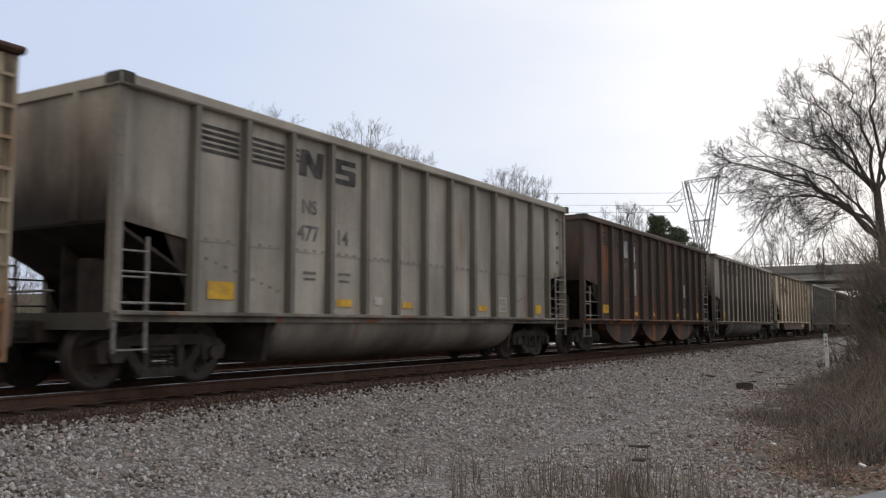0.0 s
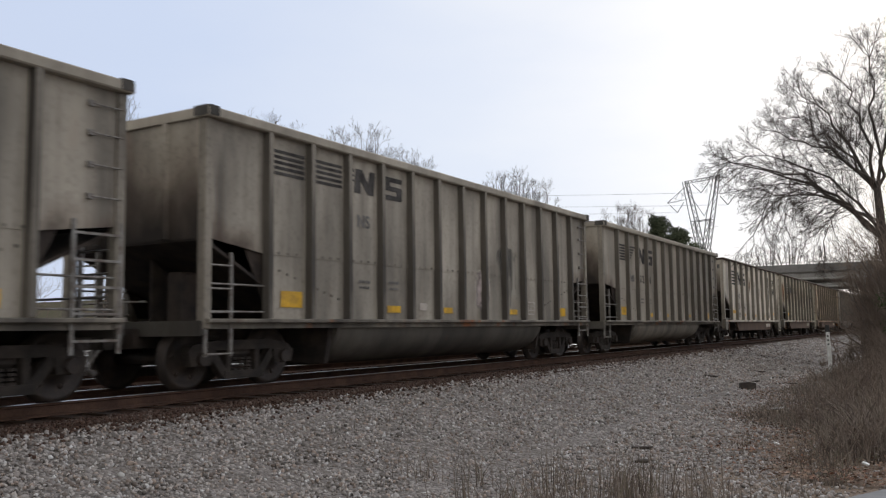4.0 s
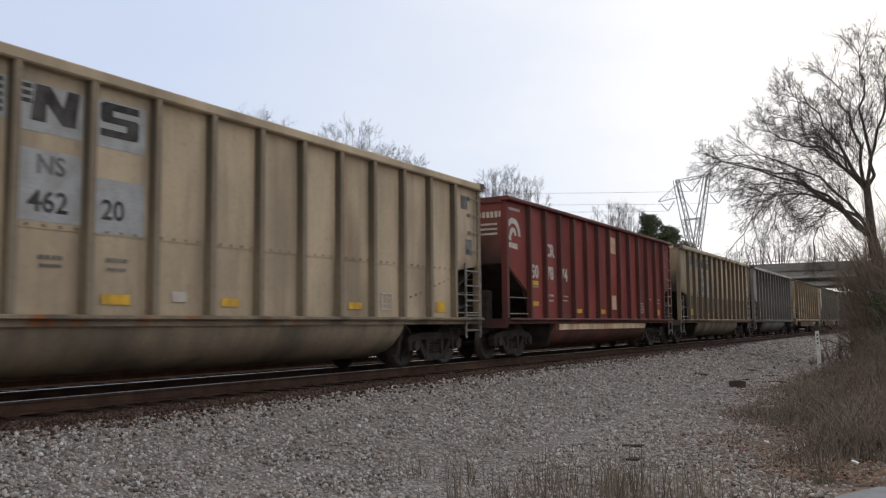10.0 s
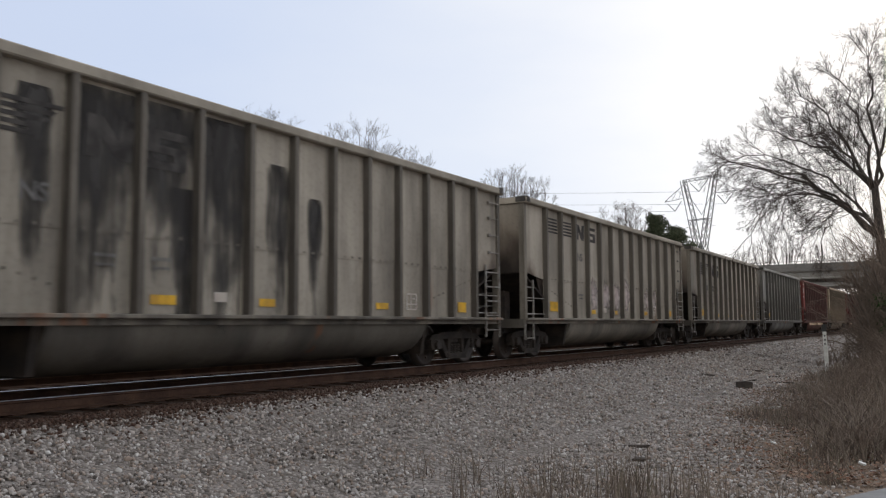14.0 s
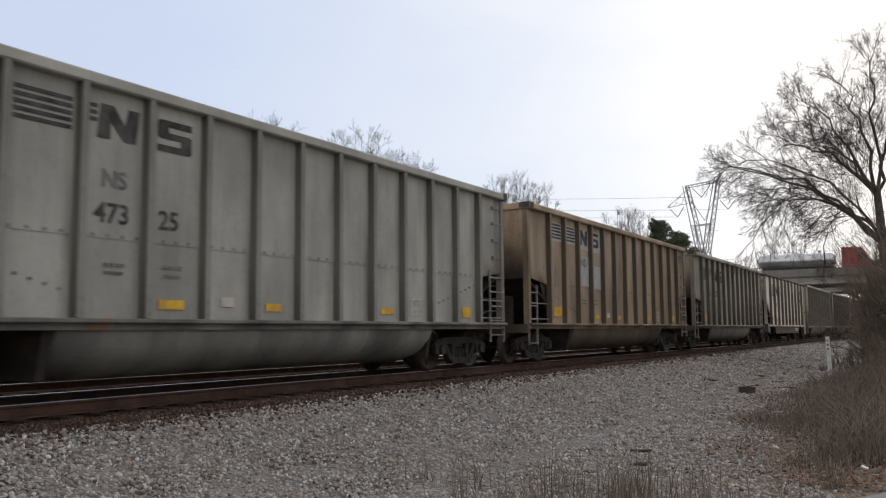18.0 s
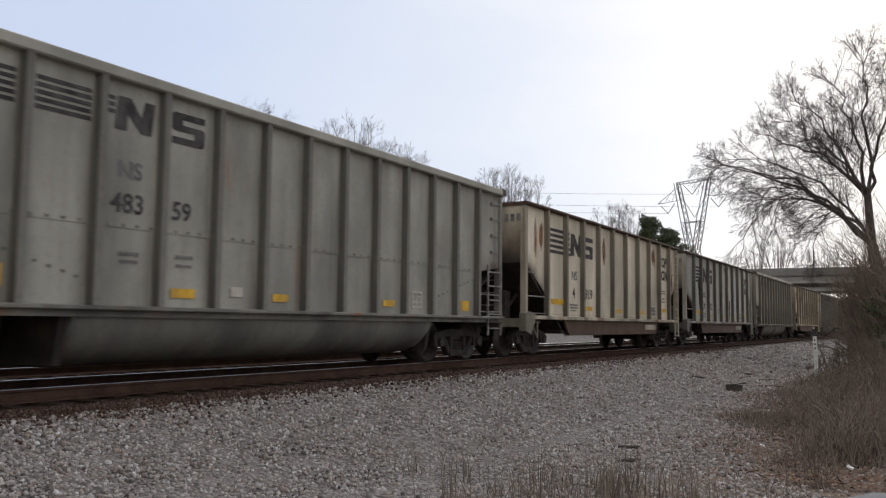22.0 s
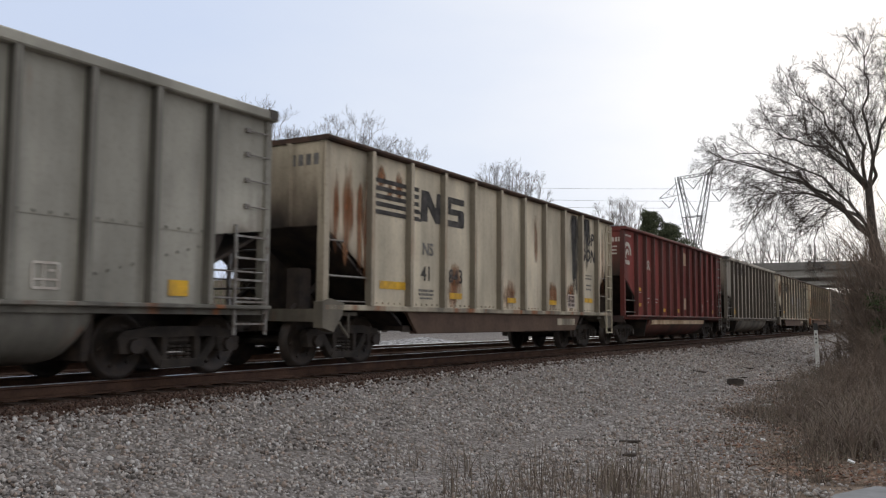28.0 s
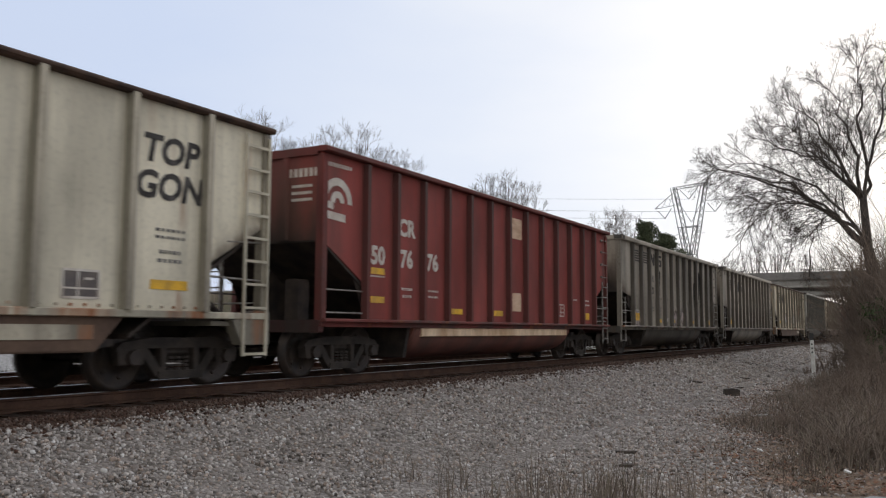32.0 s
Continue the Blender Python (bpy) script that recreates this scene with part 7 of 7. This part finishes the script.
def gravel():
    rng = np.random.default_rng(3)
    ico = bmesh.new()
    bmesh.ops.create_icosphere(ico, subdivisions=1, radius=1.0)
    base = np.array([v.co[:] for v in ico.verts])
    faces = [[v.index for v in f.verts] for f in ico.faces]
    ico.free()
    base *= rng.uniform(0.6, 1.25, (len(base), 1))
    n = 100000
    y = 3.2 + 66 * rng.random(n) ** 2.15
    x = 2.05 + (rng.random(n) ** 0.9) * 8.1
    # bare soil under the brush carries few stones
    soil = x > 0.35 + 0.35 * np.sin(y * 0.9) + np.interp(y, [9, 11, 14, 17.5, 25, 32, 45], [9.3, 8.7, 7.7, 6.9, 6.5, 6.9, 7.0])
    keep = ~soil | (rng.random(n) < 0.2)
    x, y = x[keep], y[keep]
    n = len(x)
    z = np.array([rough_ground(a, b) for a, b in zip(x, y)])
    size = rng.uniform(0.011, 0.027, n) * (1 + 0.018 * y)
    size[rng.random(n) < 0.02] *= 1.7
    q = rng.normal(size=(n, 4))
    q /= np.linalg.norm(q, axis=1)[:, None]
    a, b, c, d = q.T
    rot = np.stack([np.stack([1 - 2 * (c * c + d * d), 2 * (b * c - a * d), 2 * (b * d + a * c)], -1), np.stack([2 * (b * c + a * d), 1 - 2 * (b * b + d * d), 2 * (c * d - a * b)], -1), np.stack([2 * (b * d - a * c), 2 * (c * d + a * b), 1 - 2 * (b * b + c * c)], -1)], 1)
    sc = size[:, None] * rng.uniform(0.6, 1.3, (n, 3))
    places = np.concatenate([rot * sc[:, :, None], np.stack([x, y, z + size * 0.25], -1)[:, None, :]], 1)
    octa = np.array([(1, 0, 0), (-1, 0, 0), (0, 1, 0), (0, -1, 0), (0, 0, 1), (0, 0, -1)]) * rng.uniform(0.85, 1.3, (6, 1))
    eight = [(0, 2, 4), (2, 1, 4), (1, 3, 4), (3, 0, 4), (2, 0, 5), (1, 2, 5), (3, 1, 5), (0, 3, 5)]
    far = y > 11.5
    tagged(new("far_gravel", scatter_mesh("far_gravel", octa, eight, places[far], M["stone"])), "grey crushed stone farther along the line", "gravel", kind="stuff")
    ob = new("gravel", scatter_mesh("gravel", base, faces, places[~far], M["stone"]))
    tagged(ob, "loose grey crushed-stone ballast", "gravel", kind="stuff")
    n = 15000
    y = 2.0 + 42 * rng.random(n) ** 1.5
    x = 1.32 + np.abs(rng.normal(0, 0.55, n))
    keep = x < 3.0
    x, y = x[keep], y[keep]
    n = len(x)
    z = np.array([rough_ground(a, b) for a, b in zip(x, y)])
    size = rng.uniform(0.012, 0.03, n) * (1 + 0.016 * y)
    rot = rot[rng.integers(0, len(rot), n)]
    places = np.concatenate([rot * (size[:, None] * rng.uniform(0.6, 1.3, (n, 3)))[:, :, None], np.stack([x, y, z + size * 0.25], -1)[:, None, :]], 1)
    tagged(new("rusty_gravel", scatter_mesh("rusty_gravel", octa, eight, places, M["rusty_stone"])), "rust-stained brown ballast along the rail", "gravel", kind="stuff")


gravel()


def blades(name, label, spots, mat, seed, bend=0.35, width=0.006, category="dry grass"):
    """Dry stalks as bent thin strips; spots: (x, y, height)."""
    rng = np.random.default_rng(seed)
    s_v, s_f = [], []
    for x, y, h in spots:
        z = rough_ground(x, y) - 0.02
        a = rng.uniform(0, 2 * np.pi)
        lean = rng.normal(0, bend) * h
        dx, dy = np.cos(a) * lean, np.sin(a) * lean
        wx, wy = width * (0.7 + 0.6 * rng.random()), 0.35 * width
        n = len(s_v)
        for u in (0, 0.35, 0.7, 1.0):
            k = 1 - 0.75 * u
            cx, cy, cz = x + dx * u * u, y + dy * u * u, z + h * u * (1 - 0.15 * abs(lean) / max(h, .1) * u)
            s_v += [(cx - wx * k, cy - wy * k, cz), (cx + wx * k, cy + wy * k, cz)]
        s_f += [(n + 2 * i, n + 2 * i + 1, n + 2 * i + 3, n + 2 * i + 2) for i in range(3)]
    return tagged(new(name, mesh_from(name, s_v, s_f, mat)), label, category, kind="stuff")


def brush_edge(y):
    return float(np.interp(y, [9, 11, 14, 17.5, 25, 32, 45], [9.3, 8.7, 7.7, 6.9, 6.4, 6.9, 7.1])) + 0.25 * math.sin(y * 1.3)


def brush():
    rng = np.random.default_rng(8)
    pts = []
    # thin tufts in front of the camera, in clumps
    for c in range(52):
        cx, cy = rng.normal(7.7, 0.8), rng.normal(8.6, 0.7)
        for _ in range(15):
            pts.append((cx + rng.normal(0, 0.13), cy + rng.normal(0, 0.13), abs(rng.normal(0.24, 0.15)) + 0.05))
    for _ in range(500):
        pts.append((rng.uniform(3.2, 7.4), rng.uniform(5.5, 18), abs(rng.normal(0.05, 0.04)) + 0.02))
    blades("dry_grass", "sparse dry brown grass stalks in the gravel", [p for p in pts if p[0] > 3], M["dry_grass"], 1, 0.35, 0.0045)
    pts = []
    for _ in range(23000):
        y = 10.6 + 34 * rng.random() ** 1.5
        edge = brush_edge(y)
        x = edge + abs(rng.normal(0, 2.1))
        deep = min(1.0, max(0.0, (x - edge - 0.1) / 2.0))
        if y < 12.5 and x > 9.5:
            continue
        pts.append((x, y, (0.12 + 0.56 * deep ** 1.2) * rng.uniform(0.25, 1.5) * (0.6 + 0.8 * noise.noise((x * 0.9, y * 0.5, 3))) * (1.0 + 0.010 * (y - 12))))
    blades("dry_weeds", "thick brown dead weeds at the edge of the gravel", pts, M["dry_grass"], 2, 0.8, 0.0055, "dry weeds")


brush()


def leaves():
    rng = np.random.default_rng(5)
    n = 6500
    y = 10.8 + 20 * rng.random(n) ** 1.5
    x = np.array([brush_edge(q) for q in y]) + rng.normal(0.8, 0.85, n)
    z = np.array([rough_ground(a, b) for a, b in zip(x, y)])
    base = [(-0.5, 0, 0), (-0.1, 0.32, 0.12), (0.5, 0, 0.02), (-0.1, -0.32, 0.12)]
    ang = rng.uniform(0, 6.28, n)
    tilt = rng.normal(0, 0.4, n)
    s = rng.uniform(0.03, 0.075, n)
    ca, sa, ct, st = np.cos(ang), np.sin(ang), np.cos(tilt), np.sin(tilt)
    rot = np.stack([np.stack([ca, sa, 0 * ca], -1), np.stack([-sa * ct, ca * ct, st], -1), np.stack([sa * st, -ca * st, ct], -1)], 1)
    places = np.concatenate([rot * s[:, None, None], np.stack([x, y, z + 0.02 + 0.05 * rng.random(n)], -1)[:, None, :]], 1)
    tagged(new("dead_leaves", scatter_mesh("dead_leaves", base, [(0, 1, 2, 3)], places, M["dead_leaf"])), "fallen red-brown dead leaves", "leaf litter", kind="stuff")


leaves()


def thicket(x, y, h, spread, seed, stems=9, label="tangled leafless shrub beside the gravel", level=3):
    z = rough_ground(x, y)
    t = thing("bare_shrub", label, "shrub", "leafless shrubs", at=pose(x, y, z - 0.1))
    w = Wood(seed, 0.02)
    rng = w.rng
    for i in range(stems):
        a = rng.uniform(0, 6.28)
        d = Vector((math.cos(a) * rng.uniform(0.05, 0.45), math.sin(a) * rng.uniform(0.05, 0.45), 1.0))
        w.grow((rng.gauss(0, spread * 0.22), rng.gauss(0, spread * 0.22), 0), d, h * rng.uniform(0.4, 0.7), 0.012 + 0.005 * h, level, 0.06, 0.6, 4, 0.18, 0.55)
    w.finish(t, M["brush_stem"], M["brush_twig"])


for i, (x, y, h, sp, st) in enumerate(((10.0, 19.0, 1.4, 1.0, 8), (10.6, 22.0, 2.0, 1.3, 9), (9.6, 24.5, 1.5, 1.2, 8), (9.3, 28.0, 2.2, 1.3, 9), (10.6, 28.0, 3.2, 1.4, 9), (8.9, 33.0, 3.4, 1.3, 10), (9.9, 35.5, 4.6, 1.6, 10), (8.8, 39.0, 3.6, 1.4, 10),
                                        (8.6, 46.0, 4.0, 1.6, 11), (9.8, 43.0, 5.0, 1.8, 11), (8.4, 55.0, 4.6, 2.0, 12), (9.0, 62.0, 5.6, 2.2, 12), (8.0, 72.0, 5.4, 2.4, 12), (8.6, 84.0, 6.4, 2.6, 12), (11.5, 33.0, 4.6, 2.0, 9), (6.3, 36.5, 0.5, 1.3, 5), (6.7, 38.5, 0.7, 1.3, 5))):
    thicket(x, y, h, sp, 200 + i, int(st * 1.4))


for i, (x, y, h) in enumerate(((8.1, 27.5, 0.8), (8.5, 30.0, 1.1), (8.5, 25.0, 0.9), (8.8, 21.5, 1.1), (8.4, 20.0, 0.6), (9.2, 17.5, 0.9), (8.6, 16.0, 0.6), (9.6, 15.0, 0.8), (10.2, 16.5, 1.1), (8.0, 33.5, 1.6), (8.2, 36.0, 2.4), (7.8, 40.0, 2.2), (7.6, 48.0, 2.6), (9.4, 13.6, 0.5), (10.0, 13.0, 0.7))):
    thicket(x, y, h, 1.1 + 0.3 * h, 400 + i, 12, "low tangle of dead brush beside the gravel")


for i, (x, y, h) in enumerate(((8.5, 36.5, 5.0), (9.2, 34.0, 5.6), (8.2, 41.0, 4.6), (9.0, 39.0, 6.4), (8.4, 46.5, 5.6), (9.9, 31.0, 5.2), (9.4, 44.0, 7.0), (8.6, 34.6, 6.0), (9.7, 33.4, 7.0), (8.9, 33.2, 6.0), (9.6, 31.6, 6.8))):
    thicket(x, y, h, 1.5, 500 + i, 9, "tall tangle of leafless vines and saplings")


for i, (x, y, h) in enumerate(((-30, 22, 5.0), (-33, 28, 6.5), (-29, 33, 4.5), (-36, 38, 7.0), (-31, 44, 5.5), (-38, 52, 7.5), (-33, 60, 6.0), (-40, 70, 7.0), (-34, 82, 6.5))):
    thicket(x, y, h, 2.2, 300 + i, 8, "leafless saplings beyond the far road")


def green_shrub():
    t = thing("evergreen_shrub", "dark green leafy evergreen shrub in the brush", "shrub", at=pose(9.35, 31.5, ground_z(9, 31)))
    rng = random.Random(9)
    stems, leaves_ = Shape(), Shape()
    for i in range(16):
        a = rng.uniform(0, 6.28)
        tip = Vector((math.cos(a) * rng.uniform(0.2, 1.1), math.sin(a) * rng.uniform(0.2, 1.1), rng.uniform(0.8, 2.6)))
        stems.tube((0, 0, 0), tip, 0.03, 0.01, 5)
        leaf_cloud(leaves_, rng, tip, 0.42, 110, 0.055, 0.9)
        leaf_cloud(leaves_, rng, tip * 0.65, 0.4, 60, 0.055, 0.9)
    part("stems", stems, M["bark"], t)
    tagged(part("foliage", leaves_, M["evergreen"], t), kind="stuff")


green_shrub()


def small_things():
    # marker post: white with a black cap
    x, y = 7.02, 32.2
    p = thing("marker_post", "white marker post with a black top", "post", at=pose(x, y, rough_ground(x, y) - 0.05, 0, -1.5, 0))
    shaft = part("shaft", Shape().box(-0.06, 0.06, -0.03, 0.03, 0.0, 1.46, 0.012), M["white_paint"], p)
    part("cap", Shape().box(-0.064, 0.064, -0.035, 0.035, 1.46, 1.70, 0.012), M["black_paint"], p, "black painted top")
    part("lettering", bars([(0, 1.04, 0.05, 0.06), (0, 1.18, 0.05, 0.06), (0, 1.32, 0.05, 0.06)], 0).mesh("lettering", M["black_paint"]), None, shaft, at=pose(0, -0.034, 0, 0, 0, -90))
    # cut wood block
    x, y = 5.75, 24.6
    b = thing("wood_block", "short dark block of old railway tie", "wood block", at=pose(x, y, rough_ground(x, y), 0, 0, 22))
    part("block", Shape().prism([(-0.21, 0.0), (0.19, -0.02), (0.21, 0.20), (0.07, 0.23), (-0.19, 0.21)], "y", -0.11, 0.12), M["dead_wood"], b)
    # pale slat
    x, y = 7.60, 17.8
    s = thing("broken_slat", "pale broken board lying in dead grass", "board", at=pose(x, y, rough_ground(x, y) + 0.16, 3, 8, 118))
    part("board", Shape().prism([(-0.36, -0.04), (0.34, -0.05), (0.38, 0.03), (-0.33, 0.05)], "z", 0, 0.025), M["white_paint"], s)
    rng = random.Random(6)
    for i, (x, y, w, d) in enumerate(((4.4, 26.0, 0.5, 0.1), (5.4, 27.2, 0.4, 0.09), (4.9, 30.5, 0.6, 0.1), (5.9, 29.0, 0.5, 0.08), (6.4, 26.5, 0.7, 0.08), (6.5, 12.7, 0.42, 0.09), (7.0, 11.3, 0.2, 0.12))):
        t = thing("wood_scrap", "small dark splinter of wood on the gravel", "wood scrap", "wood scraps", at=pose(x, y, rough_ground(x, y) + 0.03, rng.uniform(-4, 4), rng.uniform(-6, 6), rng.uniform(-20, 20)))
        part("piece", Shape().prism([(-w / 2, -d / 2), (w * 0.4, -d * 0.6), (w / 2, d * 0.2), (-w * 0.3, d / 2)], "z", -0.03, 0.012), M["dead_wood"], t)
    for i, (x, y) in enumerate(((9.6, 12.1), (8.35, 13.3))):
        t = thing("paper_scrap", "small crumpled white paper scrap", "litter", "litter", at=pose(x, y, rough_ground(x, y) + 0.08, 12, 20, 40 * i))
        part("sheet", Shape().prism([(-0.04, -0.025), (0.04, -0.03), (0.05, 0.02), (0.0, 0.035), (-0.035, 0.025)], "z", 0, 0.02), M["white_paint"], t)


small_things()


def far_yard():
    """What shows under the cars: gravel heaps, a parked pickup and a pale box beyond the second track."""
    rng = random.Random(12)
    for i, (x, y, r, h) in enumerate(((-17.5, 27.5, 3.4, 0.34), (-15.0, 33.0, 3.2, 0.40), (-13.0, 39.0, 3.6, 0.42))):
        verts, faces, n = [(0, 0, h)], [], 18
        for ring in (0.4, 0.75, 1.0):
            for k in range(n):
                a = 2 * math.pi * k / n
                q = 1 + rng.uniform(-0.12, 0.12)
                verts.append((r * ring * q * math.cos(a), r * ring * q * math.sin(a), h * (1 - ring) * rng.uniform(0.8, 1.1) - (0.12 if ring == 1 else 0)))
        faces += [(0, 1 + k, 1 + (k + 1) % n) for k in range(n)]
        for j in range(2):
            faces += [(1 + j * n + k, 1 + (j + 1) * n + k, 1 + (j + 1) * n + (k + 1) % n, 1 + j * n + (k + 1) % n) for k in range(n)]
        ob = new("gravel_heap", mesh_from("gravel_heap", verts, faces, M["heap_stone"], True))
        ob.matrix_basis = pose(x, y, ground_z(x, y))
        tagged(ob, "low heap of pale crushed stone", "gravel heap", "gravel heaps")
    p = thing("pickup_truck", "dark grey pickup truck parked beyond the tracks", "pickup truck", at=pose(-24.0, 40.0, -0.52, 0, 0, 60))
    part("body", Shape().prism([(-2.6, 0.45), (2.6, 0.45), (2.7, 0.95), (1.5, 1.05), (0.9, 1.75), (-0.6, 1.78), (-0.9, 1.05), (-2.65, 1.0)], "y", -0.95, 0.95), M["black_steel"], p)
    part("side_window", Shape().prism([(-0.5, 1.1), (1.25, 1.1), (0.8, 1.65), (-0.45, 1.66)], "y", -0.96, 0.96), M["glass_dark"], p)
    for x in (-1.7, 1.7):
        for y in (-0.85, 0.85):
            part("wheel", TYRE, None, p, at=pose(x, y, 0.40, 0, 0, 90) @ Matrix.Scale(0.8, 4))
    b = thing("utility_box", "pale grey metal utility box on the ground", "utility box", at=pose(-21.0, 45.0, -0.54, 0, 0, 30))
    part("cabinet", Shape().box(-1.0, 1.0, -0.5, 0.5, 0, 0.72, 0.03), M["concrete"], b)
    part("lid", Shape().box(-1.05, 1.05, -0.55, 0.55, 0.722, 0.80, 0.02), M["concrete"], b)


far_yard()


# ---- what moves ----
# how far the train has gone, second by second
RUN = [(0, 0.00), (1, 20.87), (2, 41.59), (3, 62.24), (6, 124.86), (7, 145.70), (8, 166.41), (9, 186.92), (10, 207.25), (11, 227.84), (12, 248.03), (13, 268.89), (14, 289.41), (17, 350.97), (18, 371.03), (19, 391.27), (20, 411.86), (21, 432.42), (22, 452.89), (23, 473.28), (24, 493.79), (25, 514.19), (28, 574.93), (29, 595.75), (30, 615.79), (31, 636.30), (32, 656.50)]


def travelled(t):
    return float(np.interp(t, [a for a, _ in RUN], [b for _, b in RUN]))


def motions():
    for i, car in enumerate(TRAIN):
        y = FIRST - PITCH * (i - LEAD)
        walk(car, [(t, pose(0, y + d, 0)) for t, d in RUN])
    # wheelsets roll without slipping; those at the same end of a truck share one action
    sets = [o for car in TRAIN for o in car.children_recursive if o.name.startswith("wheelset")]
    for y in (-0.89, 0.89):
        same = [o for o in sets if abs(o.matrix_basis.translation.y - y) < 0.1]
        walk(same[0], [(k / FPS, pose(0, y, 0.457, -math.degrees(travelled(k / FPS) / 0.457))) for k in range(0, 32 * FPS + 1)])
        first = same[0].animation_data
        for o in same[1:]:
            o.rotation_mode = "QUATERNION"
            keys = o.animation_data_create()
            keys.action, keys.action_slot = first.action, first.action_slot
    for vehicle, _, speed, t0, x0, lane in VEHICLES:
        walk(vehicle, [(t, pose(x0 + speed * (t - t0), lane, DECK)) for t in (0, 8, 16, 24, 32)])


motions()
